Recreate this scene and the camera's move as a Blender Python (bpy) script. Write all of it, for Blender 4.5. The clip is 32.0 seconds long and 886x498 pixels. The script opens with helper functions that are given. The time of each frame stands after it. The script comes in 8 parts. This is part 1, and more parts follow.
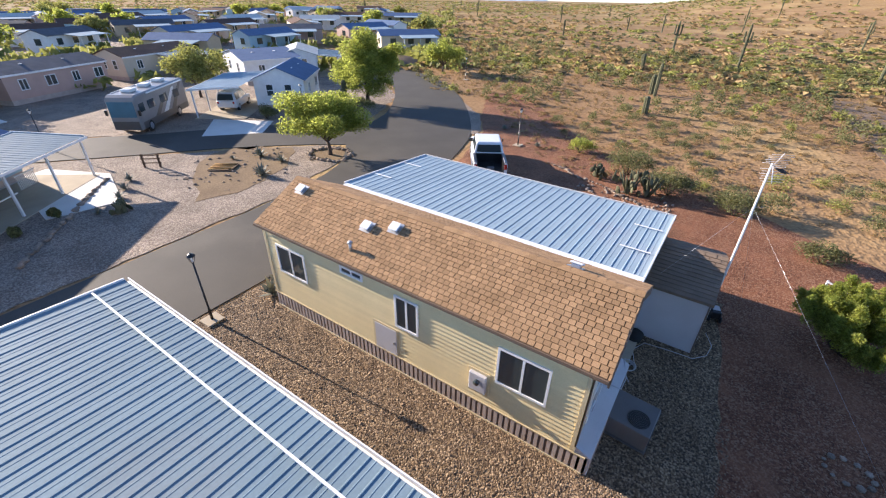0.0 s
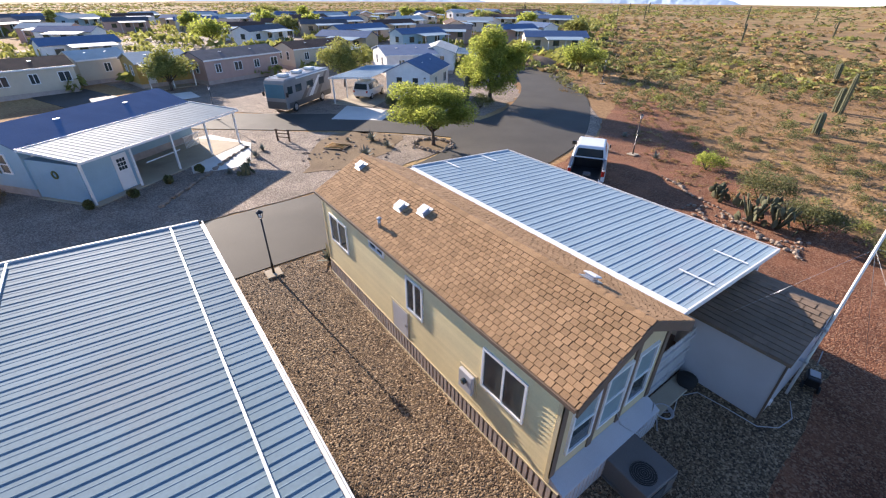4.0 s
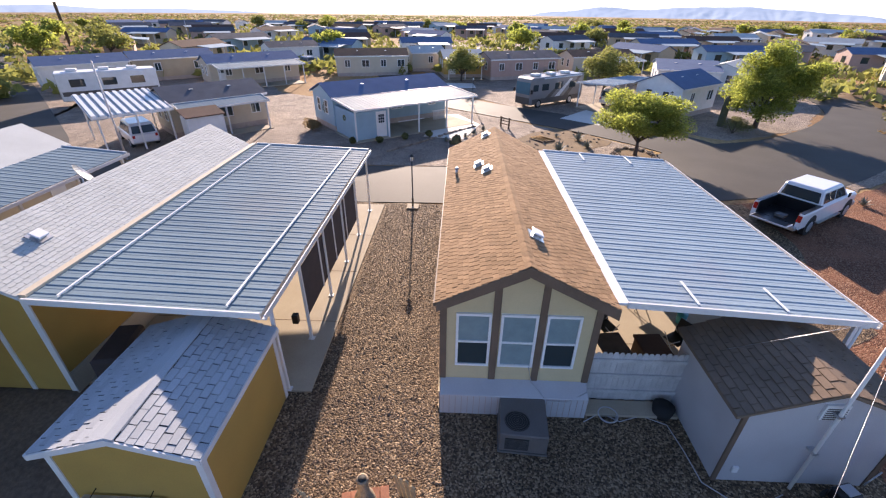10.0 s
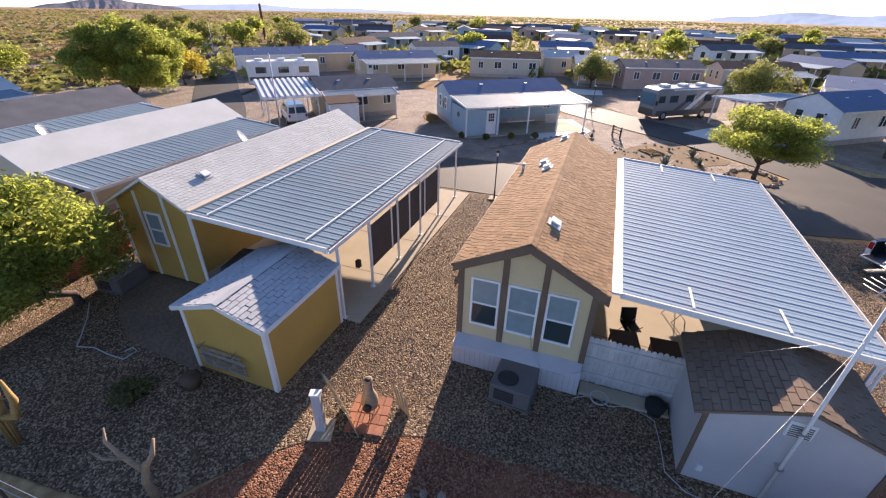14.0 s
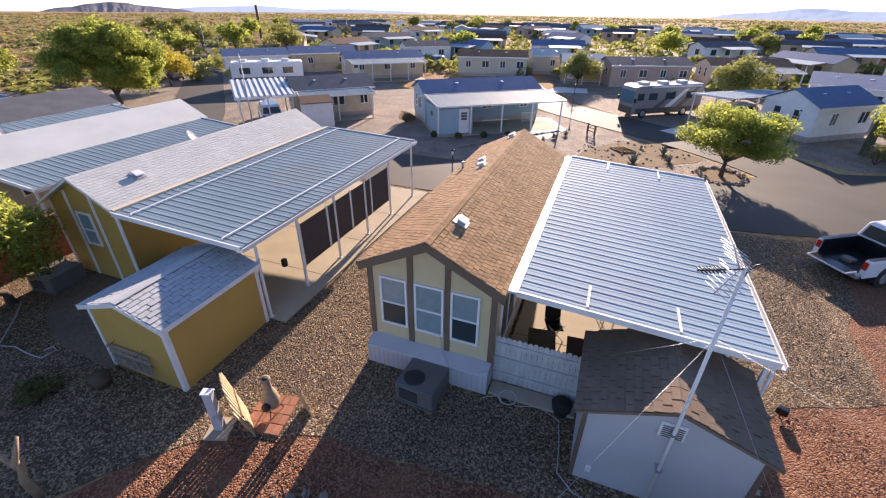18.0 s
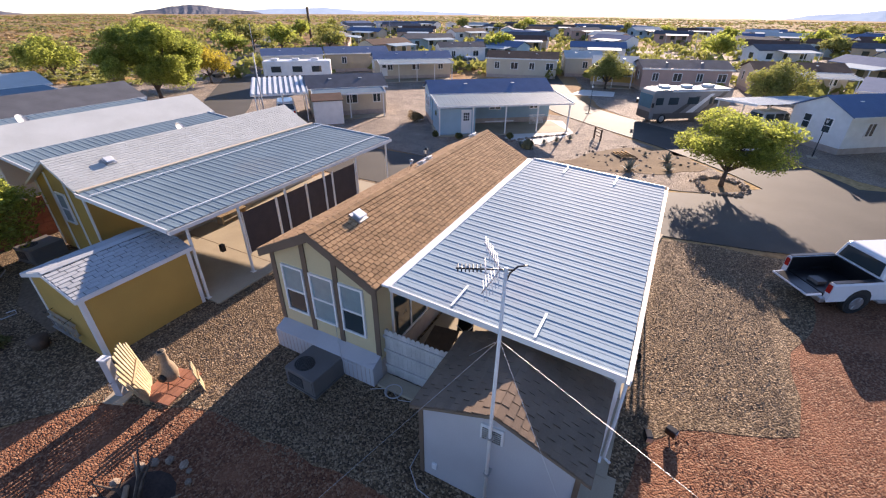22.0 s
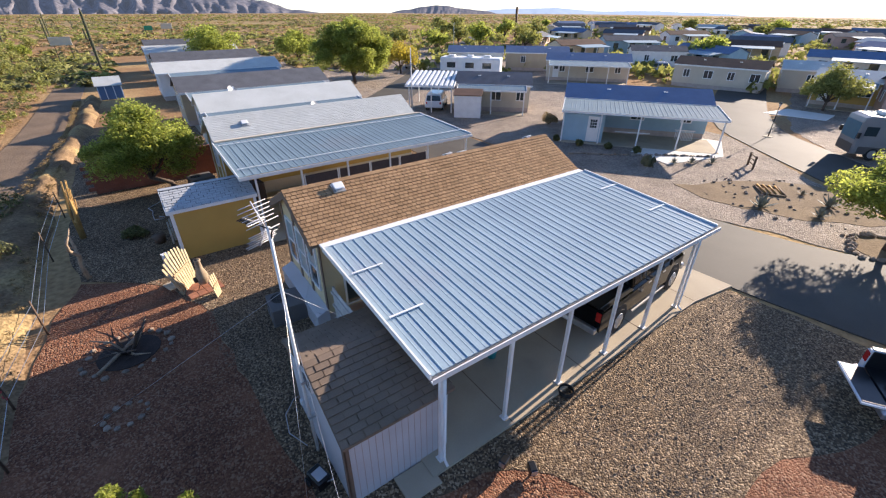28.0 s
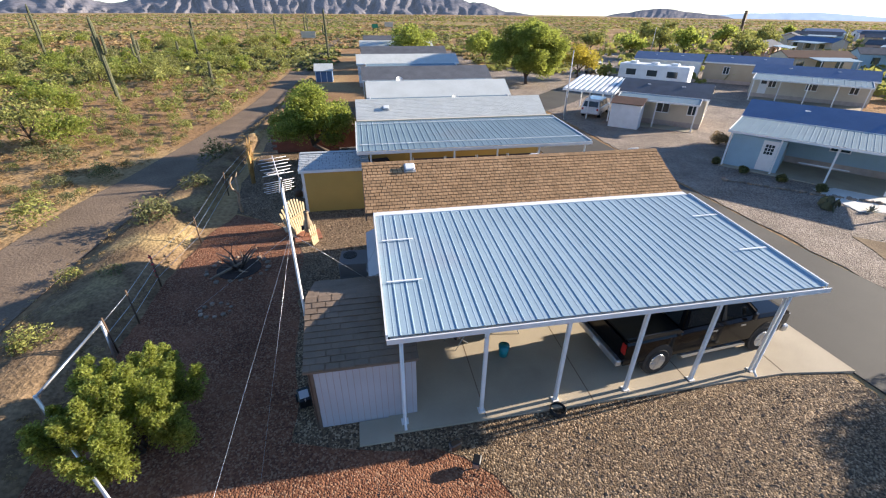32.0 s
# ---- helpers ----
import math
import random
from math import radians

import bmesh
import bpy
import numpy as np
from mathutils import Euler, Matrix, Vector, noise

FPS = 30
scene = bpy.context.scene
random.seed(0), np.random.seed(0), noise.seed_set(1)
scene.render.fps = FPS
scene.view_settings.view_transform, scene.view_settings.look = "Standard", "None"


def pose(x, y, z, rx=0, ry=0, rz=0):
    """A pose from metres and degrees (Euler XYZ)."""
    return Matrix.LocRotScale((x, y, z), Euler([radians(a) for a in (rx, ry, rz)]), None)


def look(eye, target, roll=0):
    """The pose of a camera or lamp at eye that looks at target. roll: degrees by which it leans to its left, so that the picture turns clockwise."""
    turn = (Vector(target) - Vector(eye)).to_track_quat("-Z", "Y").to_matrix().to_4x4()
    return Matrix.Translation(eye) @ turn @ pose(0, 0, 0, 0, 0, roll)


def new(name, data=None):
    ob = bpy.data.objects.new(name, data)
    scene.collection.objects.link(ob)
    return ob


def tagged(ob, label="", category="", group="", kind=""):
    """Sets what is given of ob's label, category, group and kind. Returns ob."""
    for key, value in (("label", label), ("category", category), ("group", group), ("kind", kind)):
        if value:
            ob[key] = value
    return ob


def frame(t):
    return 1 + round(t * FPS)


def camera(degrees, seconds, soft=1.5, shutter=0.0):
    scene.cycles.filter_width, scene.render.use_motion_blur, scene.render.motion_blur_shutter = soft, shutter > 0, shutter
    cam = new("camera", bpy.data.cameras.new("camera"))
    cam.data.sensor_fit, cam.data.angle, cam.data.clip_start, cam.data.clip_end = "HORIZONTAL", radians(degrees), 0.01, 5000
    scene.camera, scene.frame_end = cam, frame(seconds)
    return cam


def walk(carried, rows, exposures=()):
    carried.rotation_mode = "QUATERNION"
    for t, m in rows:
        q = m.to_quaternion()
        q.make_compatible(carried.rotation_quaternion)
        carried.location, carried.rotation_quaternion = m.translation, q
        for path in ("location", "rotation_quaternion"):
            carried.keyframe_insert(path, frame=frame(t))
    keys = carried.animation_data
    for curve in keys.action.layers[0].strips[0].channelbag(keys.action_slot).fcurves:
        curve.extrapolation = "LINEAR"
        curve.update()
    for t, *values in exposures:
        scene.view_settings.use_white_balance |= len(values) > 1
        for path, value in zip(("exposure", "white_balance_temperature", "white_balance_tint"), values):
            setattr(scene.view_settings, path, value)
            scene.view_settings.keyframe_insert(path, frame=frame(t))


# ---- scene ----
cam = camera(92.4, 32.0, soft=1.2)
PATH = [
    (0, (0.547, -6.864, 10.04), (-0.404, -5.444, 9.001), 1.0),
    (0.5, (0.72, -6.756, 10.173), (-0.343, -5.428, 9.121), 1.0),
    (1, (0.912, -6.626, 10.166), (-0.267, -5.4, 9.114), 1.0),
    (1.5, (1.144, -6.481, 10.124), (-0.133, -5.358, 9.072), 1.0),
    (2, (1.406, -6.34, 10.029), (0.061, -5.295, 8.979), 1.1),
    (2.5, (1.697, -6.027, 9.825), (0.34, -4.993, 8.781), 0.8),
    (3, (1.967, -5.636, 9.677), (0.603, -4.607, 8.638), 0.7),
    (3.5, (2.271, -5.275, 9.564), (0.9, -4.249, 8.531), 0.5),
    (5.5, (3.368, -3.132, 9.452), (1.966, -2.144, 8.422), -0.3),
    (6, (3.671, -2.753, 9.36), (2.22, -1.831, 8.339), -0.2),
    (6.5, (3.91, -2.257, 9.234), (2.393, -1.44, 8.218), -0.1),
    (7, (4.167, -1.797, 9.188), (2.594, -1.092, 8.174), 0.1),
    (7.5, (4.533, -1.419, 9.265), (2.906, -0.846, 8.253), 0.2),
    (8, (5.077, -1.08, 9.18), (3.407, -0.633, 8.174), 0.1),
    (8.5, (5.713, -0.751, 9.083), (4.014, -0.413, 8.084), 0.2),
    (9, (6.469, -0.398, 9.009), (4.748, -0.174, 8.015), 0.3),
    (9.5, (7.025, -0.073, 8.926), (5.287, 0.023, 7.941), 0.8),
    (10, (7.505, 0.386, 8.988), (5.769, 0.327, 7.997), 0.7),
    (10.5, (8.074, 0.842, 9.069), (6.351, 0.636, 8.075), 0.9),
    (11, (8.528, 1.206, 9.144), (6.828, 0.859, 8.149), 0.8),
    (11.5, (8.862, 1.517, 9.249), (7.193, 1.044, 8.253), 1.1),
    (12, (9.043, 1.834, 9.319), (7.405, 1.265, 8.323), 1.4),
    (12.5, (9.207, 2.083, 9.338), (7.572, 1.503, 8.343), 1.4),
    (13, (9.291, 2.42, 9.352), (7.657, 1.835, 8.358), 1.4),
    (13.5, (9.259, 2.708, 9.371), (7.625, 2.123, 8.377), 1.4),
    (14, (9.236, 2.998, 9.33), (7.603, 2.409, 8.337), 1.3),
    (14.5, (9.184, 3.239, 9.335), (7.551, 2.65, 8.342), 1.4),
    (16.5, (8.695, 4.466, 9.332), (7.068, 3.863, 8.337), 0.9),
    (17, (8.583, 4.831, 9.244), (6.957, 4.221, 8.253), 0.8),
    (17.5, (8.434, 5.167, 9.248), (6.809, 4.555, 8.255), 0.7),
    (18, (8.231, 5.498, 9.295), (6.608, 4.884, 8.301), 0.7),
    (18.5, (8.059, 5.9, 9.325), (6.439, 5.282, 8.329), 0.6),
    (19, (7.896, 6.383, 9.335), (6.28, 5.757, 8.337), 0.2),
    (19.5, (7.69, 6.798, 9.303), (6.073, 6.171, 8.307), 0.5),
    (20, (7.517, 7.282, 9.308), (5.901, 6.652, 8.312), 0.4),
    (20.5, (7.295, 7.836, 9.314), (5.684, 7.196, 8.317), 0.2),
    (21, (7.179, 8.378, 9.225), (5.577, 7.696, 8.24), 0.2),
    (21.5, (6.98, 8.862, 9.27), (5.405, 8.126, 8.282), 0.4),
    (22, (6.743, 9.335, 9.28), (5.205, 8.527, 8.289), 0.5),
    (22.5, (6.493, 9.817, 9.299), (4.987, 8.95, 8.309), 0.6),
    (23, (6.25, 10.303, 9.29), (4.783, 9.377, 8.295), 0.6),
    (23.5, (6.051, 10.769, 9.238), (4.618, 9.788, 8.246), 0.7),
    (24, (5.825, 11.235, 9.285), (4.431, 10.199, 8.293), 0.9),
    (24.5, (5.544, 11.694, 9.322), (4.189, 10.612, 8.325), 1.0),
    (25, (5.197, 12.144, 9.27), (3.878, 11.018, 8.273), 1.1),
    (25.5, (4.899, 12.592, 9.219), (3.625, 11.415, 8.225), 1.3),
    (27.5, (3.438, 14.36, 9.298), (2.376, 12.987, 8.304), 0.4),
    (28, (3.106, 14.764, 9.355), (2.099, 13.352, 8.359), 0.3),
    (28.5, (2.675, 15.123, 9.388), (1.732, 13.665, 8.395), 0.1),
    (29, (2.287, 15.473, 9.383), (1.415, 13.971, 8.392), 0.1),
    (29.5, (1.898, 15.741, 9.351), (1.1, 14.199, 8.359), 0.2),
    (30, (1.48, 16.012, 9.343), (0.762, 14.43, 8.351), 0.4),
    (30.5, (1.063, 16.304, 9.303), (0.434, 14.684, 8.314), 0.4),
    (31, (0.633, 16.57, 9.27), (0.103, 14.913, 8.283), 0.3),
    (31.5, (0.264, 16.787, 9.285), (-0.163, 15.102, 8.295), 0.4),
    (32, (-0.045, 16.935, 9.292), (-0.372, 15.23, 8.299), 0.6),
]
walk(cam, [(t, look(eye, target, roll)) for t, eye, target, roll in PATH], [(0, 1.58, 6250, 17), (6, 1.50, 6250, 19), (12, 1.48, 6750, 25), (22, 1.46, 6750, 24), (28, 1.46, 6450, 17), (32, 1.50, 6250, 12)])

# ---- world and sun: late-day sun, low over the far end of the homes ----
SUN_EL, SUN_AZ = radians(17.3), math.atan2(-0.995, -0.085)
world = bpy.data.worlds.new("sky")
scene.world = world
world.use_nodes = True
wn = world.node_tree
sky = wn.nodes.new("ShaderNodeTexSky")
sky.sky_type = "NISHITA"
sky.sun_disc = False
sky.sun_elevation = SUN_EL
sky.sun_rotation = SUN_AZ
sky.air_density, sky.dust_density, sky.ozone_density = 0.72, 0.1, 3.0
wn.links.new(sky.outputs[0], wn.nodes["Background"].inputs[0])
wn.nodes["Background"].inputs[1].default_value = 0.10
sun = new("sun", bpy.data.lights.new("sun", "SUN"))
sun.data.energy, sun.data.angle, sun.data.color = 4.8, radians(0.6), (1.0, 0.87, 0.69)
sun.matrix_world = look((-0.995 * math.cos(SUN_EL), -0.085 * math.cos(SUN_EL), math.sin(SUN_EL)), (0, 0, 0))


# ---- materials ----
def mat(name, c1, c2=None, rough=0.8, metal=0.0, scale=3.0, grain=60.0, grain_amt=0.12, bump=0.15, vary=0.0, spec=0.5, leafy=0.0, stain=None, stain_at=0.55, depth=0.01):
    m = bpy.data.materials.new(name)
    m.use_nodes = True
    nt = m.node_tree
    N, Lk = nt.nodes, nt.links
    b = N["Principled BSDF"]
    b.inputs["Roughness"].default_value, b.inputs["Metallic"].default_value = rough, metal
    b.inputs["Specular IOR Level"].default_value = spec
    c2 = c2 or tuple(v * 0.82 for v in c1)
    geo = N.new("ShaderNodeNewGeometry")
    n1, n2 = N.new("ShaderNodeTexNoise"), N.new("ShaderNodeTexNoise")
    n1.inputs["Scale"].default_value, n2.inputs["Scale"].default_value = scale, grain
    n1.inputs["Detail"].default_value, n2.inputs["Detail"].default_value = 5.0, 4.0
    for n in (n1, n2):
        Lk.new(geo.outputs["Position"], n.inputs["Vector"])
    ramp = N.new("ShaderNodeValToRGB")
    ramp.color_ramp.elements[0].position, ramp.color_ramp.elements[1].position = 0.33, 0.67
    ramp.color_ramp.elements[0].color, ramp.color_ramp.elements[1].color = (*c1, 1), (*c2, 1)
    Lk.new(n1.outputs["Fac"], ramp.inputs[0])
    out = ramp.outputs[0]
    if stain:
        n3 = N.new("ShaderNodeTexNoise")
        n3.inputs["Scale"].default_value, n3.inputs["Detail"].default_value = scale * 0.37, 7.0
        Lk.new(geo.outputs["Position"], n3.inputs["Vector"])
        r3 = N.new("ShaderNodeMapRange")
        r3.inputs[1].default_value, r3.inputs[2].default_value = stain_at, stain_at + 0.12
        Lk.new(n3.outputs["Fac"], r3.inputs[0])
        mx = N.new("ShaderNodeMixRGB")
        mx.inputs[2].default_value = (*stain, 1)
        Lk.new(r3.outputs[0], mx.inputs[0])
        Lk.new(out, mx.inputs[1])
        out = mx.outputs[0]
    hsv = N.new("ShaderNodeHueSaturation")
    Lk.new(out, hsv.inputs["Color"])
    mr = N.new("ShaderNodeMapRange")
    mr.inputs[3].default_value, mr.inputs[4].default_value = 1 - grain_amt, 1 + grain_amt
    mr.inputs[1].default_value, mr.inputs[2].default_value = 0.3, 0.7
    Lk.new(n2.outputs["Fac"], mr.inputs[0])
    val = mr.outputs[0]
    if vary:
        info = N.new("ShaderNodeObjectInfo")
        isl = N.new("ShaderNodeMath")
        isl.operation = "ADD"
        Lk.new(info.outputs["Random"], isl.inputs[0])
        Lk.new(geo.outputs["Random Per Island"], isl.inputs[1])
        fr = N.new("ShaderNodeMath")
        fr.operation = "FRACT"
        Lk.new(isl.outputs[0], fr.inputs[0])
        m2 = N.new("ShaderNodeMapRange")
        m2.inputs[3].default_value, m2.inputs[4].default_value = 1 - vary, 1 + vary
        Lk.new(fr.outputs[0], m2.inputs[0])
        mul = N.new("ShaderNodeMath")
        mul.operation = "MULTIPLY"
        Lk.new(val, mul.inputs[0])
        Lk.new(m2.outputs[0], mul.inputs[1])
        val = mul.outputs[0]
    Lk.new(val, hsv.inputs["Value"])
    Lk.new(hsv.outputs[0], b.inputs["Base Color"])
    if leafy:
        tr = N.new("ShaderNodeBsdfTranslucent")
        Lk.new(hsv.outputs[0], tr.inputs["Color"])
        ms = N.new("ShaderNodeMixShader")
        ms.inputs[0].default_value = leafy
        Lk.new(b.outputs[0], ms.inputs[1])
        Lk.new(tr.outputs[0], ms.inputs[2])
        Lk.new(ms.outputs[0], N["Material Output"].inputs[0])
    if bump:
        bp = N.new("ShaderNodeBump")
        bp.inputs["Strength"].default_value, bp.inputs["Distance"].default_value = bump, depth
        Lk.new(n2.outputs["Fac"], bp.inputs["Height"])
        Lk.new(bp.outputs[0], b.inputs["Normal"])
    return m


def gravel_mat(name, cols, size=0.05, patch=None, rough=0.9):
    """Loose stones: cells of several colours, domed, with a broad drift of tone."""
    m = bpy.data.materials.new(name)
    m.use_nodes = True
    nt = m.node_tree
    N, Lk = nt.nodes, nt.links
    b = N["Principled BSDF"]
    b.inputs["Roughness"].default_value = rough
    b.inputs["Specular IOR Level"].default_value = 0.25
    geo = N.new("ShaderNodeNewGeometry")
    vo = N.new("ShaderNodeTexVoronoi")
    vo.inputs["Scale"].default_value = 1.0 / size
    Lk.new(geo.outputs["Position"], vo.inputs["Vector"])
    sep = N.new("ShaderNodeSeparateColor")
    Lk.new(vo.outputs["Color"], sep.inputs[0])
    ramp = N.new("ShaderNodeValToRGB")
    ramp.color_ramp.interpolation = "CONSTANT"
    els = ramp.color_ramp.elements
    while len(els) < len(cols):
        els.new(0.5)
    for k, c in enumerate(cols):
        els[k].position = k / len(cols)
        els[k].color = (*c, 1)
    Lk.new(sep.outputs[0], ramp.inputs[0])
    n1 = N.new("ShaderNodeTexNoise")
    n1.inputs["Scale"].default_value, n1.inputs["Detail"].default_value = 0.6, 6.0
    Lk.new(geo.outputs["Position"], n1.inputs["Vector"])
    out = ramp.outputs[0]
    if patch:
        r3 = N.new("ShaderNodeMapRange")
        r3.inputs[1].default_value, r3.inputs[2].default_value, r3.inputs[4].default_value = 0.48, 0.7, 0.75
        Lk.new(n1.outputs["Fac"], r3.inputs[0])
        mx = N.new("ShaderNodeMixRGB")
        mx.inputs[2].default_value = (*patch, 1)
        Lk.new(r3.outputs[0], mx.inputs[0])
        Lk.new(out, mx.inputs[1])
        out = mx.outputs[0]
    hsv = N.new("ShaderNodeHueSaturation")
    mr = N.new("ShaderNodeMapRange")
    mr.inputs[1].default_value, mr.inputs[2].default_value = 0.3, 0.7
    mr.inputs[3].default_value, mr.inputs[4].default_value = 0.78, 1.2
    Lk.new(n1.outputs["Fac"], mr.inputs[0])
    Lk.new(out, hsv.inputs["Color"])
    Lk.new(mr.outputs[0], hsv.inputs["Value"])
    Lk.new(hsv.outputs[0], b.inputs["Base Color"])
    inv = N.new("ShaderNodeMath")
    inv.operation = "SUBTRACT"
    inv.inputs[0].default_value = 1.0
    Lk.new(vo.outputs["Distance"], inv.inputs[1])
    bp = N.new("ShaderNodeBump")
    bp.inputs["Strength"].default_value, bp.inputs["Distance"].default_value = 1.0, size * 0.7
    Lk.new(inv.outputs[0], bp.inputs["Height"])
    Lk.new(bp.outputs[0], b.inputs["Normal"])
    return m


def glass_mat(name, tint=(0.02, 0.025, 0.03), rough=0.06):
    m = bpy.data.materials.new(name)
    m.use_nodes = True
    b = m.node_tree.nodes["Principled BSDF"]
    b.inputs["Base Color"].default_value = (*tint, 1)
    b.inputs["Roughness"].default_value = rough
    b.inputs["Specular IOR Level"].default_value = 0.6
    return m


M = {}
M["soil"] = mat("desert_soil", (0.35, 0.225, 0.118), (0.27, 0.16, 0.082), 0.95, scale=0.11, grain=4.0, grain_amt=0.28, bump=0.8, depth=0.12, stain=(0.44, 0.30, 0.145), stain_at=0.5, spec=0.05)
sn, sk = M["soil"].node_tree.nodes, M["soil"].node_tree.links
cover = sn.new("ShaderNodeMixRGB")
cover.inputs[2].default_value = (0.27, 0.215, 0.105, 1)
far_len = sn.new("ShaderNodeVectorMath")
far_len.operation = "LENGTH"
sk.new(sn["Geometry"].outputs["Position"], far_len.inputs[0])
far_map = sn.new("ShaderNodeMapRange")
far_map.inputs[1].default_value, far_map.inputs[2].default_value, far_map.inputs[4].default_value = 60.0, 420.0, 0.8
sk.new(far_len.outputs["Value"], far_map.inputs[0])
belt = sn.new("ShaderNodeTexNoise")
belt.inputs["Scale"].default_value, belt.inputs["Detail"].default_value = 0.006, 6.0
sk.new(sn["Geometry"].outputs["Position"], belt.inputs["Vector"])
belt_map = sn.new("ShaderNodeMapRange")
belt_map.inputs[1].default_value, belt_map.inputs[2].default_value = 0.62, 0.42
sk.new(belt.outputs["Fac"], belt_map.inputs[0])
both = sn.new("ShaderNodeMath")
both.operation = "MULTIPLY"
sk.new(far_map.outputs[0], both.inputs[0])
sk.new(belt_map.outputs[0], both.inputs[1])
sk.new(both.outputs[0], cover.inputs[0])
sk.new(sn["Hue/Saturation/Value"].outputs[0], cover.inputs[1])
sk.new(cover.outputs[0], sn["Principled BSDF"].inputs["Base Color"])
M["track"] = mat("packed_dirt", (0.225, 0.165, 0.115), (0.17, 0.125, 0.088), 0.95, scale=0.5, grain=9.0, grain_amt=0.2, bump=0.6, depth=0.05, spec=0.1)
M["bank_soil"] = mat("bank_soil", (0.255, 0.175, 0.10), (0.165, 0.11, 0.065), 0.95, scale=0.9, grain=9.0, grain_amt=0.35, bump=0.9, depth=0.06, stain=(0.36, 0.26, 0.125), stain_at=0.52, spec=0.05)
M["bed_soil"] = mat("bed_soil", (0.255, 0.185, 0.112), (0.20, 0.142, 0.088), 0.95, scale=0.6, grain=10.0, grain_amt=0.22, bump=0.6, depth=0.05, spec=0.1)
M["asphalt"] = mat("asphalt", (0.084, 0.077, 0.065), (0.068, 0.062, 0.053), 0.78, scale=0.35, grain=70.0, grain_amt=0.22, bump=0.25, depth=0.004, stain=(0.108, 0.098, 0.081), stain_at=0.56, spec=0.25)
M["gravel"] = gravel_mat("tan_gravel", [(0.25, 0.172, 0.10), (0.10, 0.066, 0.039), (0.17, 0.115, 0.066), (0.37, 0.27, 0.17), (0.128, 0.085, 0.05), (0.07, 0.047, 0.031)], 0.043)
M["grey_gravel"] = gravel_mat("grey_gravel", [(0.33, 0.265, 0.205), (0.18, 0.14, 0.11), (0.25, 0.195, 0.15), (0.39, 0.325, 0.26), (0.21, 0.165, 0.13)], 0.05)
M["red_gravel"] = gravel_mat("red_gravel", [(0.21, 0.088, 0.045), (0.125, 0.05, 0.028), (0.265, 0.122, 0.066), (0.17, 0.07, 0.037), (0.33, 0.19, 0.115)], 0.042, patch=(0.225, 0.10, 0.053))
M["concrete"] = mat("concrete", (0.46, 0.39, 0.285), (0.40, 0.335, 0.245), 0.85, scale=0.8, grain=40, grain_amt=0.08, bump=0.2, depth=0.004, stain=(0.34, 0.285, 0.215), stain_at=0.6, spec=0.2)
M["concrete_new"] = mat("new_white_concrete", (0.72, 0.69, 0.62), (0.66, 0.63, 0.57), 0.85, scale=0.8, grain=40, grain_amt=0.06, bump=0.2, depth=0.004)
M["lap_tan"] = mat("tan_lap_siding", (0.74, 0.605, 0.335), (0.70, 0.57, 0.315), 0.6, scale=1.2, grain=25, grain_amt=0.05, bump=0.1, vary=0.035, depth=0.003)
M["panel_tan"] = mat("tan_panel", (0.60, 0.495, 0.295), (0.56, 0.46, 0.275), 0.65, scale=1.5, grain=50, grain_amt=0.05)
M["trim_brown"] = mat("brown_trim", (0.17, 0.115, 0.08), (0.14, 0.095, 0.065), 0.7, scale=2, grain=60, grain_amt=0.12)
M["white"] = mat("white_paint", (0.78, 0.77, 0.75), (0.70, 0.69, 0.67), 0.5, scale=2.0, grain=30, grain_amt=0.04, bump=0.05)
M["vinyl"] = mat("white_vinyl", (0.80, 0.80, 0.79), (0.76, 0.76, 0.75), 0.4, scale=3.0, grain=30, grain_amt=0.03, bump=0.03)
# Darker version of the coated steel below.
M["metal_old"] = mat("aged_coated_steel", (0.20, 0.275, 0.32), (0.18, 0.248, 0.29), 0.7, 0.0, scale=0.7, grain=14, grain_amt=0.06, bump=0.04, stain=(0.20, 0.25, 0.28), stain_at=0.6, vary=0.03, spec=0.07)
# Blue base carries the sky's reflection on white steel; specular stays low.
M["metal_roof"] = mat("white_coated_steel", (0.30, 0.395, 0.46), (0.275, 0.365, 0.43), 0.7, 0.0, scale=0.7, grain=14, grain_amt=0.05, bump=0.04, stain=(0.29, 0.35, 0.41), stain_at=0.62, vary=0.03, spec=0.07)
M["galv"] = mat("galvanised_steel", (0.55, 0.56, 0.57), (0.45, 0.46, 0.48), 0.38, 0.85, scale=4, grain=60, grain_amt=0.1, bump=0.05)
M["shingle_brown"] = mat("brown_asphalt_shingle", (0.375, 0.235, 0.128), (0.315, 0.195, 0.104), 0.93, scale=1.0, grain=90, grain_amt=0.28, bump=0.6, depth=0.006, vary=0.17, spec=0.15)
# Near-black base between tabs: open slots plus painted shadow lines under each course.
M["roof_base"] = mat("dark_roof_felt", (0.075, 0.048, 0.028), (0.06, 0.038, 0.023), 0.95, grain=60)
M["shingle_white"] = mat("white_asphalt_shingle", (0.55, 0.565, 0.54), (0.49, 0.505, 0.48), 0.93, scale=1.0, grain=90, grain_amt=0.15, bump=0.5, depth=0.005, vary=0.05, spec=0.12)
M["shingle_pale"] = mat("pale_grey_shingle", (0.46, 0.48, 0.49), (0.40, 0.42, 0.43), 0.93, scale=1.0, grain=90, grain_amt=0.18, bump=0.5, depth=0.005, vary=0.07, spec=0.1)
M["shingle_grey"] = mat("grey_asphalt_shingle", (0.125, 0.13, 0.145), (0.095, 0.10, 0.112), 0.93, scale=1.0, grain=60, grain_amt=0.2, bump=0.5, vary=0.12, spec=0.2)
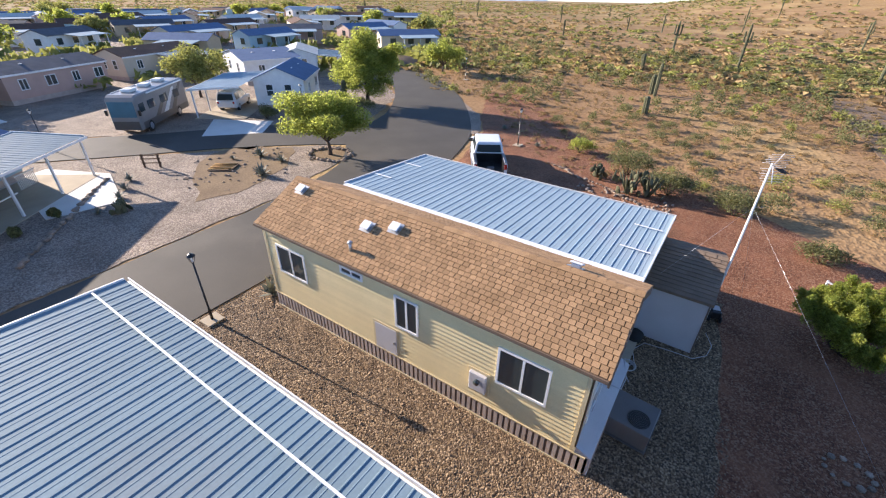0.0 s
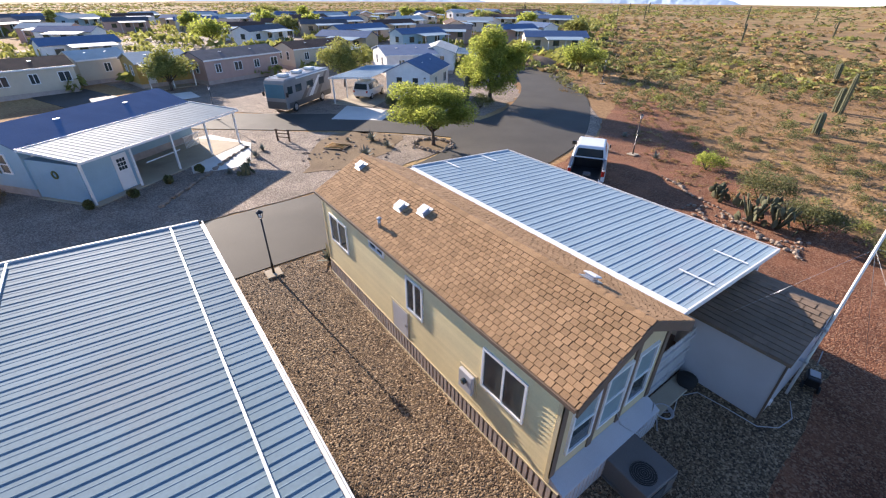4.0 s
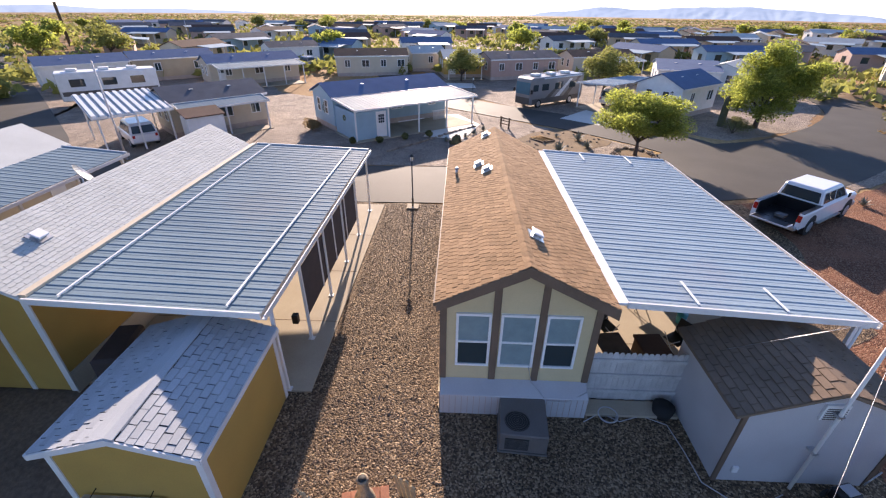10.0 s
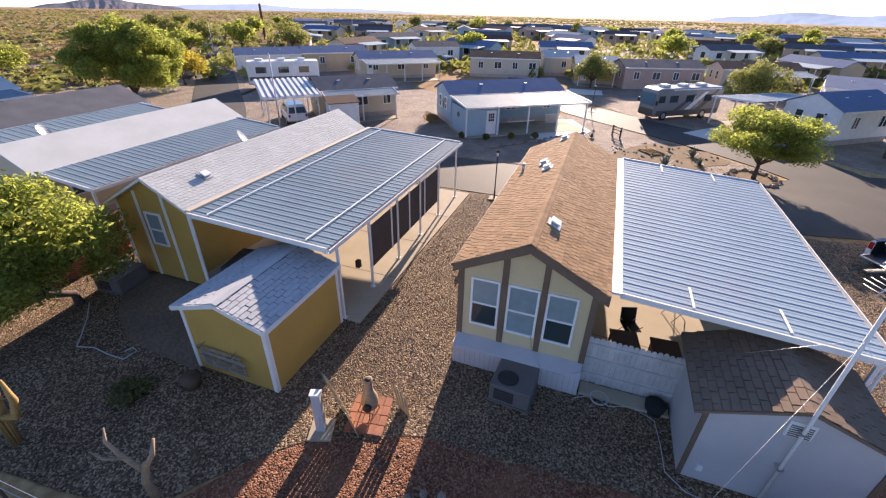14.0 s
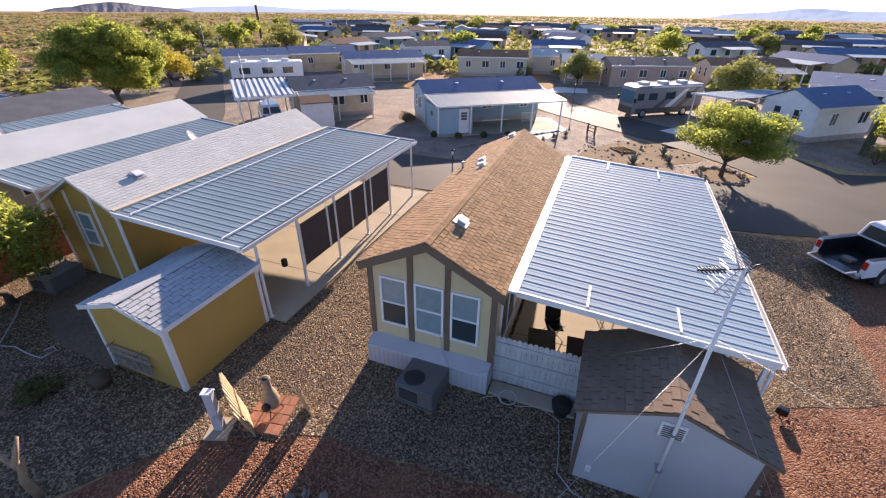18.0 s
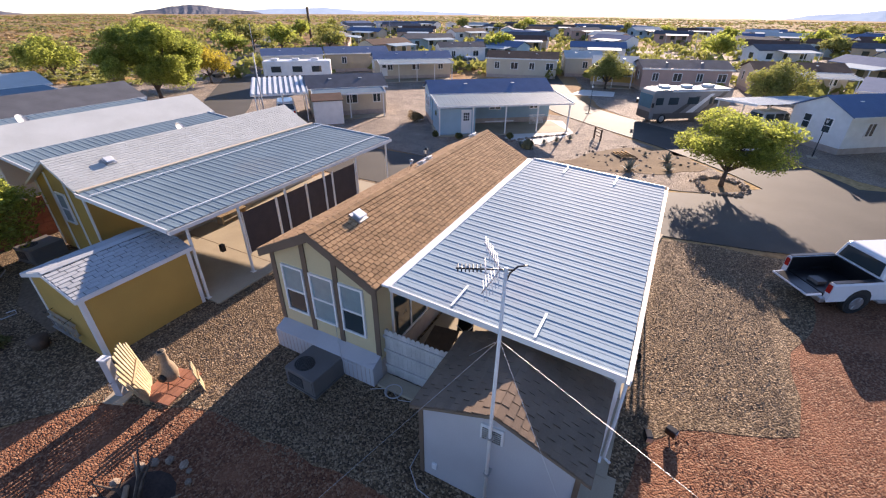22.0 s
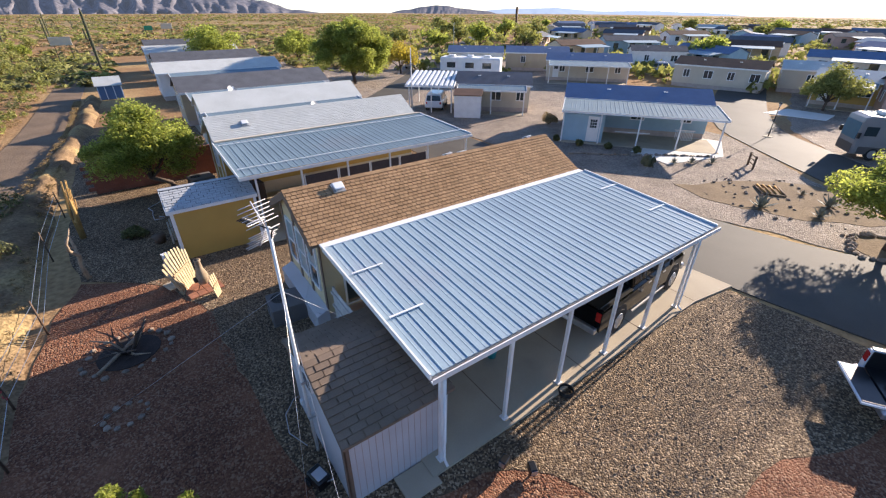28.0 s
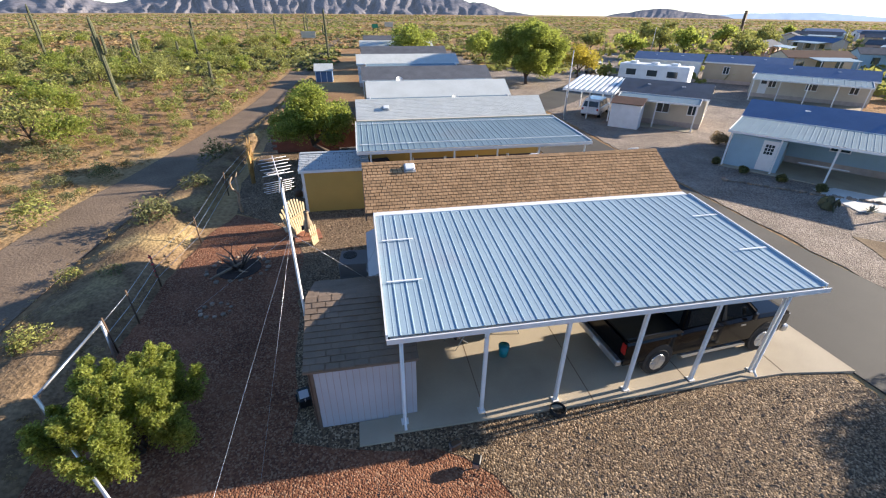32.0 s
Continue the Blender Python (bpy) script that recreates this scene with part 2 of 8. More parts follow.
M["shingle_dark"] = mat("dark_brown_shingle", (0.13, 0.075, 0.055), (0.10, 0.06, 0.045), 0.93, scale=1.0, grain=60, grain_amt=0.2, bump=0.5, vary=0.12, spec=0.2)
M["shingle_shed"] = mat("tan_shed_shingle", (0.225, 0.165, 0.12), (0.185, 0.137, 0.098), 0.93, scale=0.9, grain=80, grain_amt=0.2, bump=0.5, vary=0.07, spec=0.2)
M["yellow"] = mat("ochre_panel", (0.50, 0.31, 0.075), (0.45, 0.28, 0.068), 0.65, scale=1.2, grain=40, grain_amt=0.06)
M["shed_white"] = mat("white_shed_panel", (0.50, 0.49, 0.50), (0.45, 0.44, 0.45), 0.65, scale=1.1, grain=40, grain_amt=0.05)
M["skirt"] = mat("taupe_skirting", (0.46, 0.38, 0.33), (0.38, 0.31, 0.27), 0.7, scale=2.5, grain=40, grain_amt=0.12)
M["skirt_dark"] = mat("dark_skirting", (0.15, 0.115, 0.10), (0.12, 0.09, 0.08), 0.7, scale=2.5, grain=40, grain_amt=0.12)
M["blue_wall"] = mat("pale_blue_siding", (0.31, 0.45, 0.53), (0.285, 0.415, 0.49), 0.65, scale=1.5, grain=30, grain_amt=0.05)
M["blue_roof"] = mat("blue_grey_roofing", (0.13, 0.19, 0.30), (0.11, 0.165, 0.27), 0.85, scale=1.0, grain=30, grain_amt=0.1, spec=0.12)
M["cream"] = mat("cream_siding", (0.58, 0.50, 0.38), (0.53, 0.455, 0.345), 0.65, scale=1.2, grain=30, grain_amt=0.06)
M["pink"] = mat("dusty_pink_siding", (0.50, 0.33, 0.27), (0.45, 0.30, 0.245), 0.65, scale=1.2, grain=30, grain_amt=0.06)
M["tan_far"] = mat("sand_siding", (0.46, 0.37, 0.25), (0.42, 0.335, 0.225), 0.65, scale=1.2, grain=30, grain_amt=0.06)
M["glass"] = glass_mat("window_glass", (0.035, 0.05, 0.055), 0.04)
M["blind_sheen"] = mat("window_blind", (0.22, 0.31, 0.33), (0.19, 0.27, 0.29), 0.35, scale=4, grain=20, grain_amt=0.04, bump=0.02, spec=0.8)
M["dark"] = mat("dark_interior", (0.03, 0.028, 0.026), (0.02, 0.019, 0.018), 0.8)
M["black"] = mat("black_paint", (0.013, 0.013, 0.014), (0.009, 0.009, 0.01), 0.3, grain=20, grain_amt=0.1, bump=0.03)
M["rubber"] = mat("tyre_rubber", (0.022, 0.021, 0.02), (0.016, 0.016, 0.016), 0.9)
M["screen"] = mat("brown_shade_cloth", (0.075, 0.055, 0.05), (0.06, 0.045, 0.042), 0.9, scale=3, grain=150, grain_amt=0.25)
M["wood"] = mat("weathered_wood", (0.42, 0.30, 0.17), (0.30, 0.21, 0.12), 0.85, scale=5, grain=50, grain_amt=0.2, bump=0.5)
M["wood_dark"] = mat("dark_wood", (0.12, 0.075, 0.045), (0.09, 0.055, 0.035), 0.8, scale=5, grain=50, grain_amt=0.2, bump=0.4)
M["fence_white"] = mat("white_fence_boards", (0.55, 0.53, 0.51), (0.45, 0.435, 0.42), 0.8, scale=3, grain=30, grain_amt=0.1, vary=0.08)
M["terracotta"] = mat("terracotta", (0.36, 0.15, 0.085), (0.28, 0.115, 0.066), 0.85, scale=6, grain=40, grain_amt=0.12, vary=0.12)
M["rock"] = mat("garden_rock", (0.31, 0.24, 0.18), (0.23, 0.175, 0.13), 0.95, scale=7, grain=30, grain_amt=0.25, bump=0.8, vary=0.3, depth=0.02)
M["brick_wall"] = mat("red_block_wall", (0.24, 0.085, 0.05), (0.19, 0.068, 0.04), 0.9, scale=2, grain=20, grain_amt=0.15)
M["hvac"] = mat("beige_sheet_steel", (0.155, 0.14, 0.13), (0.135, 0.122, 0.113), 0.55, scale=2, grain=30, grain_amt=0.07)
M["leaf"] = mat("mesquite_leaf", (0.36, 0.385, 0.08), (0.25, 0.295, 0.058), 0.7, leafy=0.7, scale=1.4, grain=12, grain_amt=0.25, bump=0, vary=0.35)
M["leaf_dark"] = mat("bush_leaf", (0.21, 0.205, 0.08), (0.13, 0.135, 0.05), 0.75, leafy=0.45, scale=1.0, grain=10, grain_amt=0.25, bump=0, vary=0.4)
M["leaf_dry"] = mat("dry_brush", (0.37, 0.265, 0.125), (0.28, 0.19, 0.085), 0.85, leafy=0.4, scale=1.0, grain=10, grain_amt=0.25, bump=0, vary=0.35)
M["bark"] = mat("bark", (0.11, 0.08, 0.06), (0.07, 0.05, 0.038), 0.95, scale=8, grain=40, grain_amt=0.3, bump=0.8, depth=0.02)
M["agave_skin"] = mat("grey_agave_skin", (0.19, 0.20, 0.16), (0.15, 0.16, 0.125), 0.7, scale=3, grain=30, grain_amt=0.15, bump=0.2, vary=0.12)
M["cactus"] = mat("saguaro_skin", (0.115, 0.115, 0.06), (0.085, 0.088, 0.045), 0.85, scale=3, grain=30, grain_amt=0.2, bump=0.3, vary=0.15)
M["dead_cactus"] = mat("dead_saguaro_ribs", (0.42, 0.26, 0.085), (0.30, 0.17, 0.055), 0.9, scale=4, grain=30, grain_amt=0.25, bump=0.6)
M["driftwood"] = mat("bleached_branch", (0.36, 0.27, 0.18), (0.26, 0.19, 0.125), 0.9, scale=6, grain=40, grain_amt=0.25, bump=0.5)
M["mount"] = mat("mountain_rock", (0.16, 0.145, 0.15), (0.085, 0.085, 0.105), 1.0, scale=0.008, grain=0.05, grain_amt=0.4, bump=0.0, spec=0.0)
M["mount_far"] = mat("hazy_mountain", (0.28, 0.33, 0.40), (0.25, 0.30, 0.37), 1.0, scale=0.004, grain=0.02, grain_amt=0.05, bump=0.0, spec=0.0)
# Pale blue base and this emission paint distance haze onto the far ranges.
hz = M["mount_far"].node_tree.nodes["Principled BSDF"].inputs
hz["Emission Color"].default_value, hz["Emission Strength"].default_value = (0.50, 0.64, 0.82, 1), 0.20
# Faint blue glow adds haze to the nearer mountains too.
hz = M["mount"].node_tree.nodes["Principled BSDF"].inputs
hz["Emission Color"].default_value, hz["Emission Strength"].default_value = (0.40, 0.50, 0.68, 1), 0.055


# ---- mesh helpers ----
def box(bm, x0, y0, z0, x1, y1, z1, m=None):
    v = [bm.verts.new(p) for p in ((x0, y0, z0), (x1, y0, z0), (x1, y1, z0), (x0, y1, z0), (x0, y0, z1), (x1, y0, z1), (x1, y1, z1), (x0, y1, z1))]
    if m is not None:
        for q in v:
            q.co = m @ q.co
    for f in ((3, 2, 1, 0), (4, 5, 6, 7), (0, 1, 5, 4), (1, 2, 6, 5), (2, 3, 7, 6), (3, 0, 4, 7)):
        bm.faces.new([v[i] for i in f])
    return v


def prism(bm, pts, d):
    """A closed outline (list of points) pushed by the vector d into a solid."""
    d = Vector(d)
    a = [bm.verts.new(p) for p in pts]
    b = [bm.verts.new(Vector(p) + d) for p in pts]
    n = len(pts)
    bm.faces.new(a[::-1])
    bm.faces.new(b)
    for i in range(n):
        bm.faces.new((a[i], a[(i + 1) % n], b[(i + 1) % n], b[i]))


def tube(bm, pts, radii, n=8, cap=True):
    """A tapered tube through points."""
    rings = []
    for i, p in enumerate(pts):
        p = Vector(p)
        d = (Vector(pts[min(i + 1, len(pts) - 1)]) - Vector(pts[max(i - 1, 0)])).normalized()
        u = d.orthogonal().normalized() if abs(d.z) < 0.95 else Vector((1, 0, 0)).cross(d).normalized()
        w = d.cross(u)
        r = radii[i] if hasattr(radii, "__len__") else radii
        rings.append([bm.verts.new(p + r * (math.cos(2 * math.pi * k / n) * u + math.sin(2 * math.pi * k / n) * w)) for k in range(n)])
    for a, b in zip(rings, rings[1:]):
        # match the start of the rings so that the skin does not twist
        s = min(range(n), key=lambda q: sum((a[k].co - b[(k + q) % n].co).length for k in range(0, n, 2)))
        for k in range(n):
            bm.faces.new((a[k], a[(k + 1) % n], b[(k + 1 + s) % n], b[(k + s) % n]))
    if cap:
        bm.faces.new(rings[0][::-1])
        bm.faces.new(rings[-1])


def finish(bm, name, bevel=0.0, smooth=False):
    bmesh.ops.recalc_face_normals(bm, faces=bm.faces)
    if bevel:
        bmesh.ops.bevel(bm, geom=[e for e in bm.edges if len(e.link_faces) == 2 and e.calc_face_angle(0) > 0.5], offset=bevel, segments=1, affect="EDGES", clamp_overlap=True)
    me = bpy.data.meshes.new(name)
    bm.to_mesh(me)
    bm.free()
    if smooth:
        me.shade_smooth()
    return me


def part(name, bm, material, parent, label="", bevel=0.0, smooth=False, kind=""):
    me = bm if isinstance(bm, bpy.types.Mesh) else finish(bm, name, bevel, smooth)
    if not me.materials:
        me.materials.append(material if not isinstance(material, str) else M[material])
    ob = new(name, me)
    ob.parent = parent
    return tagged(ob, label=label, kind=kind)


def boxpart(name, dims, material, parent, label="", bevel=0.0):
    bm = bmesh.new()
    box(bm, *dims)
    return part(name, bm, material, parent, label, bevel)


def tubepart(name, pts, r, material, parent, label="", n=8, smooth=True):
    bm = bmesh.new()
    tube(bm, pts, r, n)
    return part(name, bm, material, parent, label, smooth=smooth)


def thing(name, at, rz, label, category, group="", kind=""):
    ob = new(name)
    ob.empty_display_size = 0.2
    ob.matrix_basis = pose(at[0], at[1], at[2] if len(at) > 2 else 0, 0, 0, rz)
    return tagged(ob, label, category, group, kind)


def solo(name, bm, material, label, category, group="", kind="", bevel=0.0, smooth=False, at=None):
    me = bm if isinstance(bm, bpy.types.Mesh) else finish(bm, name, bevel, smooth)
    if not me.materials:
        me.materials.append(M[material])
    ob = new(name, me)
    if at is not None:
        ob.matrix_basis = at
    return tagged(ob, label, category, group, kind)


def mesh_from(name, verts, faces, material):
    me = bpy.data.meshes.new(name)
    me.from_pydata([tuple(v) for v in verts], [], [tuple(f) for f in faces])
    me.materials.append(M[material])
    return me


def scatter_mesh(name, base, mats, material):
    """One joined mesh of many copies of base (verts, faces) at the 4x4 matrices."""
    bv, bf = base
    bv = np.asarray(bv, float)
    nb = len(bv)
    mats = np.asarray(mats, float)
    allv = np.einsum("nij,kj->nki", mats[:, :3, :3], bv) + mats[:, None, :3, 3]
    k = np.array([len(f) for f in bf])
    flat = np.concatenate([np.asarray(f) for f in bf])
    n = len(mats)
    loops = (flat[None, :] + (np.arange(n) * nb)[:, None]).ravel()
    starts = np.concatenate([[0], np.cumsum(np.tile(k, n))[:-1]])
    me = bpy.data.meshes.new(name)
    me.vertices.add(n * nb)
    me.vertices.foreach_set("co", allv.astype(np.float32).ravel())
    me.loops.add(len(loops))
    me.loops.foreach_set("vertex_index", loops.astype(np.int32))
    me.polygons.add(len(starts))
    me.polygons.foreach_set("loop_start", starts.astype(np.int32))
    me.update(calc_edges=True)
    me.validate()
    me.shade_flat()
    me.materials.append(M[material])
    return me


rng = random.Random(7)
# ---- ground, roads, yards ----
def ground_z(x, y):
    r = math.hypot(x + 8, y)
    z = -0.03
    if r > 105:
        k = min(1.0, (r - 105) / 120)
        z += k * (noise.noise((x * 0.012, y * 0.012, 3.1)) * 1.6 + noise.noise((x * 0.05, y * 0.05, 7.7)) * 0.35)
    if r > 170:
        z -= 0.013 * (min(r, 4700) - 170)
    # the hill beyond the desert
    d = math.hypot(x - 330, y - 560)
    z += 105 * max(0.0, 1 - d / 520) ** 1.6
    return z


bm = bmesh.new()
radii = [0.0] + [8 * 1.11 ** k for k in range(61)] + [4700.0]
NA = 128
ringv = []
for r in radii[1:]:
    ringv.append([bm.verts.new((r * math.cos(2 * math.pi * a / NA) - 8, r * math.sin(2 * math.pi * a / NA), 0)) for a in range(NA)])
for ring in ringv:
    for v in ring:
        v.co.z = ground_z(v.co.x, v.co.y)
c0 = bm.verts.new((-8, 0, -0.03))
for a in range(NA):
    bm.faces.new((c0, ringv[0][a], ringv[0][(a + 1) % NA]))
for r0, r1 in zip(ringv, ringv[1:]):
    for a in range(NA):
        bm.faces.new((r0[a], r1[a], r1[(a + 1) % NA], r0[(a + 1) % NA]))
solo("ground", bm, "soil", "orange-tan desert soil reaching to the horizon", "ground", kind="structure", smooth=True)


def sheet(name, pts, z, material, label, category="ground", thick=0.02, wobble=0.0):
    """A flat sheet of ground from its outline, with a broken edge where wobble is given."""
    out = []
    for i, p in enumerate(pts):
        q = pts[(i + 1) % len(pts)]
        n = max(1, int(math.hypot(q[0] - p[0], q[1] - p[1]) / 0.7)) if wobble else 1
        for k in range(n):
            x, y = p[0] + (q[0] - p[0]) * k / n, p[1] + (q[1] - p[1]) * k / n
            if wobble:
                x += wobble * noise.noise((x * 0.9, y * 0.9, 1.3))
                y += wobble * noise.noise((x * 0.9, y * 0.9, 5.3))
            out.append((x, y, z))
    b = bmesh.new()
    b.faces.new([b.verts.new(p) for p in out])
    bmesh.ops.triangulate(b, faces=b.faces)
    ex = bmesh.ops.extrude_face_region(b, geom=b.faces[:])
    for v in ex["geom"]:
        if isinstance(v, bmesh.types.BMVert):
            v.co.z -= thick
    return solo(name, b, material, label, category, kind="structure")


def ribbon(name, line, z, material, label, category="road", step=2.0):
    b = bmesh.new()
    pts = []
    for i in range(len(line) - 1):
        p0, p1, p2, p3 = (line[max(0, i - 1)], line[i], line[i + 1], line[min(len(line) - 1, i + 2)])
        n = max(2, int(math.hypot(p2[0] - p1[0], p2[1] - p1[1]) / step))
        for k in range(n):
            t = k / n
            pts.append([0.5 * ((2 * b1) + (-a1 + c1) * t + (2 * a1 - 5 * b1 + 4 * c1 - d1) * t * t + (-a1 + 3 * b1 - 3 * c1 + d1) * t ** 3) for a1, b1, c1, d1 in zip(p0, p1, p2, p3)])
    pts.append(list(line[-1]))
    prev = None
    for i, (x, y, w) in enumerate(pts):
        a, c = pts[max(0, i - 1)], pts[min(len(pts) - 1, i + 1)]
        d = Vector((c[0] - a[0], c[1] - a[1], 0)).normalized()
        s = Vector((-d.y, d.x, 0)) * w / 2
        jl, jr = 1 + 0.02 * noise.noise((x * 0.4, y * 0.4, 0)), 1 + 0.02 * noise.noise((x * 0.4, y * 0.4, 9))
        zz = z + max(0.0, ground_z(x, y) + 0.03)
        row = [b.verts.new((x - s.x * jl, y - s.y * jl, zz - 0.05)), b.verts.new((x - s.x * jl, y - s.y * jl, zz)), b.verts.new((x, y, zz + 0.015)), b.verts.new((x + s.x * jr, y + s.y * jr, zz)), b.verts.new((x + s.x * jr, y + s.y * jr, zz - 0.05))]
        if prev:
            for k in range(4):
                b.faces.new((prev[k], prev[k + 1], row[k + 1], row[k]))
        prev = row
    return solo(name, b, material, label, category, kind="structure")


ribbon("road_main", [(-15.6, -31, 5.6), (-15.7, -20, 5.6), (-15.9, -4, 5.8), (-16.3, 6, 5.8), (-17.4, 13, 6.6), (-20.6, 19.5, 9.5), (-23.5, 26, 8), (-30, 34.5, 7), (-38, 41, 6.5), (-50, 45, 6.5), (-75, 46, 6.5)], 0.02, "asphalt", "grey asphalt park road with worn patches")
ribbon("road_cross", [(-95, -22, 5.2), (-58, -8.5, 5.2), (-42.5, -1.5, 5.2), (-36.5, 4.5, 5.2), (-32, 10.5, 5.4), (-27, 16, 6), (-20, 20, 5)], 0.014, "asphalt", "grey asphalt side road behind the island")
ribbon("road_far", [(-15.5, -25.5, 5.0), (-17.8, -28.0, 5.2), (-22, -31.2, 5.0), (-40, -49.6, 5), (-56, -66, 5), (-120, -131, 5)], 0.008, "asphalt", "grey asphalt road leading off between homes")
TRACK = [(10.5, 60, 4.2), (13.2, 22, 3.8), (13.9, 6, 3.8), (13.6, -4, 3.8), (12.1, -13, 3.7), (10.9, -22, 3.5), (9.6, -34, 3.4), (8.2, -70, 3.2), (3, -150, 3.2)]
ribbon("dirt_track", TRACK, 0.0, "track", "graded dirt track beside the park", "dirt track")

sheet("gravel_lot", [(-12.9, -30), (7.2, -30), (7.2, -8), (6.6, -4.4), (3.9, -2.2), (2.9, 0.5), (2.6, 6), (2.2, 9.8), (0.4, 10.4), (-1.2, 10.5), (-2.4, 11.4), (-3.6, 14.1), (-7.2, 14.4), (-9.5, 15.4), (-13.9, 15.5), (-13.5, 10), (-12.95, 0)], 0.005, "gravel", "tan and grey river gravel yard", wobble=0.25)
sheet("red_gravel_yard", [(3.9, -2.2), (6.6, -4.2), (7.6, 0), (8.2, 4), (9.0, 9), (8.5, 16), (2, 20), (-4, 22.5), (-9.5, 27.5), (-13, 32), (-20, 40), (-24, 39), (-19.5, 29), (-16.2, 24), (-14.6, 18), (-14, 15.2), (-9.5, 15.2), (-7.2, 14.2), (-3.7, 13.9), (-2.5, 11.3), (-1.2, 10.3), (0.4, 10.2), (2.2, 9.6), (2.6, 6), (2.9, 0.5)], -0.004, "red_gravel", "orange-red crushed granite yard", wobble=0.35)
sheet("island_gravel", [(-19.0, -30), (-19.0, -4), (-19.4, 6), (-20.6, 11), (-21.6, 14.6), (-24.2, 14.2), (-28.4, 9.8), (-32.6, 4.8), (-36.5, 0), (-38, -8), (-44, -20), (-40, -40), (-26, -34)], -0.002, "grey_gravel", "grey gravel yard of the lots across the road", wobble=0.3)
sheet("island_bed", [(-22.6, 3.4), (-21.9, 4.9), (-21.7, 6.4), (-22.5, 7.9), (-23.3, 9.4), (-23.8, 11.0), (-25.2, 12.0), (-27.4, 11.0), (-28.6, 9.6), (-29.2, 8.3), (-28.6, 6.9), (-26.8, 5.2), (-24.6, 4.0)], 0.012, "bed_soil", "bare tan soil planting bed", wobble=0.9)
sheet("tree_bed", [(-22.5 + 1.35 * math.cos(k * 0.45), 12.8 + 1.2 * math.sin(k * 0.45)) for k in range(14)], 0.014, "bed_soil", "bare tan soil inside the tree's stone ring", wobble=0.3)
sheet("grey_verge", [(-17.5, 23.4), (-16.2, 23.4), (-19.5, 29), (-29, 37.5), (-37, 44.5), (-38, 43.4), (-27.5, 34)], 0.006, "grey_gravel", "grey gravel road verge", wobble=0.3)
sheet("far_yards", [(-34, 12.5), (-38, 6.5), (-44, 1.5), (-60, -4), (-110, -20), (-150, 20), (-120, 60), (-60, 42), (-44, 41.5), (-31, 30.5), (-27, 22)], -0.012, "grey_gravel", "pale gravel lots of the mobile home park", wobble=0.5)
sheet("south_yards", [(-19.2, -30.5), (-26, -34.5), (-40, -40.5), (-44, -20.5), (-60, -30), (-82, -58), (-52, -92), (-17, -92), (-13.2, -50), (-13.2, -30.2)], -0.016, "grey_gravel", "pale gravel lots beyond the row of homes", wobble=0.5)
sheet("carport_slab", [(-13.6, 7.9), (-13.75, 10.25), (-11.6, 9.95), (-0.1, 9.95), (-0.1, 9.0), (-0.9, 9.0), (-0.9, 3.9), (-12.9, 3.9), (-12.95, 5.5)], 0.07, "concrete", "pale concrete carport slab and driveway apron", "concrete slab", 0.12)
sheet("shed_step", [(-0.2, 9.45), (0.65, 9.45), (0.65, 10.15), (-0.2, 10.15)], 0.05, "concrete", "small concrete pad beside the shed", "concrete pad", 0.08)
sheet("neighbour_patio", [(-12.6, -9.4), (-12.6, -3.35), (-0.3, -3.35), (-0.3, -9.4)], 0.06, "concrete", "pale concrete patio slab under the neighbour's cover", "concrete slab", 0.1)
for i, gx in enumerate((-3.2, -6.2, -9.2)):
    sheet("patio_joint", [(gx, -9.3), (gx + 0.025, -9.3), (gx + 0.025, -3.4), (gx, -3.4)], 0.0635, "track", "saw-cut joint in the patio slab", "slab joint", 0.01)
for i, gx in enumerate((-2.6, -5.6, -8.6, -11.6)):
    sheet("carport_joint", [(gx, 4.0), (gx + 0.025, 4.0), (gx + 0.025, 9.9), (gx, 9.9)], 0.0735, "track", "saw-cut joint in the carport slab", "slab joint", 0.01)
# Packed dirt colour makes this shaded slab darker than the other concrete.
sheet("shaded_yard_slab", [(-0.25, -12.3), (-0.25, -6.7), (3.3, -6.75), (3.1, -9.6), (2.3, -11.2), (1.4, -12.2)], 0.02, "track", "dark brown concrete slab in the shade behind the garden shed", "concrete slab", 0.06)
sheet("neighbour_drive", [(-28.2, -2.2), (-26.2, -2.4), (-25.6, 0.8), (-30.5, 2.2), (-34.5, 0.2), (-33.5, -2.6)], 0.03, "concrete_new", "bright concrete pad beside the blue home", "concrete slab", 0.06)
sheet("spare_lot_pad", [(-49.0, -2.6), (-53.4, -1.9), (-53.6, 2.1), (-50.2, 2.4)], 0.03, "concrete_new", "bare white concrete pad on the spare lot", "concrete slab", 0.06)
sheet("white_home_drive", [(-37.5, 13.2), (-33.5, 9.8), (-30.6, 13.2), (-33.0, 16.0)], 0.03, "concrete_new", "concrete driveway of the white home", "concrete slab", 0.06)

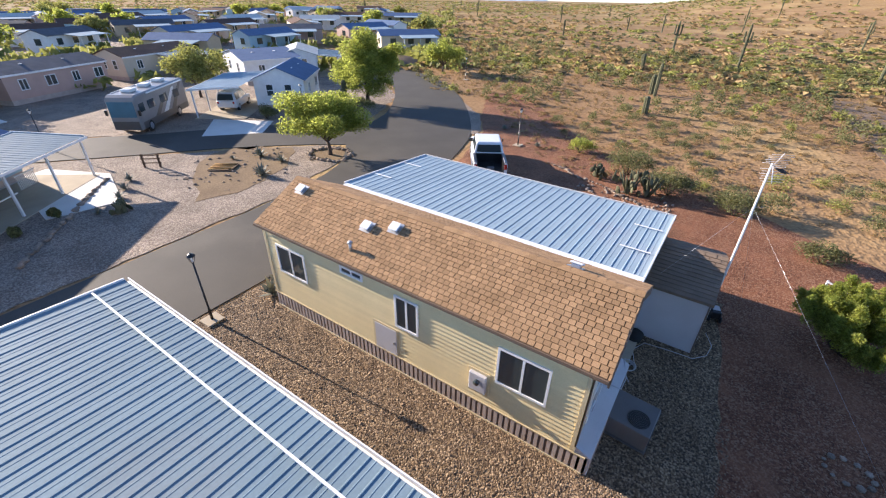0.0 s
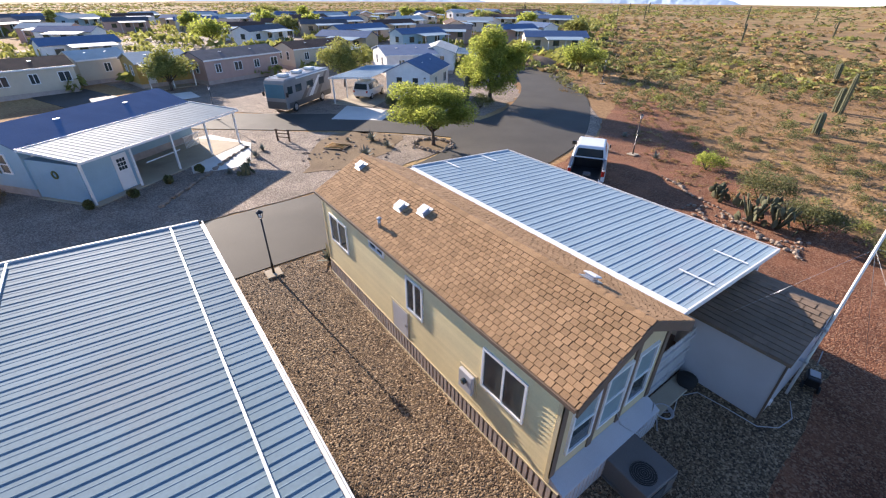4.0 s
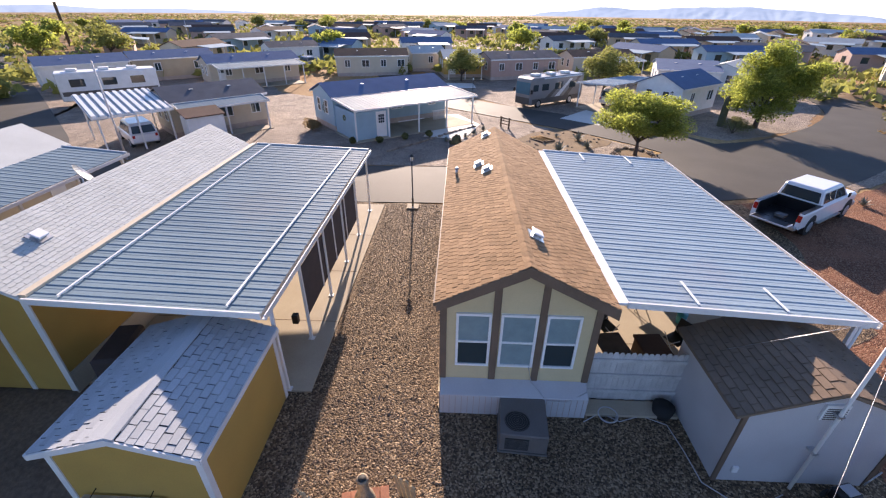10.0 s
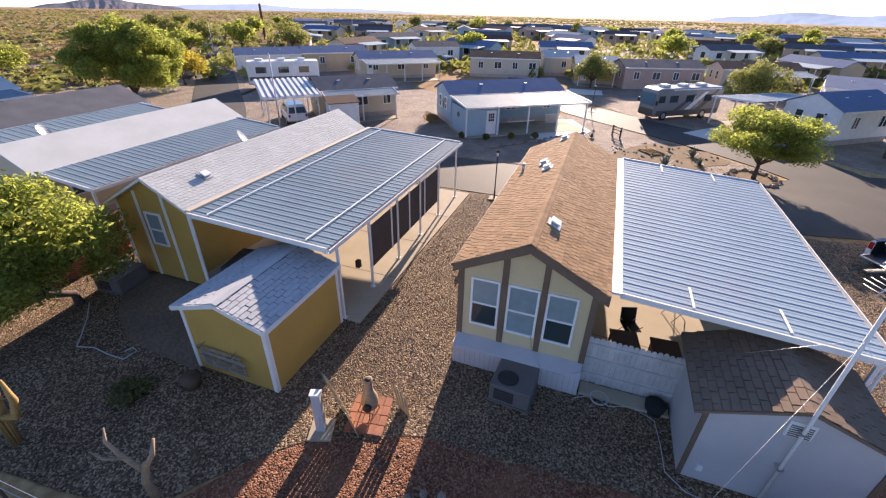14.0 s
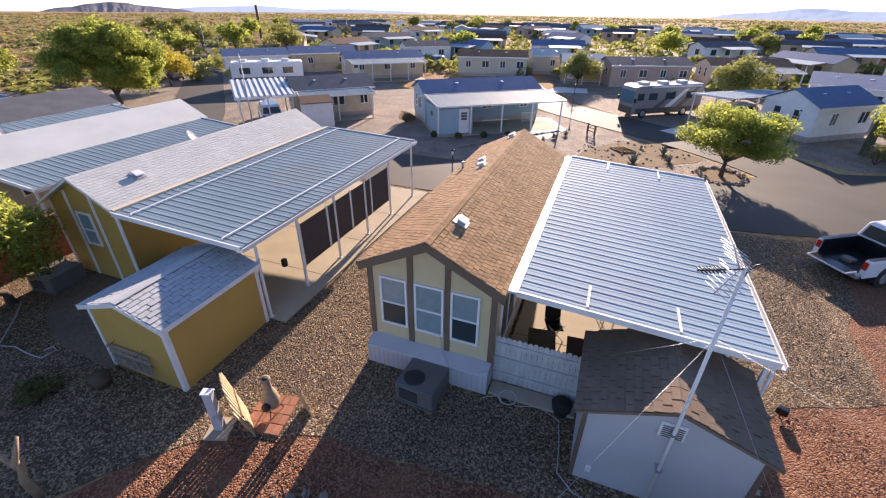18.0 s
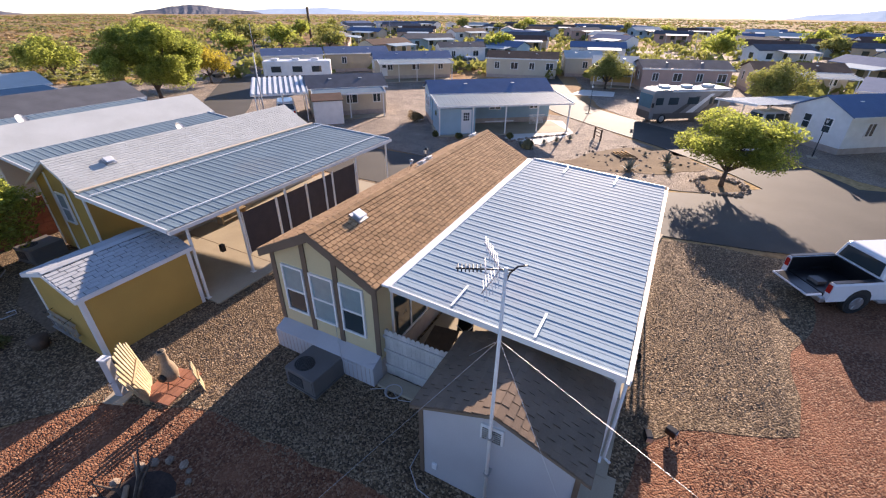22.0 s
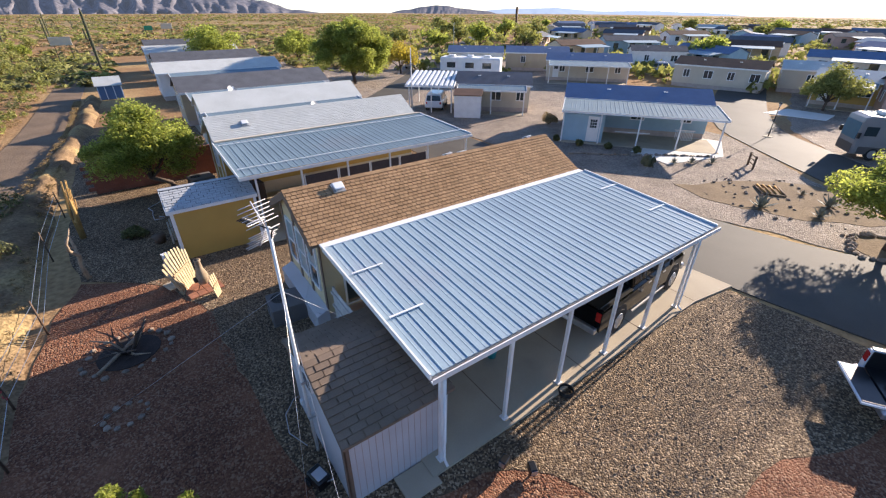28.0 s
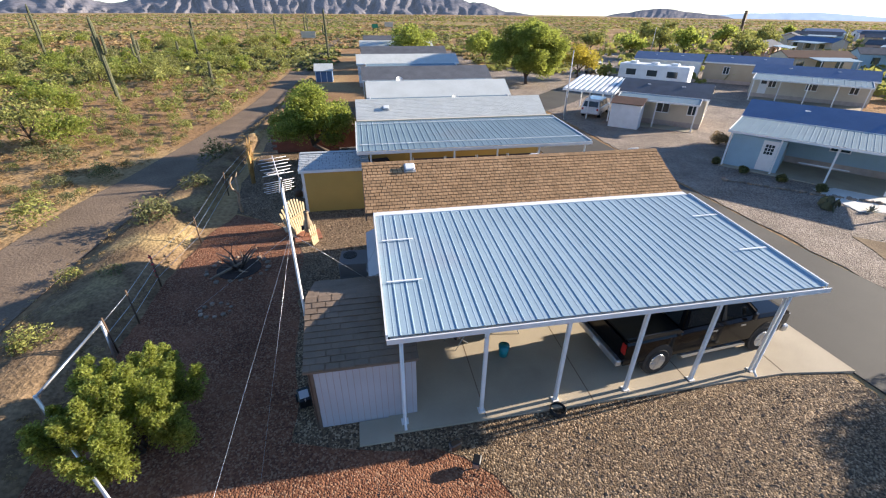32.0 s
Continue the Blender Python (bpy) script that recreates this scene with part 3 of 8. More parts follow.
# ---- distant mountains ----
def range_of_hills(name, az0, az1, dist, heights, material, label, seed, rough=0.3):
    """Mountains seen far off: heights above the plain at even steps of bearing."""
    b = bmesh.new()
    n, rows = 220, 16
    foot = -0.013 * (dist - 170)
    grid = []
    for i in range(n + 1):
        a = radians(az0 + (az1 - az0) * i / n)
        f = i / n * (len(heights) - 1)
        k = min(int(f), len(heights) - 2)
        u = f - k
        u = u * u * (3 - 2 * u)
        h = heights[k] + (heights[k + 1] - heights[k]) * u
        h *= 1 + rough * (0.5 * noise.noise((f * 1.3, seed, 0)) + 0.28 * noise.noise((f * 3.1, seed, 4)) + 0.14 * noise.noise((f * 7.0, seed, 8)))
        h *= min(1.0, i / 12, (n - i) / 12)
        row = []
        for j in range(rows):
            t = j / (rows - 1)
            gully = abs(noise.noise((f * 2.6 + t * 0.7, t * 1.5, seed + 2))) + 0.5 * abs(noise.noise((f * 6.5, t * 3.0, seed + 6)))
            d = dist * (1 - 0.22 * (1 - t)) + dist * 0.06 * gully * (1 - t) * 2 * rough / 0.3
            up = h * (0.12 * t + 0.88 * t ** 1.7) * (1 - 0.35 * gully * t * (1 - t) * 2)
            row.append(b.verts.new((d * math.cos(a), d * math.sin(a), up + foot - 14 * (1 - t))))
        row.append(b.verts.new((dist * 1.1 * math.cos(a), dist * 1.1 * math.sin(a), foot - 30)))
        grid.append(row)
    for r0, r1 in zip(grid, grid[1:]):
        for j in range(rows):
            b.faces.new((r0[j], r1[j], r1[j + 1], r0[j + 1]))
    return solo(name, b, material, label, "mountains", kind="structure", smooth=True)


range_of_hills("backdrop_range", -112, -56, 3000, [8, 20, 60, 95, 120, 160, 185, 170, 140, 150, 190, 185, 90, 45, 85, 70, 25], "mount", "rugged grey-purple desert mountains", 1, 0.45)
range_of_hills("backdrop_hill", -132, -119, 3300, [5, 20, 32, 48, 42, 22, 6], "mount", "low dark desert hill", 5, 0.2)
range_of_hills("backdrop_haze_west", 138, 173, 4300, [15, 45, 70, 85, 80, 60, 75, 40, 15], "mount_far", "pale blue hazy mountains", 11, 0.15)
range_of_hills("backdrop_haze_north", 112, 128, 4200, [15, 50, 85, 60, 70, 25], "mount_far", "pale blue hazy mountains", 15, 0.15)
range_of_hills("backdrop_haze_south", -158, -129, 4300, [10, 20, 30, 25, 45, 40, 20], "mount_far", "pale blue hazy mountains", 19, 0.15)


# ---- building pieces ----
def shingle_slope(parent, origin, along, down, length, slope, material, tab=0.28, course=0.145, near=None, limit=290, fill=0.95, lifts=(0.0, 0.0, 0.010), butt=0.022):
    """Shingles on a slope. The first ones (by near, a test on the distance along) are parts, the rest one joined part."""
    along, down = Vector(along).normalized(), Vector(down).normalized()
    nrm = along.cross(down).normalized()
    if nrm.z < 0:
        nrm = -nrm
    base_v = [(0, -0.03, 0.003), (1, -0.03, 0.003), (1, 1.0, butt), (0, 1.0, butt), (0, 1.0, 0.0), (1, 1.0, 0.0)]
    base_f = [(0, 1, 2, 3), (3, 2, 5, 4), (0, 3, 4), (1, 5, 2)]
    me = mesh_from("shingle", [(x * tab * fill, y * course * 0.955, z) for x, y, z in base_v], base_f, material)
    rows = int(round(slope / course))
    c = slope / rows
    mats, made = [], 0
    r = random.Random(len(parent.name) + rows)
    for j in range(rows):
        off = (j % 2) * 0.5 * tab + r.uniform(-0.04, 0.04)
        x = -off
        while x < length - 0.02:
            w = 1.0
            x0 = x
            if x < 0:
                w, x0 = (tab + x) / tab, 0.0
            if x0 + w * tab > length:
                w = (length - x0) / tab
            lift = r.choice(lifts)
            if w > 0.12:
                p = Vector(origin) + along * x0 + down * (j * c) + nrm * (0.012 + lift)
                m = Matrix((along, down, nrm)).transposed().to_4x4()
                m.translation = p
                m = m @ Matrix.Diagonal((w * r.uniform(0.96, 1.02), r.uniform(0.97, 1.04), 1, 1))
                if near and near(x0) and made < limit:
                    ob = part("shingle", me, material, parent)
                    ob.matrix_basis = m
                    made += 1
                else:
                    mats.append(np.array(m))
            x += tab
    if mats:
        sv = [(x * tab * fill, y * course * 0.955, z) for x, y, z in base_v]
        part("shingle_field", scatter_mesh("shingle_field", (sv, base_f), mats, material), material, parent, kind="stuff")


def pan_mesh(width, length):
    """One ribbed roofing pan: x across, y along; a tall seam rib and a low middle rib."""
    prof = [(0.0, 0.0), (0.018, 0.0), (0.028, 0.0155), (0.046, 0.0155), (0.055, 0.0), (0.152, 0.0), (0.157, 0.0045), (0.168, 0.0045), (0.174, 0.0), (0.285, 0.0)]
    prof = [(x / 0.285 * width * 0.998, z) for x, z in prof]
    v, f = [], []
    n = len(prof)
    for y in (0.0, length):
        v += [(x, y, z) for x, z in prof]
    for y in (0.0, length):
        v += [(x, y, z - 0.004) for x, z in prof]
    for i in range(n - 1):
        f.append((i, i + 1, n + i + 1, n + i))
        f.append((2 * n + i, 3 * n + i, 3 * n + i + 1, 2 * n + i + 1))
        f.append((n + i, n + i + 1, 3 * n + i + 1, 3 * n + i))
        f.append((i + 1, i, 2 * n + i, 2 * n + i + 1))
    return v, f


def metal_cover(parent, x0, x1, y_in, y_out, z_in, z_out, material="metal_roof", pan=0.32, fascia="white"):
    """A patio cover of ribbed pans that run from y_in down to y_out, with its gutters and edge trims."""
    n = max(1, round((x1 - x0) / pan))
    w = (x1 - x0) / n
    run = math.hypot(y_out - y_in, z_out - z_in)
    me = mesh_from("roof_pan", *pan_mesh(w, run), material)
    d = Vector((0, y_out - y_in, z_out - z_in)).normalized()
    side = 1 if y_out > y_in else -1
    for i in range(n):
        m = Matrix((Vector((side, 0, 0)), d, Vector((side, 0, 0)).cross(d))).transposed().to_4x4()
        m.translation = (x0 + i * w if side > 0 else x0 + (i + 1) * w, y_in, z_in)
        ob = part("roof_pan", me, material, parent)
        ob.matrix_basis = m
    s = side
    zo, zi = z_out, z_in
    b = bmesh.new()
    prism(b, [(x0 - 0.04, y_out + s * 0.02, zo - 0.13), (x0 - 0.04, y_out + s * 0.12, zo - 0.13), (x0 - 0.04, y_out + s * 0.12, zo + 0.005), (x0 - 0.04, y_out + s * 0.09, zo + 0.005), (x0 - 0.04, y_out + s * 0.09, zo - 0.10), (x0 - 0.04, y_out + s * 0.02, zo - 0.10)], (x1 - x0 + 0.08, 0, 0))
    part("gutter", b, fascia, parent)
    for xx, wd in ((x0 - 0.05, 0.045), (x1 + 0.005, 0.045)):
        b = bmesh.new()
        prism(b, [(xx, y_in, zi - 0.10), (xx, y_in, zi + 0.055), (xx, y_out, zo + 0.055), (xx, y_out, zo - 0.10)], (wd, 0, 0))
        part("edge_fascia", b, fascia, parent)


def window(parent, at, rz, w, h, style="slider", depth=0.06, lower="glass", upper="glass"):
    """A framed window; local x along the wall, y out of it, z up, from its lower left corner."""
    m = pose(*at, 0, 0, rz)
    b = bmesh.new()
    fw = 0.06
    rings = []
    for i_, y_ in ((0, -0.02), (0, depth), (fw, depth), (fw, -0.02)):
        rings.append([b.verts.new(p) for p in ((i_, y_, i_), (w - i_, y_, i_), (w - i_, y_, h - i_), (i_, y_, h - i_))])
    for r0, r1 in zip(rings, rings[1:] + rings[:1]):
        for k in range(4):
            b.faces.new((r0[k], r0[(k + 1) % 4], r1[(k + 1) % 4], r1[k]))
    win = part("window", b, "vinyl", parent, "white framed window")
    win.matrix_basis = m
    if style == "slider":
        boxpart("window_bar", (w / 2 - 0.03, 0, fw, w / 2 + 0.03, depth - 0.01, h - fw), "vinyl", win)
        boxpart("pane", (fw, 0.004, fw, w / 2 - 0.03, 0.018, h - fw), lower, win)
        boxpart("pane", (w / 2 + 0.03, 0.004, fw, w - fw, 0.018, h - fw), upper, win)
    elif style == "hung":
        boxpart("window_bar", (fw, 0, h * 0.46, w - fw, depth - 0.01, h * 0.46 + 0.05), "vinyl", win)
        boxpart("pane", (fw, 0.004, fw, w - fw, 0.018, h * 0.46), lower, win)
        boxpart("pane", (fw, 0.004, h * 0.46 + 0.05, w - fw, 0.018, h - fw), upper, win)
    else:
        boxpart("pane", (fw, 0.004, fw, w - fw, 0.018, h - fw), lower, win)
    return win


# ---- the tan home ----
home = thing("mobile_home", (0, 0, 0), 0, "tan lap-sided mobile home with brown shingle roof on gravel", "mobile home")
XN, XF, YL, YR = -0.25, -11.35, 0.1, 3.75
b = bmesh.new()
prism(b, [(XF, YL + 0.02, 0.62), (XF, YR, 0.62), (XF, YR, 3.35), (XF, 1.925, 4.25), (XF, YL + 0.02, 3.33)], (XN - XF, 0, 0))
part("body", b, "panel_tan", home, "tan painted wall panels")
NP = 19
# Brown sheet seen through the board gaps stands in for lap shadow lines.
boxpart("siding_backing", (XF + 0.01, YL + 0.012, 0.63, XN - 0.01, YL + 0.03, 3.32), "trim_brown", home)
for k in range(NP):
    z0 = 0.64 + k * (2.68 / NP)
    b = bmesh.new()
    prism(b, [(XF, YL + 0.014, z0 + 0.011), (XF, YL - 0.022, z0 + 0.011), (XF, YL + 0.006, z0 + 2.68 / NP), (XF, YL + 0.014, z0 + 2.68 / NP)], (XN - XF, 0, 0))
    part("lap_board", b, "lap_tan", home)
for xx in (XF - 0.02, XN - 0.1):
    boxpart("corner_trim", (xx, YL - 0.03, 0.62, xx + 0.13, YL + 0.05, 3.34), "panel_tan", home, "tan corner board")
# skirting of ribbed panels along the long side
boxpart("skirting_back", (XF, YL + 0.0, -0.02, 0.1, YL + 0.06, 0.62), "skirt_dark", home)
b0 = bmesh.new()
box(b0, 0, 0, 0, 0.1, 0.03, 0.6)
rib_me = finish(b0, "skirting_rib")
for i in range(69):
    ob = part("skirting_rib", rib_me, "skirt", home)
    ob.location = (XF + i * 0.166, YL - 0.03, 0.0)
boxpart("skirting_sill", (XF, YL - 0.045, -0.02, XN + 0.3, YL + 0.03, 0.05), "panel_tan", home)
boxpart("skirting_cap", (XF, YL - 0.045, 0.6, XN + 0.3, YL + 0.05, 0.64), "panel_tan", home)
# gable end: ledge, skirt, trims, windows
b = bmesh.new()
prism(b, [(XN, YL, 0), (0.17, YL, 0), (0.17, YL, 0.66), (XN, YL, 0.84)], (0, YR - YL, 0))
part("gable_skirting", b, "shed_white", home, "pale grey ledge and skirting under the gable", bevel=0.01)
for k in range(24):
    boxpart("skirting_groove", (0.165, YL + 0.08 + k * 0.15, 0.03, 0.178, YL + 0.095 + k * 0.15, 0.64), "skirt", home)
for y0, y1, zt in ((YL - 0.03, YL + 0.13, 3.25), (1.29, 1.46, 4.0), (2.36, 2.52, 4.0), (YR - 0.13, YR + 0.03, 3.25)):
    boxpart("batten", (XN, y0, 0.84, XN + 0.035, y1, zt - 0.0), "trim_brown", home, "brown vertical trim board")
for y0, w in ((0.45, 0.82), (1.485, 0.855), (2.535, 0.80)):
    window(home, (XN + 0.005, y0, 1.31), 90, w, 1.6, "hung", 0.055, "glass" if y0 < 1 or y0 > 2 else "blind_sheen", "blind_sheen").matrix_basis = pose(XN + 0.005, y0, 1.31, 0, 0, 90) @ pose(0, 0, 0) @ Matrix.Diagonal((1, -1, 1, 1))
# windows on the long side
for x0, x1, z0, z1, st in ((-2.45, -1.1, 1.64, 2.84, "slider"), (-5.68, -4.86, 1.84, 2.96, "slider"), (-7.74, -6.84, 2.88, 3.14, "slider"), (-10.78, -9.4, 1.73, 2.82, "slider")):
    window(home, (x1, YL - 0.005, z0), 180, x1 - x0, z1 - z0, st, 0.05)
boxpart("hatch_frame", (-6.57, YL - 0.028, 0.55, -5.61, YL - 0.015, 1.67), "panel_tan", home)
ud = boxpart("utility_door", (-6.5, YL - 0.035, 0.6, -5.68, YL + 0.0, 1.6), "shed_white", home, "white utility hatch", 0.008)
boxpart("handle", (-5.8, YL - 0.06, 1.05, -5.76, YL - 0.03, 1.15), "galv", ud)
boxpart("meter_frame", (-3.22, YL - 0.05, 1.0, -2.59, YL - 0.015, 1.76), "panel_tan", home)
mb = boxpart("meter_box", (-3.15, YL - 0.14, 1.08, -2.66, YL - 0.01, 1.68), "shed_white", home, "grey electric meter box", 0.015)
tubepart("meter_glass", [(-2.9, YL - 0.14, 1.45), (-2.9, YL - 0.22, 1.45)], 0.08, "glass", mb, n=12)
# carport side: sliding door, windows, entry door
sd_ = window(home, (-2.75, YR + 0.005, 0.75), 0, 1.9, 2.05, "slider", 0.05)
tagged(sd_, "white framed sliding glass door")
for x0, w_ in ((-5.6, 1.2), (-10.4, 1.3)):
    window(home, (x0, YR + 0.005, 1.65), 0, w_, 1.15, "slider", 0.05)
ed = boxpart("entry_door", (-7.6, YR, 0.72, -6.7, YR + 0.045, 2.75), "white", home, "white entry door", 0.01)
boxpart("door_handle", (-6.85, YR + 0.045, 1.65, -6.79, YR + 0.09, 1.71), "galv", ed)
for k in range(3):
    boxpart("door_step", (-7.75, YR + 0.02, 0.07 + k * 0.2, -6.55, YR + 1.05 - k * 0.32, 0.25 + k * 0.2), "wood_dark", home, "dark wooden door step")
for y_ in (YR + 0.06,):
    boxpart("skirting", (XF, YR - 0.02, 0.0, XN, YR + 0.03, 0.66), "skirt", home, "taupe skirting panels")
# roof
EZ, RZ, RX0, RX1 = 3.38, 4.36, -11.6, 0.05
b = bmesh.new()
prism(b, [(RX0, 0.0, EZ), (RX0, 1.95, RZ), (RX0, 4.0, EZ - 0.05), (RX0, 4.0, EZ - 0.11), (RX0, 1.95, RZ - 0.12), (RX0, 0.0, EZ - 0.11)], (RX1 - RX0, 0, 0))
part("roof_deck", b, "trim_brown", home, "brown roof deck and eaves")
for (ya, za), (yb, zb) in (((-0.005, EZ + 0.012), (1.95, RZ + 0.012)), ((1.95, RZ + 0.012), (4.0, EZ - 0.04))):
    b = bmesh.new()
    prism(b, [(RX1 - 0.005, ya, za), (RX1 - 0.005, yb, zb), (RX1 - 0.005, yb, zb - 0.27), (RX1 - 0.005, ya, za - 0.24)], (0.045, 0, 0))
    part("barge_board", b, "trim_brown", home, "brown barge board")
sl = math.hypot(1.95, RZ - EZ)
roof_l = part("roof_slope", mesh_from("roof_slope", [(RX0, -0.02, EZ - 0.004), (RX1 + 0.03, -0.02, EZ - 0.004), (RX1 + 0.03, 1.95, RZ + 0.003), (RX0, 1.95, RZ + 0.003)], [(0, 1, 2, 3)], "roof_base"), "roof_base", home, "brown asphalt shingles")
roof_r = part("roof_slope", mesh_from("roof_slope", [(RX0, 1.95, RZ + 0.003), (RX1 + 0.03, 1.95, RZ + 0.003), (RX1 + 0.03, 4.0, EZ - 0.046), (RX0, 4.0, EZ - 0.046)], [(0, 1, 2, 3)], "roof_base"), "roof_base", home, "brown asphalt shingles")
b = bmesh.new()
box(b, -11.6, 3.9, 3.30, -0.17, 4.25, 3.365)
part("flashing", b, "vinyl", home, "white flashing between roof and carport cover", bevel=0.01)
boxpart("eave_gutter", (RX0, -0.07, EZ - 0.1, RX1, -0.012, EZ - 0.01), "trim_brown", home)


def roof_vent(x, y, z, tilt):
    v = thing("roof_vent", (x, y, z), 0, "white metal roof vent standing on the shingles", "roof vent", "roof vents")
    b = bmesh.new()
    m = pose(0, 0, 0, tilt, 0, 0)
    box(b, -0.2, -0.2, -0.02, 0.2, 0.2, 0.02, m)
    part("flange", b, "galv", v)
    b = bmesh.new()
    box(b, -0.11, -0.11, 0.02, 0.11, 0.11, 0.09, m)
    part("curb", b, "galv", v)
    b = bmesh.new()
    box(b, -0.17, -0.15, 0.09, 0.17, 0.15, 0.135, m)
    part("cap", b, "vinyl", v, bevel=0.03)


TL = math.degrees(math.atan2(RZ - EZ, 1.95))
for x, y in ((-10.9, 1.55), (-7.55, 1.15), (-6.65, 1.4)):
    roof_vent(x, y, EZ + (RZ - EZ) * y / 1.95 + 0.02, TL)
roof_vent(-1.6, 2.3, RZ - 0.49 * 0.35 + 0.03, -TL)
vp = thing("vent_pipe", (-7.5, 0.35, EZ + 0.16), 0, "short grey plumbing vent pipe on the roof", "vent pipe")
tubepart("pipe", [(0, 0, 0), (0, 0, 0.28)], 0.05, "galv", vp, n=12)
tubepart("pipe_cap", [(0, 0, 0.28), (0, 0, 0.34)], [0.09, 0.05], "galv", vp, n=12)

# ---- carport cover ----
carport = thing("carport_cover", (0, 0, 0), 0, "white ribbed steel carport cover on square posts", "carport")
metal_cover(carport, -11.7, -0.22, 4.22, 9.74, 3.33, 3.0)
for x in (-0.5, -2.51, -4.57, -6.65, -8.7, -10.7):
    p = boxpart("post", (x - 0.045, 9.62, 0.07, x + 0.045, 9.71, 2.88), "white", carport, "white square steel post", 0.006)
    boxpart("foot_plate", (x - 0.09, 9.57, 0.07, x + 0.09, 9.76, 0.09), "white", p)
boxpart("beam", (-11.65, 9.58, 2.80, -0.27, 9.72, 2.92), "white", carport, "white header beam")
tubepart("downspout", [(-0.5, 9.80, 2.85), (-0.5, 9.80, 0.2), (-0.5, 9.95, 0.1)], 0.035, "white", carport)
tubepart("downspout", [(-10.62, 9.80, 2.85), (-10.62, 9.80, 0.2), (-10.62, 9.95, 0.1)], 0.035, "white", carport)
for xa, yy in ((-1.25, 5.85), (-1.25, 7.85), (-11.55, 5.85), (-11.55, 7.9)):
    zz = 3.33 - (yy - 4.22) * 0.0598 + 0.05
    boxpart("stiffener", (xa, yy - 0.03, zz - 0.008, xa + 0.92, yy + 0.03, zz + 0.014), "vinyl", carport, "white stiffener strip across the ribs", 0.005)

# ---- the storage shed by the carport ----
shed = thing("storage_shed", (0, 0, 0), 0, "white panelled storage shed with tan shingle roof", "shed")
SX0, SX1, SY0, SY1 = -0.85, 1.65, 6.15, 9.42
b = bmesh.new()
prism(b, [(SX0, SY0, 0), (SX0, SY1, 0), (SX0, SY1, 2.1), (SX0, 7.78, 2.76), (SX0, SY0, 2.1)], (SX1 - SX0, 0, 0))
part("body", b, "shed_white", shed, "white grooved wall panels")
for k in range(16):
    boxpart("panel_groove", (SX0 + 0.1 + k * 0.155, SY1 - 0.003, 0.05, SX0 + 0.115 + k * 0.155, SY1 + 0.004, 2.05), "skirt", shed)
for yy in (SY0 - 0.02, SY1 - 0.08):
    boxpart("corner_trim", (SX1 - 0.02, yy, 0, SX1 + 0.025, yy + 0.1, 2.09), "trim_brown", shed, "brown corner board")
boxpart("corner_trim", (SX1 - 0.1, SY1 - 0.003, 0, SX1, SY1 + 0.02, 2.09), "trim_brown", shed, "brown corner board")
b = bmesh.new()
prism(b, [(SX0 - 0.05, 5.95, 2.12), (SX0 - 0.05, 7.78, 2.85), (SX0 - 0.05, 9.62, 2.12), (SX0 - 0.05, 9.62, 2.06), (SX0 - 0.05, 7.78, 2.77), (SX0 - 0.05, 5.95, 2.06)], (SX1 - SX0 + 0.13, 0, 0))
part("roof_deck", b, "shingle_shed", shed, "tan shingle roof")
lv = boxpart("gable_vent", (SX1 + 0.0, 7.52, 2.1, SX1 + 0.05, 7.98, 2.5), "white", shed, "white louvred gable vent")
for k in range(6):
    b = bmesh.new()
    box(b, SX1 + 0.03, 7.56, 2.13 + k * 0.055, SX1 + 0.07, 7.94, 2.145 + k * 0.055)
    part("slat", b, "hvac", lv)
boxpart("outlet_box", (SX1, 6.45, 0.35, SX1 + 0.06, 6.57, 0.52), "vinyl", shed, "white outlet box", 0.01)

# ---- fence between home and shed ----
fence = thing("picket_fence", (0, 0, 0), 0, "whitewashed board fence between home and shed", "fence")
b0 = bmesh.new()
prism(b0, [(0, 0, 0.06), (0, 0.135, 0.06), (0, 0.135, 1.62), (0, 0.1, 1.68), (0, 0.035, 1.68), (0, 0, 1.62)], (0.02, 0, 0))
pk = finish(b0, "picket")
for k in range(17):
    ob = part("picket", pk, "fence_white", fence)
    ob.location = (-0.45, 3.78 + k * 0.142, rng.uniform(-0.02, 0.02))
for z in (0.35, 0.9, 1.4):
    boxpart("rail", (-0.43, 3.76, z, -0.38, 6.15, z + 0.09), "fence_white", fence)
for y in (3.85, 6.05):
    boxpart("fence_post", (-0.5, y - 0.045, 0, -0.455, y + 0.045, 1.66), "fence_white", fence)

# ---- the bank of soil between the yard and the dirt track ----
def track_x(y):
    """Where the middle of the dirt track lies at a given y."""
    for (xa, ya, _), (xb, yb, _) in zip(TRACK, TRACK[1:]):
        if ya >= y >= yb:
            return xa + (xb - xa) * (ya - y) / (ya - yb)
    return TRACK[0][0]


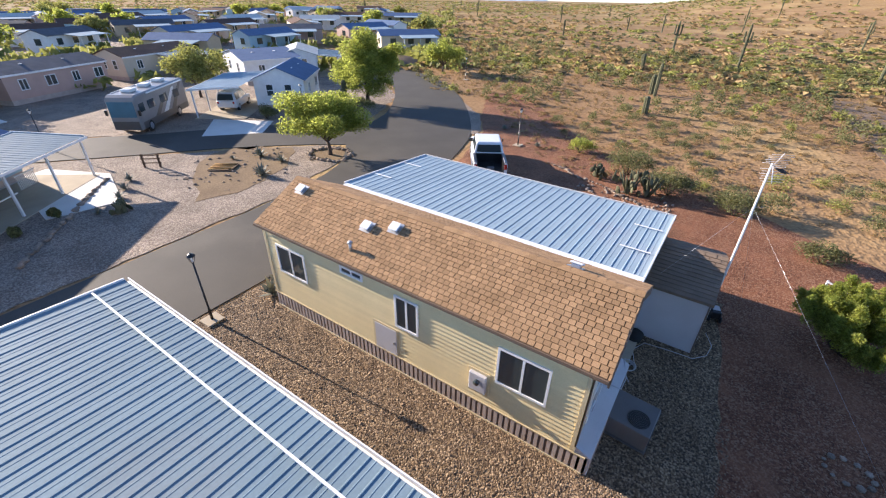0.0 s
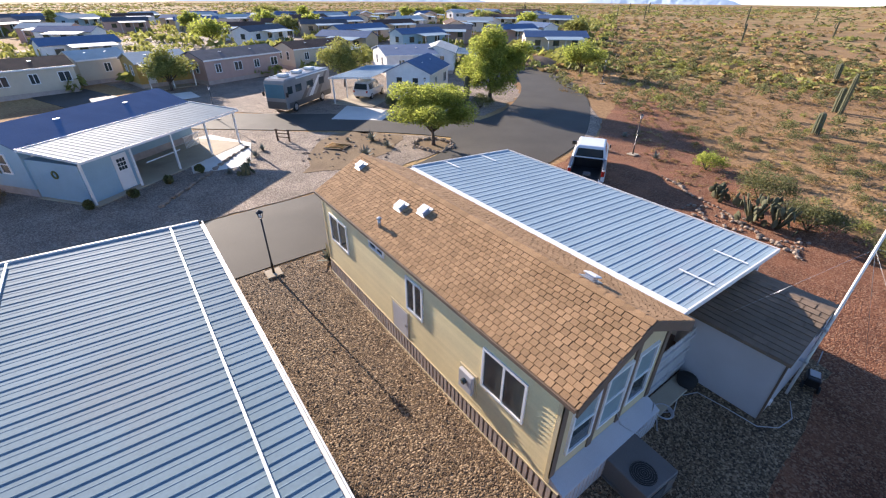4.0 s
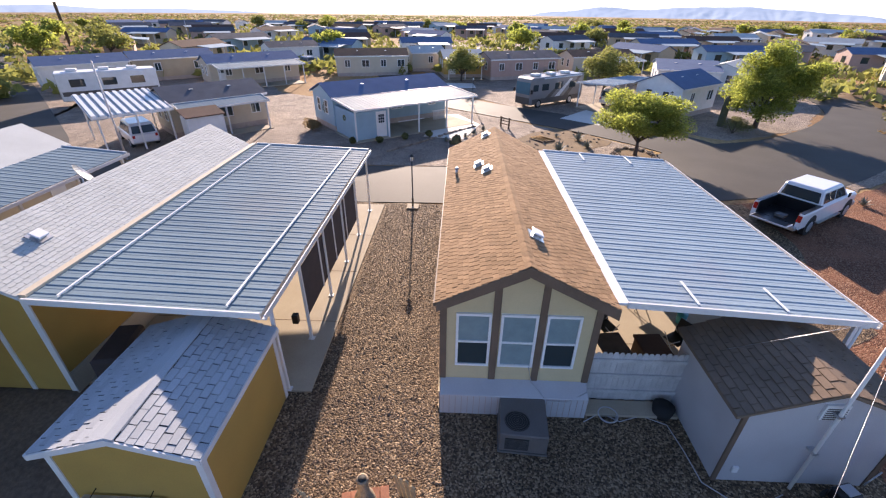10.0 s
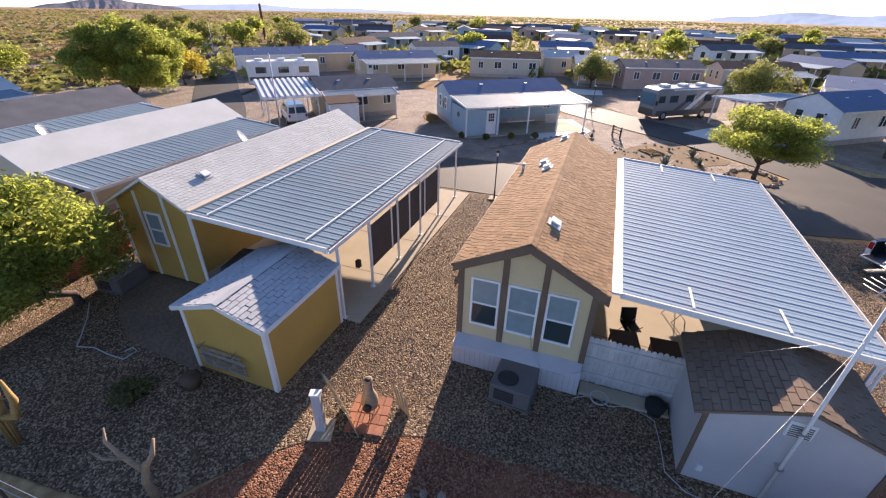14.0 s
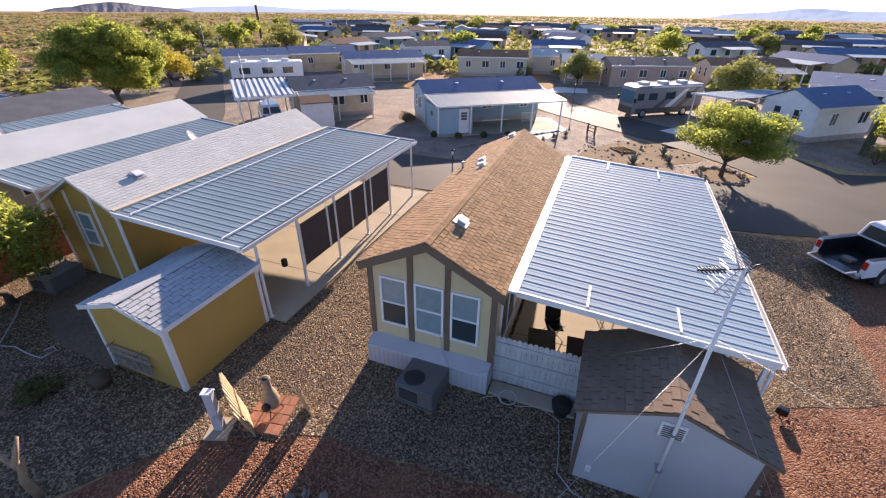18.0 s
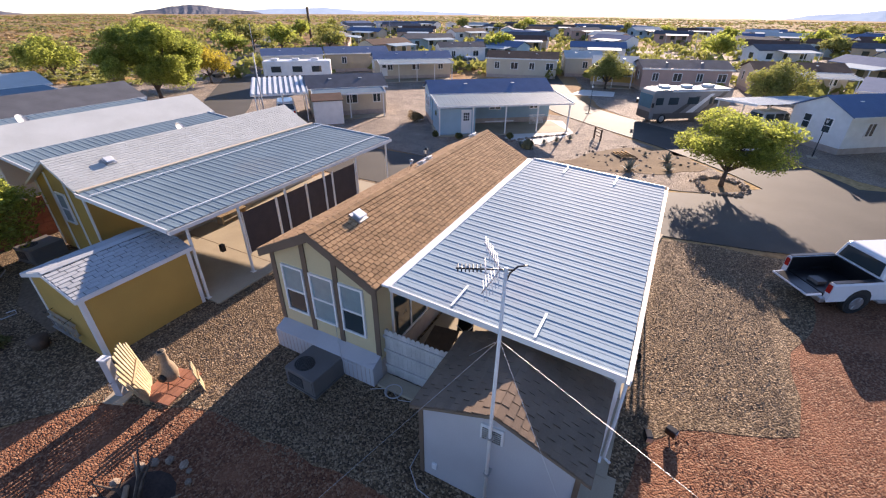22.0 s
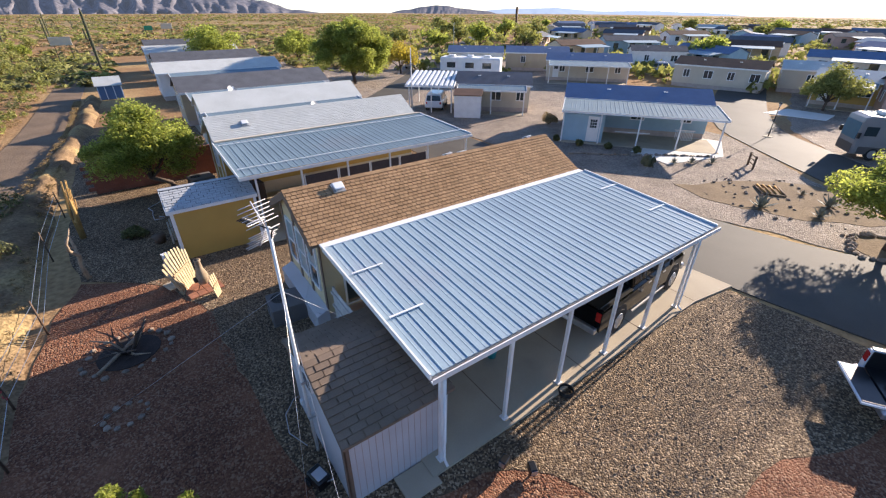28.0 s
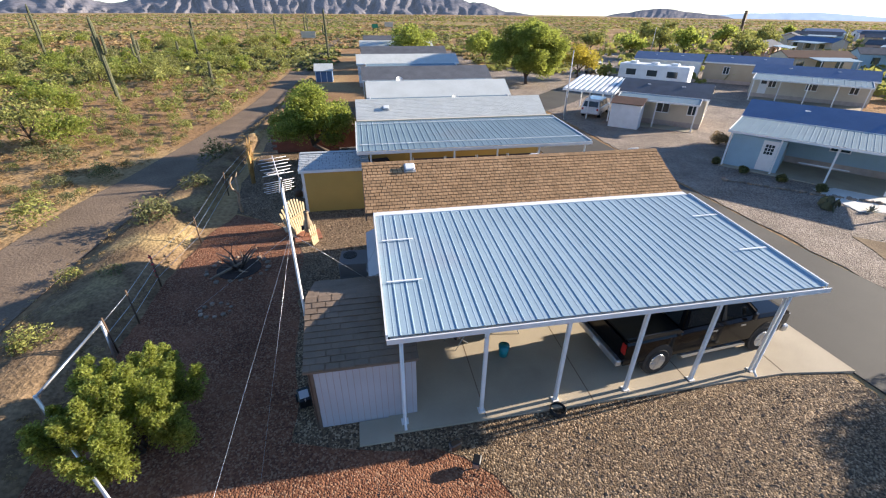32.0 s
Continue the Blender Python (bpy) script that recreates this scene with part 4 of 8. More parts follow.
bm = bmesh.new()
prof = [(0.0, -0.08), (0.08, 0.10), (0.16, 0.26), (0.25, 0.40), (0.34, 0.47), (0.44, 0.50), (0.54, 0.48), (0.63, 0.42), (0.72, 0.34), (0.80, 0.25), (0.87, 0.16), (0.94, 0.05), (1.0, -0.08)]
prev = None
for i in range(250):
    y = -48 + i * 0.24
    outer = track_x(y) - 1.9
    inner = min(7.8, outer - 1.6)
    row = []
    for k, (f, z) in enumerate(prof):
        x = inner + (outer - inner) * f
        amp = 1 + 0.35 * noise.noise((x * 0.5, y * 0.3, 2.0)) + 0.18 * noise.noise((x * 1.3, y * 1.1, 5.0))
        lump = 0.07 * noise.noise((x * 3.1, y * 3.1, 7.0)) + 0.04 * noise.noise((x * 7, y * 7, 3.0))
        row.append(bm.verts.new((x + 0.25 * noise.noise((y * 0.4, k * 0.2, 8.0)), y, z * amp + lump if z > 0 else z)))
    if prev:
        for k in range(len(prof) - 1):
            bm.faces.new((prev[k], prev[k + 1], row[k + 1], row[k]))
    prev = row
solo("soil_bank", bm, "bank_soil", "low golden bank of soil beside the dirt track", "earth bank", kind="structure", smooth=True)
# ---- the ochre neighbour home, its cover and shed ----
nb = thing("mobile_home", (0, 0, 0), 0, "ochre yellow mobile home with white shingle roof", "mobile home")
b = bmesh.new()
prism(b, [(-11.5, -13.0, 0.1), (-11.5, -9.45, 0.1), (-11.5, -9.45, 3.2), (-11.5, -11.0, 4.1), (-11.5, -13.0, 3.0)], (11.5, 0, 0))
part("body", b, "yellow", nb, "ochre wall panels")
for y0, y1, zt in ((-13.03, -12.9, 3.05), (-11.95, -11.83, 3.55), (-10.65, -10.53, 3.8), (-9.58, -9.42, 3.2)):
    boxpart("batten", (-0.01, y0, 0.1, 0.03, y1, zt), "white", nb, "white vertical trim board")
boxpart("skirting", (-11.5, -9.47, 0.02, 0.01, -9.42, 0.7), "cream", nb)
# Both panes take a pale colour that paints the reflection on the glass.
window(nb, (0.0, -11.6, 1.6), 90, 0.75, 1.3, "hung", lower="blind_sheen", upper="blind_sheen").matrix_basis = pose(0.005, -11.65, 1.5, 0, 0, 90) @ Matrix.Diagonal((1, -1, 1, 1))
for x0, w in ((-3.2, 1.3), (-6.6, 1.0), (-10.2, 1.4)):
    window(nb, (x0, -9.44, 1.5), 0, w, 1.1, "slider")
b = bmesh.new()
prism(b, [(-11.75, -13.35, 2.92), (-11.75, -11.0, 4.2), (-11.75, -9.3, 3.28), (-11.75, -9.3, 3.2), (-11.75, -11.0, 4.1), (-11.75, -13.35, 2.84)], (12.0, 0, 0))
part("roof_deck", b, "white", nb, "white roof deck and eaves")
nb_r = part("roof_slope", mesh_from("roof_slope", [(-11.75, -11.0, 4.203), (0.25, -11.0, 4.203), (0.25, -9.3, 3.283), (-11.75, -9.3, 3.283)], [(0, 1, 2, 3)], "shingle_white"), "shingle_white", nb, "white asphalt shingles")
nb_l = part("roof_slope", mesh_from("roof_slope", [(-11.75, -13.35, 2.923), (0.25, -13.35, 2.923), (0.25, -11.0, 4.203), (-11.75, -11.0, 4.203)], [(0, 1, 2, 3)], "shingle_white"), "shingle_white", nb, "white asphalt shingles")
roof_vent(-1.6, -10.2, 3.80, -28)

ncov = thing("patio_cover", (0, 0, 0), 0, "white ribbed steel patio cover beside the ochre home", "patio cover")
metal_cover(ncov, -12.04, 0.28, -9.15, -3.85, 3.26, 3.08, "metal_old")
boxpart("wall_flashing", (-12.0, -9.32, 3.2, 0.2, -9.13, 3.33), "cream", ncov)
for yy in (-4.65, -8.45):
    zz = 3.26 - (yy + 9.15) * 0.034 + 0.052
    boxpart("cross_strap", (-11.9, yy - 0.025, zz, 0.15, yy + 0.025, zz + 0.03), "vinyl", ncov, "white strap across the ribs")
boxpart("beam", (-12.0, -4.02, 2.88, 0.24, -3.9, 3.0), "white", ncov, "white header beam")
for x in (-0.35, -2.35, -4.6, -6.9, -9.2, -11.8):
    p = boxpart("post", (x - 0.04, -4.0, 0.06, x + 0.04, -3.92, 2.9), "white", ncov, "white square steel post", 0.006)
    boxpart("foot_plate", (x - 0.08, -4.05, 0.06, x + 0.08, -3.87, 0.08), "white", p)
for k in range(4):
    sc = boxpart("shade_screen", (-9.1 + k * 1.68, -3.99, 0.85, -9.1 + k * 1.68 + 1.58, -3.975, 2.55), "screen", ncov, "dark brown shade screen panel")
    for xx in (0, 1.6):
        boxpart("screen_stile", (-9.13 + k * 1.68 + xx, -4.0, 0.82, -9.09 + k * 1.68 + xx, -3.965, 2.6), "white", sc)

ysh = thing("garden_shed", (0, 0, 0), 0, "ochre garden shed with white corner boards and pale shingle roof", "shed")
GX0, GX1, GY0, GY1 = -0.2, 3.08, -6.75, -3.95
b = bmesh.new()
prism(b, [(GX0, GY0, 0), (GX0, GY1, 0), (GX0, GY1, 2.15), (GX0, -5.35, 2.6), (GX0, GY0, 2.15)], (GX1 - GX0, 0, 0))
part("body", b, "yellow", ysh, "ochre wall panels")
for xx, yy in ((GX1 - 0.11, GY1 - 0.003), (GX0, GY1 - 0.003)):
    boxpart("corner_board", (xx, yy, 0, xx + 0.12, yy + 0.025, 2.15), "white", ysh, "white corner board")
for yy in (GY0 - 0.02, GY1 - 0.1):
    boxpart("corner_board", (GX1 - 0.003, yy, 0, GX1 + 0.022, yy + 0.12, 2.15), "white", ysh, "white corner board")
b = bmesh.new()
prism(b, [(GX0 - 0.05, GY0 - 0.2, 2.17), (GX0 - 0.05, -5.35, 2.68), (GX0 - 0.05, GY1 + 0.1, 2.24), (GX0 - 0.05, GY1 + 0.1, 2.17), (GX0 - 0.05, -5.35, 2.58), (GX0 - 0.05, GY0 - 0.2, 2.10)], (GX1 - GX0 + 0.15, 0, 0))
part("roof_deck", b, "shingle_grey", ysh, "pale shingle roof")
b = bmesh.new()
prism(b, [(GX0 - 0.06, -5.72, 2.60), (GX0 - 0.06, -5.34, 2.735), (GX0 - 0.06, -5.2, 2.70), (GX0 - 0.06, -5.2, 2.68), (GX0 - 0.06, -5.34, 2.71), (GX0 - 0.06, -5.72, 2.585)], (GX1 - GX0 + 0.17, 0, 0))
part("ridge_cap", b, "shingle_pale", ysh, "long raised ridge cap")
# Dark strip paints the shadow line that the raised cap casts.
boxpart("ridge_gap", (GX0 - 0.04, -5.235, 2.63, GX1 + 0.08, -5.195, 2.676), "dark", ysh)
boxpart("eave_fascia", (GX0 - 0.06, GY1 + 0.1, 2.12, GX1 + 0.12, GY1 + 0.13, 2.255), "white", ysh, "white eave board")
boxpart("eave_fascia", (GX0 - 0.06, GY0 - 0.23, 2.06, GX1 + 0.12, GY0 - 0.2, 2.19), "white", ysh, "white eave board")
for (ya, za), (yb, zb) in (((GY0 - 0.2, 2.185), (-5.35, 2.70)), ((-5.35, 2.70), (GY1 + 0.1, 2.255))):
    b = bmesh.new()
    prism(b, [(GX1 + 0.1, ya, za), (GX1 + 0.1, yb, zb), (GX1 + 0.1, yb, zb - 0.14), (GX1 + 0.1, ya, za - 0.13)], (0.03, 0, 0))
    part("rake_board", b, "white", ysh, "white rake board")
lad = thing("ladder", (0, 0, 0), 0, "aluminium extension ladder hung on the shed wall", "ladder")
for dx, dy, dz in ((0.05, 0.0, 0.0), (0.15, 0.22, -0.06)):
    for z in (0.55, 0.93):
        boxpart("ladder_rail", (GX1 + dx, -6.45 + dy, z + dz, GX1 + dx + 0.075, -4.9 + dy, z + dz + 0.035), "galv", lad, "aluminium rail")
    for k in range(6):
        boxpart("rung", (GX1 + dx + 0.015, -6.35 + dy + k * 0.27, 0.58 + dz, GX1 + dx + 0.05, -6.31 + dy + k * 0.27, 0.93 + dz), "galv", lad)
for y in (-6.2, -5.1):
    tubepart("wall_hook", [(GX1 + 0.0, y, 1.1), (GX1 + 0.25, y, 1.05), (GX1 + 0.26, y, 1.14)], 0.01, "black", lad, n=5)
pot = thing("planter_tub", (3.75, -6.3, 0), 0, "dark round planter tub below the ladder", "planter")
tubepart("tub", [(0, 0, 0), (0, 0, 0.34)], [0.2, 0.28], "wood_dark", pot, n=14)


# ---- other homes of the park ----
def park_home(at, rz, L, W, wall, roof, label, h=2.7, rise=0.75, cover=None, over=0.25, wins=3, cover_mat="metal_old", gable=True, floor=0.45, door=True, near=False):
    """A single-wide home: local x along it, y across. cover = (x0, x1, depth, side) of its patio cover."""
    ob = thing("mobile_home", at, rz, label, "mobile home", "homes of the park")
    b = bmesh.new()
    ZW = floor + h - 0.45
    prism(b, [(0, 0, floor), (0, W, floor), (0, W, ZW), (0, W / 2, ZW + rise), (0, 0, ZW)], (L, 0, 0))
    part("body", b, wall, ob)
    boxpart("skirting", (0.04, 0.04, -0.1, L - 0.04, W - 0.04, floor), "skirt", ob)
    for y0, y1, z0, z1 in ((-over, W / 2, ZW - over * 2 * rise / W, ZW + rise), (W + over, W / 2, ZW - over * 2 * rise / W, ZW + rise)):
        b = bmesh.new()
        prism(b, [(-0.2, y0, z0 + 0.02), (-0.2, y1, z1 + 0.02), (-0.2, y1, z1 + 0.1), (-0.2, y0, z0 + 0.1)], (L + 0.4, 0, 0))
        part("roof_slope", b, roof, ob)
    for s in (0, 1):
        b = bmesh.new()
        y = -over - 0.02 if s == 0 else W + over
        z = ZW - over * 2 * rise / W
        box(b, -0.2, y, z - 0.06, L + 0.2, y + 0.02, z + 0.1)
        part("eave_fascia", b, "white", ob)
    for s in (0, 1):
        for k in range(wins):
            w = 1.1 if (k + s) % 2 else 0.8
            x = (k + 0.5) * L / wins - w / 2 + 0.3
            if s == 0:
                window(ob, (x + w, -0.003, ZW - 1.5), 180, w, 1.0, "slider")
            else:
                window(ob, (x, W + 0.003, ZW - 1.5), 0, w, 1.0, "slider")
    for xe, q in ((0.0, -1), (L, 1)):
        for yy in ((W * 0.25, W * 0.62) if wins > 1 else (W * 0.4,)):
            wn_ = window(ob, (0, 0, 0), 0, 0.7, 1.1, "hung")
            wn_.matrix_basis = pose(xe + 0.004 * q, yy, ZW - 1.5, 0, 0, 90) @ Matrix.Diagonal((1, -q, 1, 1))
    if cover:
        x0, x1, dep, side = cover
        yi = W + 0.1 if side > 0 else -0.1
        yo = yi + dep * side
        metal_cover(ob, x0, x1, yi, yo, ZW - 0.02, ZW - 0.28, cover_mat, 0.33 if near else 0.45)
        n = max(2, int((x1 - x0) / 2.6))
        for k in range(n + 1):
            x = x0 + 0.15 + (x1 - x0 - 0.3) * k / n
            boxpart("post", (x - 0.05, yo - side * 0.25 - 0.05, -0.05, x + 0.05, yo - side * 0.25 + 0.05, ZW - 0.3), "white", ob)
        boxpart("slab", (x0, min(yi, yo), -0.06, x1, max(yi, yo), 0.045), "concrete", ob)
        if door:
            yd = W + 0.004 if side > 0 else -0.044
            d = boxpart("door", (x0 + 0.6, yd, floor, x0 + 1.45, yd + 0.04, floor + 2.0), "white", ob, "white entry door")
            boxpart("door_glass", (x0 + 0.75, yd - 0.004, floor + 1.1, x0 + 1.3, yd + 0.044, floor + 1.8), "glass", d)
    for k in range(2):
        boxpart("roof_vent", (L * (0.3 + 0.4 * k) - 0.15, W * 0.3, ZW + rise * 0.6, L * (0.3 + 0.4 * k) + 0.15, W * 0.3 + 0.3, ZW + rise * 0.6 + 0.15), "white", ob)
    return ob


# row beyond the ochre home (same lie, stepping away)
park_home((-12.4, -22.6, 0), 0, 11.6, 3.5, "cream", "shingle_white", "cream mobile home with pale shingle roof and ribbed cover", 2.9, 0.85, (0.2, 11.5, 3.2, 1), near=True)
park_home((-13.6, -33.5, 0), 0, 13.0, 4.6, "tan_far", "shingle_grey", "sand coloured mobile home with grey shingle roof", 2.8, 0.9, (0.5, 12.6, 3.0, 1))
park_home((-13.2, -47.5, 0), 0, 13, 4.6, "white", "shingle_white", "white mobile home with pale roof", 2.8, 0.8, (0.5, 12, 2.6, 1))
park_home((-14.0, -60, 0), 0, 13, 4.6, "tan_far", "shingle_grey", "sand coloured mobile home with grey roof", 2.8, 0.8)
park_home((-14.0, -73, 0), 0, 13, 4.6, "cream", "shingle_white", "cream mobile home with pale roof", 2.8, 0.8)
park_home((-15.0, -88, 0), 0, 13, 4.6, "white", "shingle_grey", "white mobile home with grey roof", 2.8, 0.8)
# the pale blue home across the road
blue_home = park_home((-27.05, -9.66, 0), 128, 11.0, 4.2, "blue_wall", "blue_roof", "pale blue mobile home with long ribbed cover", 2.7, 0.75, (-0.1, 11.3, 4.0, -1), near=True)

b = bmesh.new()
box(b, 0.1, -3.55, 0.0, 3.1, -0.01, 2.1)
rm = part("front_room", b, "blue_wall", blue_home, "pale blue enclosed room under the cover")
boxpart("room_door", (1.9, -3.6, 0.1, 2.75, -3.552, 2.0), "white", rm, "white door with nine small panes")
for i in range(3):
    for j in range(3):
        boxpart("door_pane", (2.08 + i * 0.17, -3.612, 1.15 + j * 0.22, 2.22 + i * 0.17, -3.6, 1.33 + j * 0.22), "glass", rm)
for dims in ((-0.03, 1.95, 1.15, 0.0, 2.05, 2.05), (-0.03, 1.65, 1.45, 0.0, 1.95, 1.53), (-0.03, 1.65, 1.53, 0.0, 1.73, 1.8), (-0.03, 2.05, 1.35, 0.0, 2.3, 1.43), (-0.03, 2.22, 1.43, 0.0, 2.3, 1.75)):
    boxpart("wall_ornament", dims, "cactus", blue_home, "dark metal cactus shape on the wall", 0.01)
tubepart("wreath", [(0.08, -1.8 + 0.18 * math.cos(a * 0.3927), 1.45 + 0.18 * math.sin(a * 0.3927)) for a in range(17)], 0.05, "leaf_dark", rm, "dark round wreath", n=6)
boxpart("porch_rail", (4.0, -3.3, 0.9, 6.5, -3.25, 0.96), "white", rm, "white porch rail")
for k in range(12):
    boxpart("baluster", (8.6 + k * 0.11, -1.6, 0.2, 8.63 + k * 0.11, -1.57, 0.95), "white", rm)
boxpart("balustrade_top", (8.5, -1.62, 0.95, 9.95, -1.55, 1.0), "white", rm)
def home_from(p, q, W, wall, roof, label, **kw):
    """A home whose facade runs from p to q; it lies behind that line."""
    d = Vector((q[0] - p[0], q[1] - p[1]))
    return park_home((p[0], p[1], max(0.0, ground_z(p[0], p[1]))), math.degrees(math.atan2(d.y, d.x)), d.length, W, wall, roof, label, **kw)


home_from((-41.8, -46.9), (-48.4, -41.1), 4.6, "white", "blue_roof", "white mobile home with blue-grey roof", wins=2)
home_from((-49.6, -41.5), (-56.6, -34.5), 4.6, "tan_far", "blue_roof", "sand mobile home with blue-grey roof", wins=2)
home_from((-47.0, -30.2), (-54.5, -21.8), 4.4, "cream", "blue_roof", "cream mobile home with blue roof and white cover", cover=(0.3, 10.8, 3.2, -1))
home_from((-69.4, -31.5), (-75.1, -25.0), 4.6, "white", "shingle_grey", "white mobile home with grey roof", wins=2)
home_from((-58.0, -17.5), (-60.6, -7.5), 4.8, "cream", "shingle_dark", "cream mobile home with dark brown roof", wins=4)
home_from((-64.5, -7.2), (-66.5, -2.2), 4.5, "cream", "shingle_white", "pale yellow home with light roof", wins=1)
home_from((-58.5, -2.0), (-59.6, 3.6), 5.5, "yellow", "shingle_white", "ochre home with pale roof and porch", wins=2, cover=(0.2, 5.2, 2.2, -1))
home_from((-56.6, 4.6), (-60.6, 14.6), 5.0, "pink", "shingle_grey", "dusty pink mobile home with grey roof", wins=4)
home_from((-62.0, 17.1), (-64.6, 27.0), 4.8, "cream", "shingle_dark", "cream mobile home with dark roof and white cover", wins=3, cover=(4.5, 10.0, 3.0, -1))
home_from((-48.6, 24.2), (-46.6, 30.6), 9.0, "white", "blue_roof", "white home with blue roof", wins=2)
home_from((-46.8, 33.5), (-52.5, 38.5), 4.8, "white", "shingle_white", "white home with ribbed cover behind the tree", wins=2, cover=(0.5, 6.5, 3.0, -1))
# white home with blue roof and attached carport
park_home((-33.9, 20.6, 0), 128, 6.8, 4.6, "white", "blue_roof", "white gable-fronted home with blue roof and carport", 2.75, 1.0, (-3.4, 5.0, 4.4, 1), near=True, door=False, cover_mat="metal_roof", wins=2)
# cream home with the striped carport
park_home((-24.0, -21.0, 0), 137, 7.2, 4.4, "cream", "shingle_grey", "cream home with grey roof and white awning", 2.6, 0.8, (0.2, 6.8, 1.6, -1), near=True)
scp = thing("carport", (-24.0, -21.0, 0), 137, "carport with boldly striped ribbed steel roof", "carport")
metal_cover(scp, -4.9, -0.15, 4.2, -1.6, 3.15, 2.55, pan=0.5)
# White tops against bluish troughs paint in part of the sun-and-shade striping.
for k in range(10):
    x = -4.85 + k * 0.475
    b = bmesh.new()
    prism(b, [(x, 4.2, 3.15), (x, 4.2, 3.24), (x, -1.6, 2.64), (x, -1.6, 2.55)], (0.23, 0, 0))
    part("raised_pan", b, "vinyl", scp, "raised pan painted in its sunlit white")
for x in (-4.6, -2.4, -0.4):
    for y in (-1.3, 3.9):
        boxpart("post", (x - 0.05, y - 0.05, 0, x + 0.05, y + 0.05, 2.6), "white", scp)
wsh = thing("storage_shed", (-24.0, -21.0, 0), 137, "small white shed with dark roof before the cream home", "shed")
boxpart("body", (0.1, -3.2, 0, 2.6, -1.75, 2.0), "white", wsh)
b = bmesh.new()
prism(b, [(0.0, -3.35, 2.02), (0.0, -1.6, 2.35), (0.0, -1.6, 2.42), (0.0, -3.35, 2.09)], (2.7, 0, 0))
part("roof_slope", b, "shingle_dark", wsh)

walls_ = ["cream", "white", "tan_far", "pink", "cream", "white", "blue_wall"]
roofs_ = ["shingle_grey", "blue_roof", "shingle_white", "shingle_dark", "blue_roof", "shingle_grey"]
rf = random.Random(21)
words_ = {"cream": "cream", "white": "white", "tan_far": "sand", "pink": "dusty pink", "blue_wall": "pale blue", "shingle_grey": "grey", "blue_roof": "blue-grey", "shingle_white": "pale", "shingle_dark": "dark brown"}


def simple_home(x, y, rz, L, W, wall, roof):
    """A far home: walls, roof, eaves, a few windows and a cover."""
    z = ground_z(x, y) - 0.03
    ob = thing("mobile_home", (x, y, z), rz, "%s mobile home with %s roof in the far rows" % (words_[wall], words_[roof]), "mobile home", "homes of the far rows")
    b = bmesh.new()
    prism(b, [(0, 0, 0), (0, W, 0), (0, W, 2.8), (0, W / 2, 3.6), (0, 0, 2.8)], (L, 0, 0))
    part("body", b, wall, ob)
    for y0 in (-0.25, W + 0.25):
        b = bmesh.new()
        prism(b, [(-0.2, y0, 2.72), (-0.2, W / 2, 3.62), (-0.2, W / 2, 3.7), (-0.2, y0, 2.8)], (L + 0.4, 0, 0))
        part("roof_slope", b, roof, ob)
    for k in range(3):
        xx = L * (0.15 + 0.3 * k)
        boxpart("window", (xx, -0.04, 1.3, xx + 1.1, -0.005, 2.3), "glass", ob)
    boxpart("window", (-0.04, W * 0.3, 1.3, -0.005, W * 0.3 + 1.1, 2.3), "glass", ob)
    b = bmesh.new()
    prism(b, [(L * 0.3, -0.1, 2.75), (L * 0.3, -0.1, 2.85), (L * 0.3, -3.0, 2.6), (L * 0.3, -3.0, 2.5)], (L * 0.6, 0, 0))
    part("patio_cover", b, "metal_roof", ob)
    for k in range(3):
        xx = L * (0.32 + 0.27 * k)
        boxpart("post", (xx, -2.9, 0, xx + 0.1, -2.8, 2.5), "white", ob)


for row in range(9):
    rr = 84 + row * 17
    n = int(rr * radians(92) / 17.5)
    for k in range(n):
        az = radians(129 + 92 * (k + 0.5 + 0.25 * (row % 2)) / n + rf.uniform(-1, 1))
        if rf.random() < 0.18:
            continue
        x, y = rr * math.cos(az) + rf.uniform(-3, 3), rr * math.sin(az) + rf.uniform(-3, 3)
        simple_home(x, y, math.degrees(az) - 90 + rf.choice((0, 0, 90, -40, 35)) + rf.uniform(-8, 8), rf.uniform(10, 13), 4.6, rf.choice(walls_), rf.choice(roofs_))

# ---- lamps, poles ----
def street_lamp(x, y, h=2.75, base=True):
    ob = thing("street_lamp", (x, y, 0), 0, "black lantern lamp post on a concrete pad", "street lamp", "lantern posts")
    boxpart("pad", (-0.3, -0.3, 0.0, 0.3, 0.3, 0.07), "concrete", ob, "square concrete pad", 0.015)
    tubepart("pole", [(0, 0, 0.07), (0, 0, 0.5), (0, 0, 0.52), (0, 0, h - 0.32)], [0.05, 0.05, 0.035, 0.03], "black", ob, n=10)
    bm_ = bmesh.new()
    for k in range(6):
        a = 2 * math.pi * k / 6
        tube(bm_, [(0.06 * math.cos(a), 0.06 * math.sin(a), h - 0.3), (0.11 * math.cos(a), 0.11 * math.sin(a), h - 0.08)], 0.008, 4)
    lan = part("lantern", bm_, "black", ob)
    tubepart("glass", [(0, 0, h - 0.29), (0, 0, h - 0.08)], [0.052, 0.098], "vinyl", lan, "frosted glass", n=6, smooth=False)
    tubepart("cap", [(0, 0, h - 0.08), (0, 0, h - 0.02), (0, 0, h + 0.03)], [0.14, 0.09, 0.015], "black", lan, n=8, smooth=False)


for x, y in ((-12.5, -1.87), (-12.6, 22.8), (-39.2, 1.7), (-32.3, 18.9), (-30.5, 44.2)):
    street_lamp(x, y)

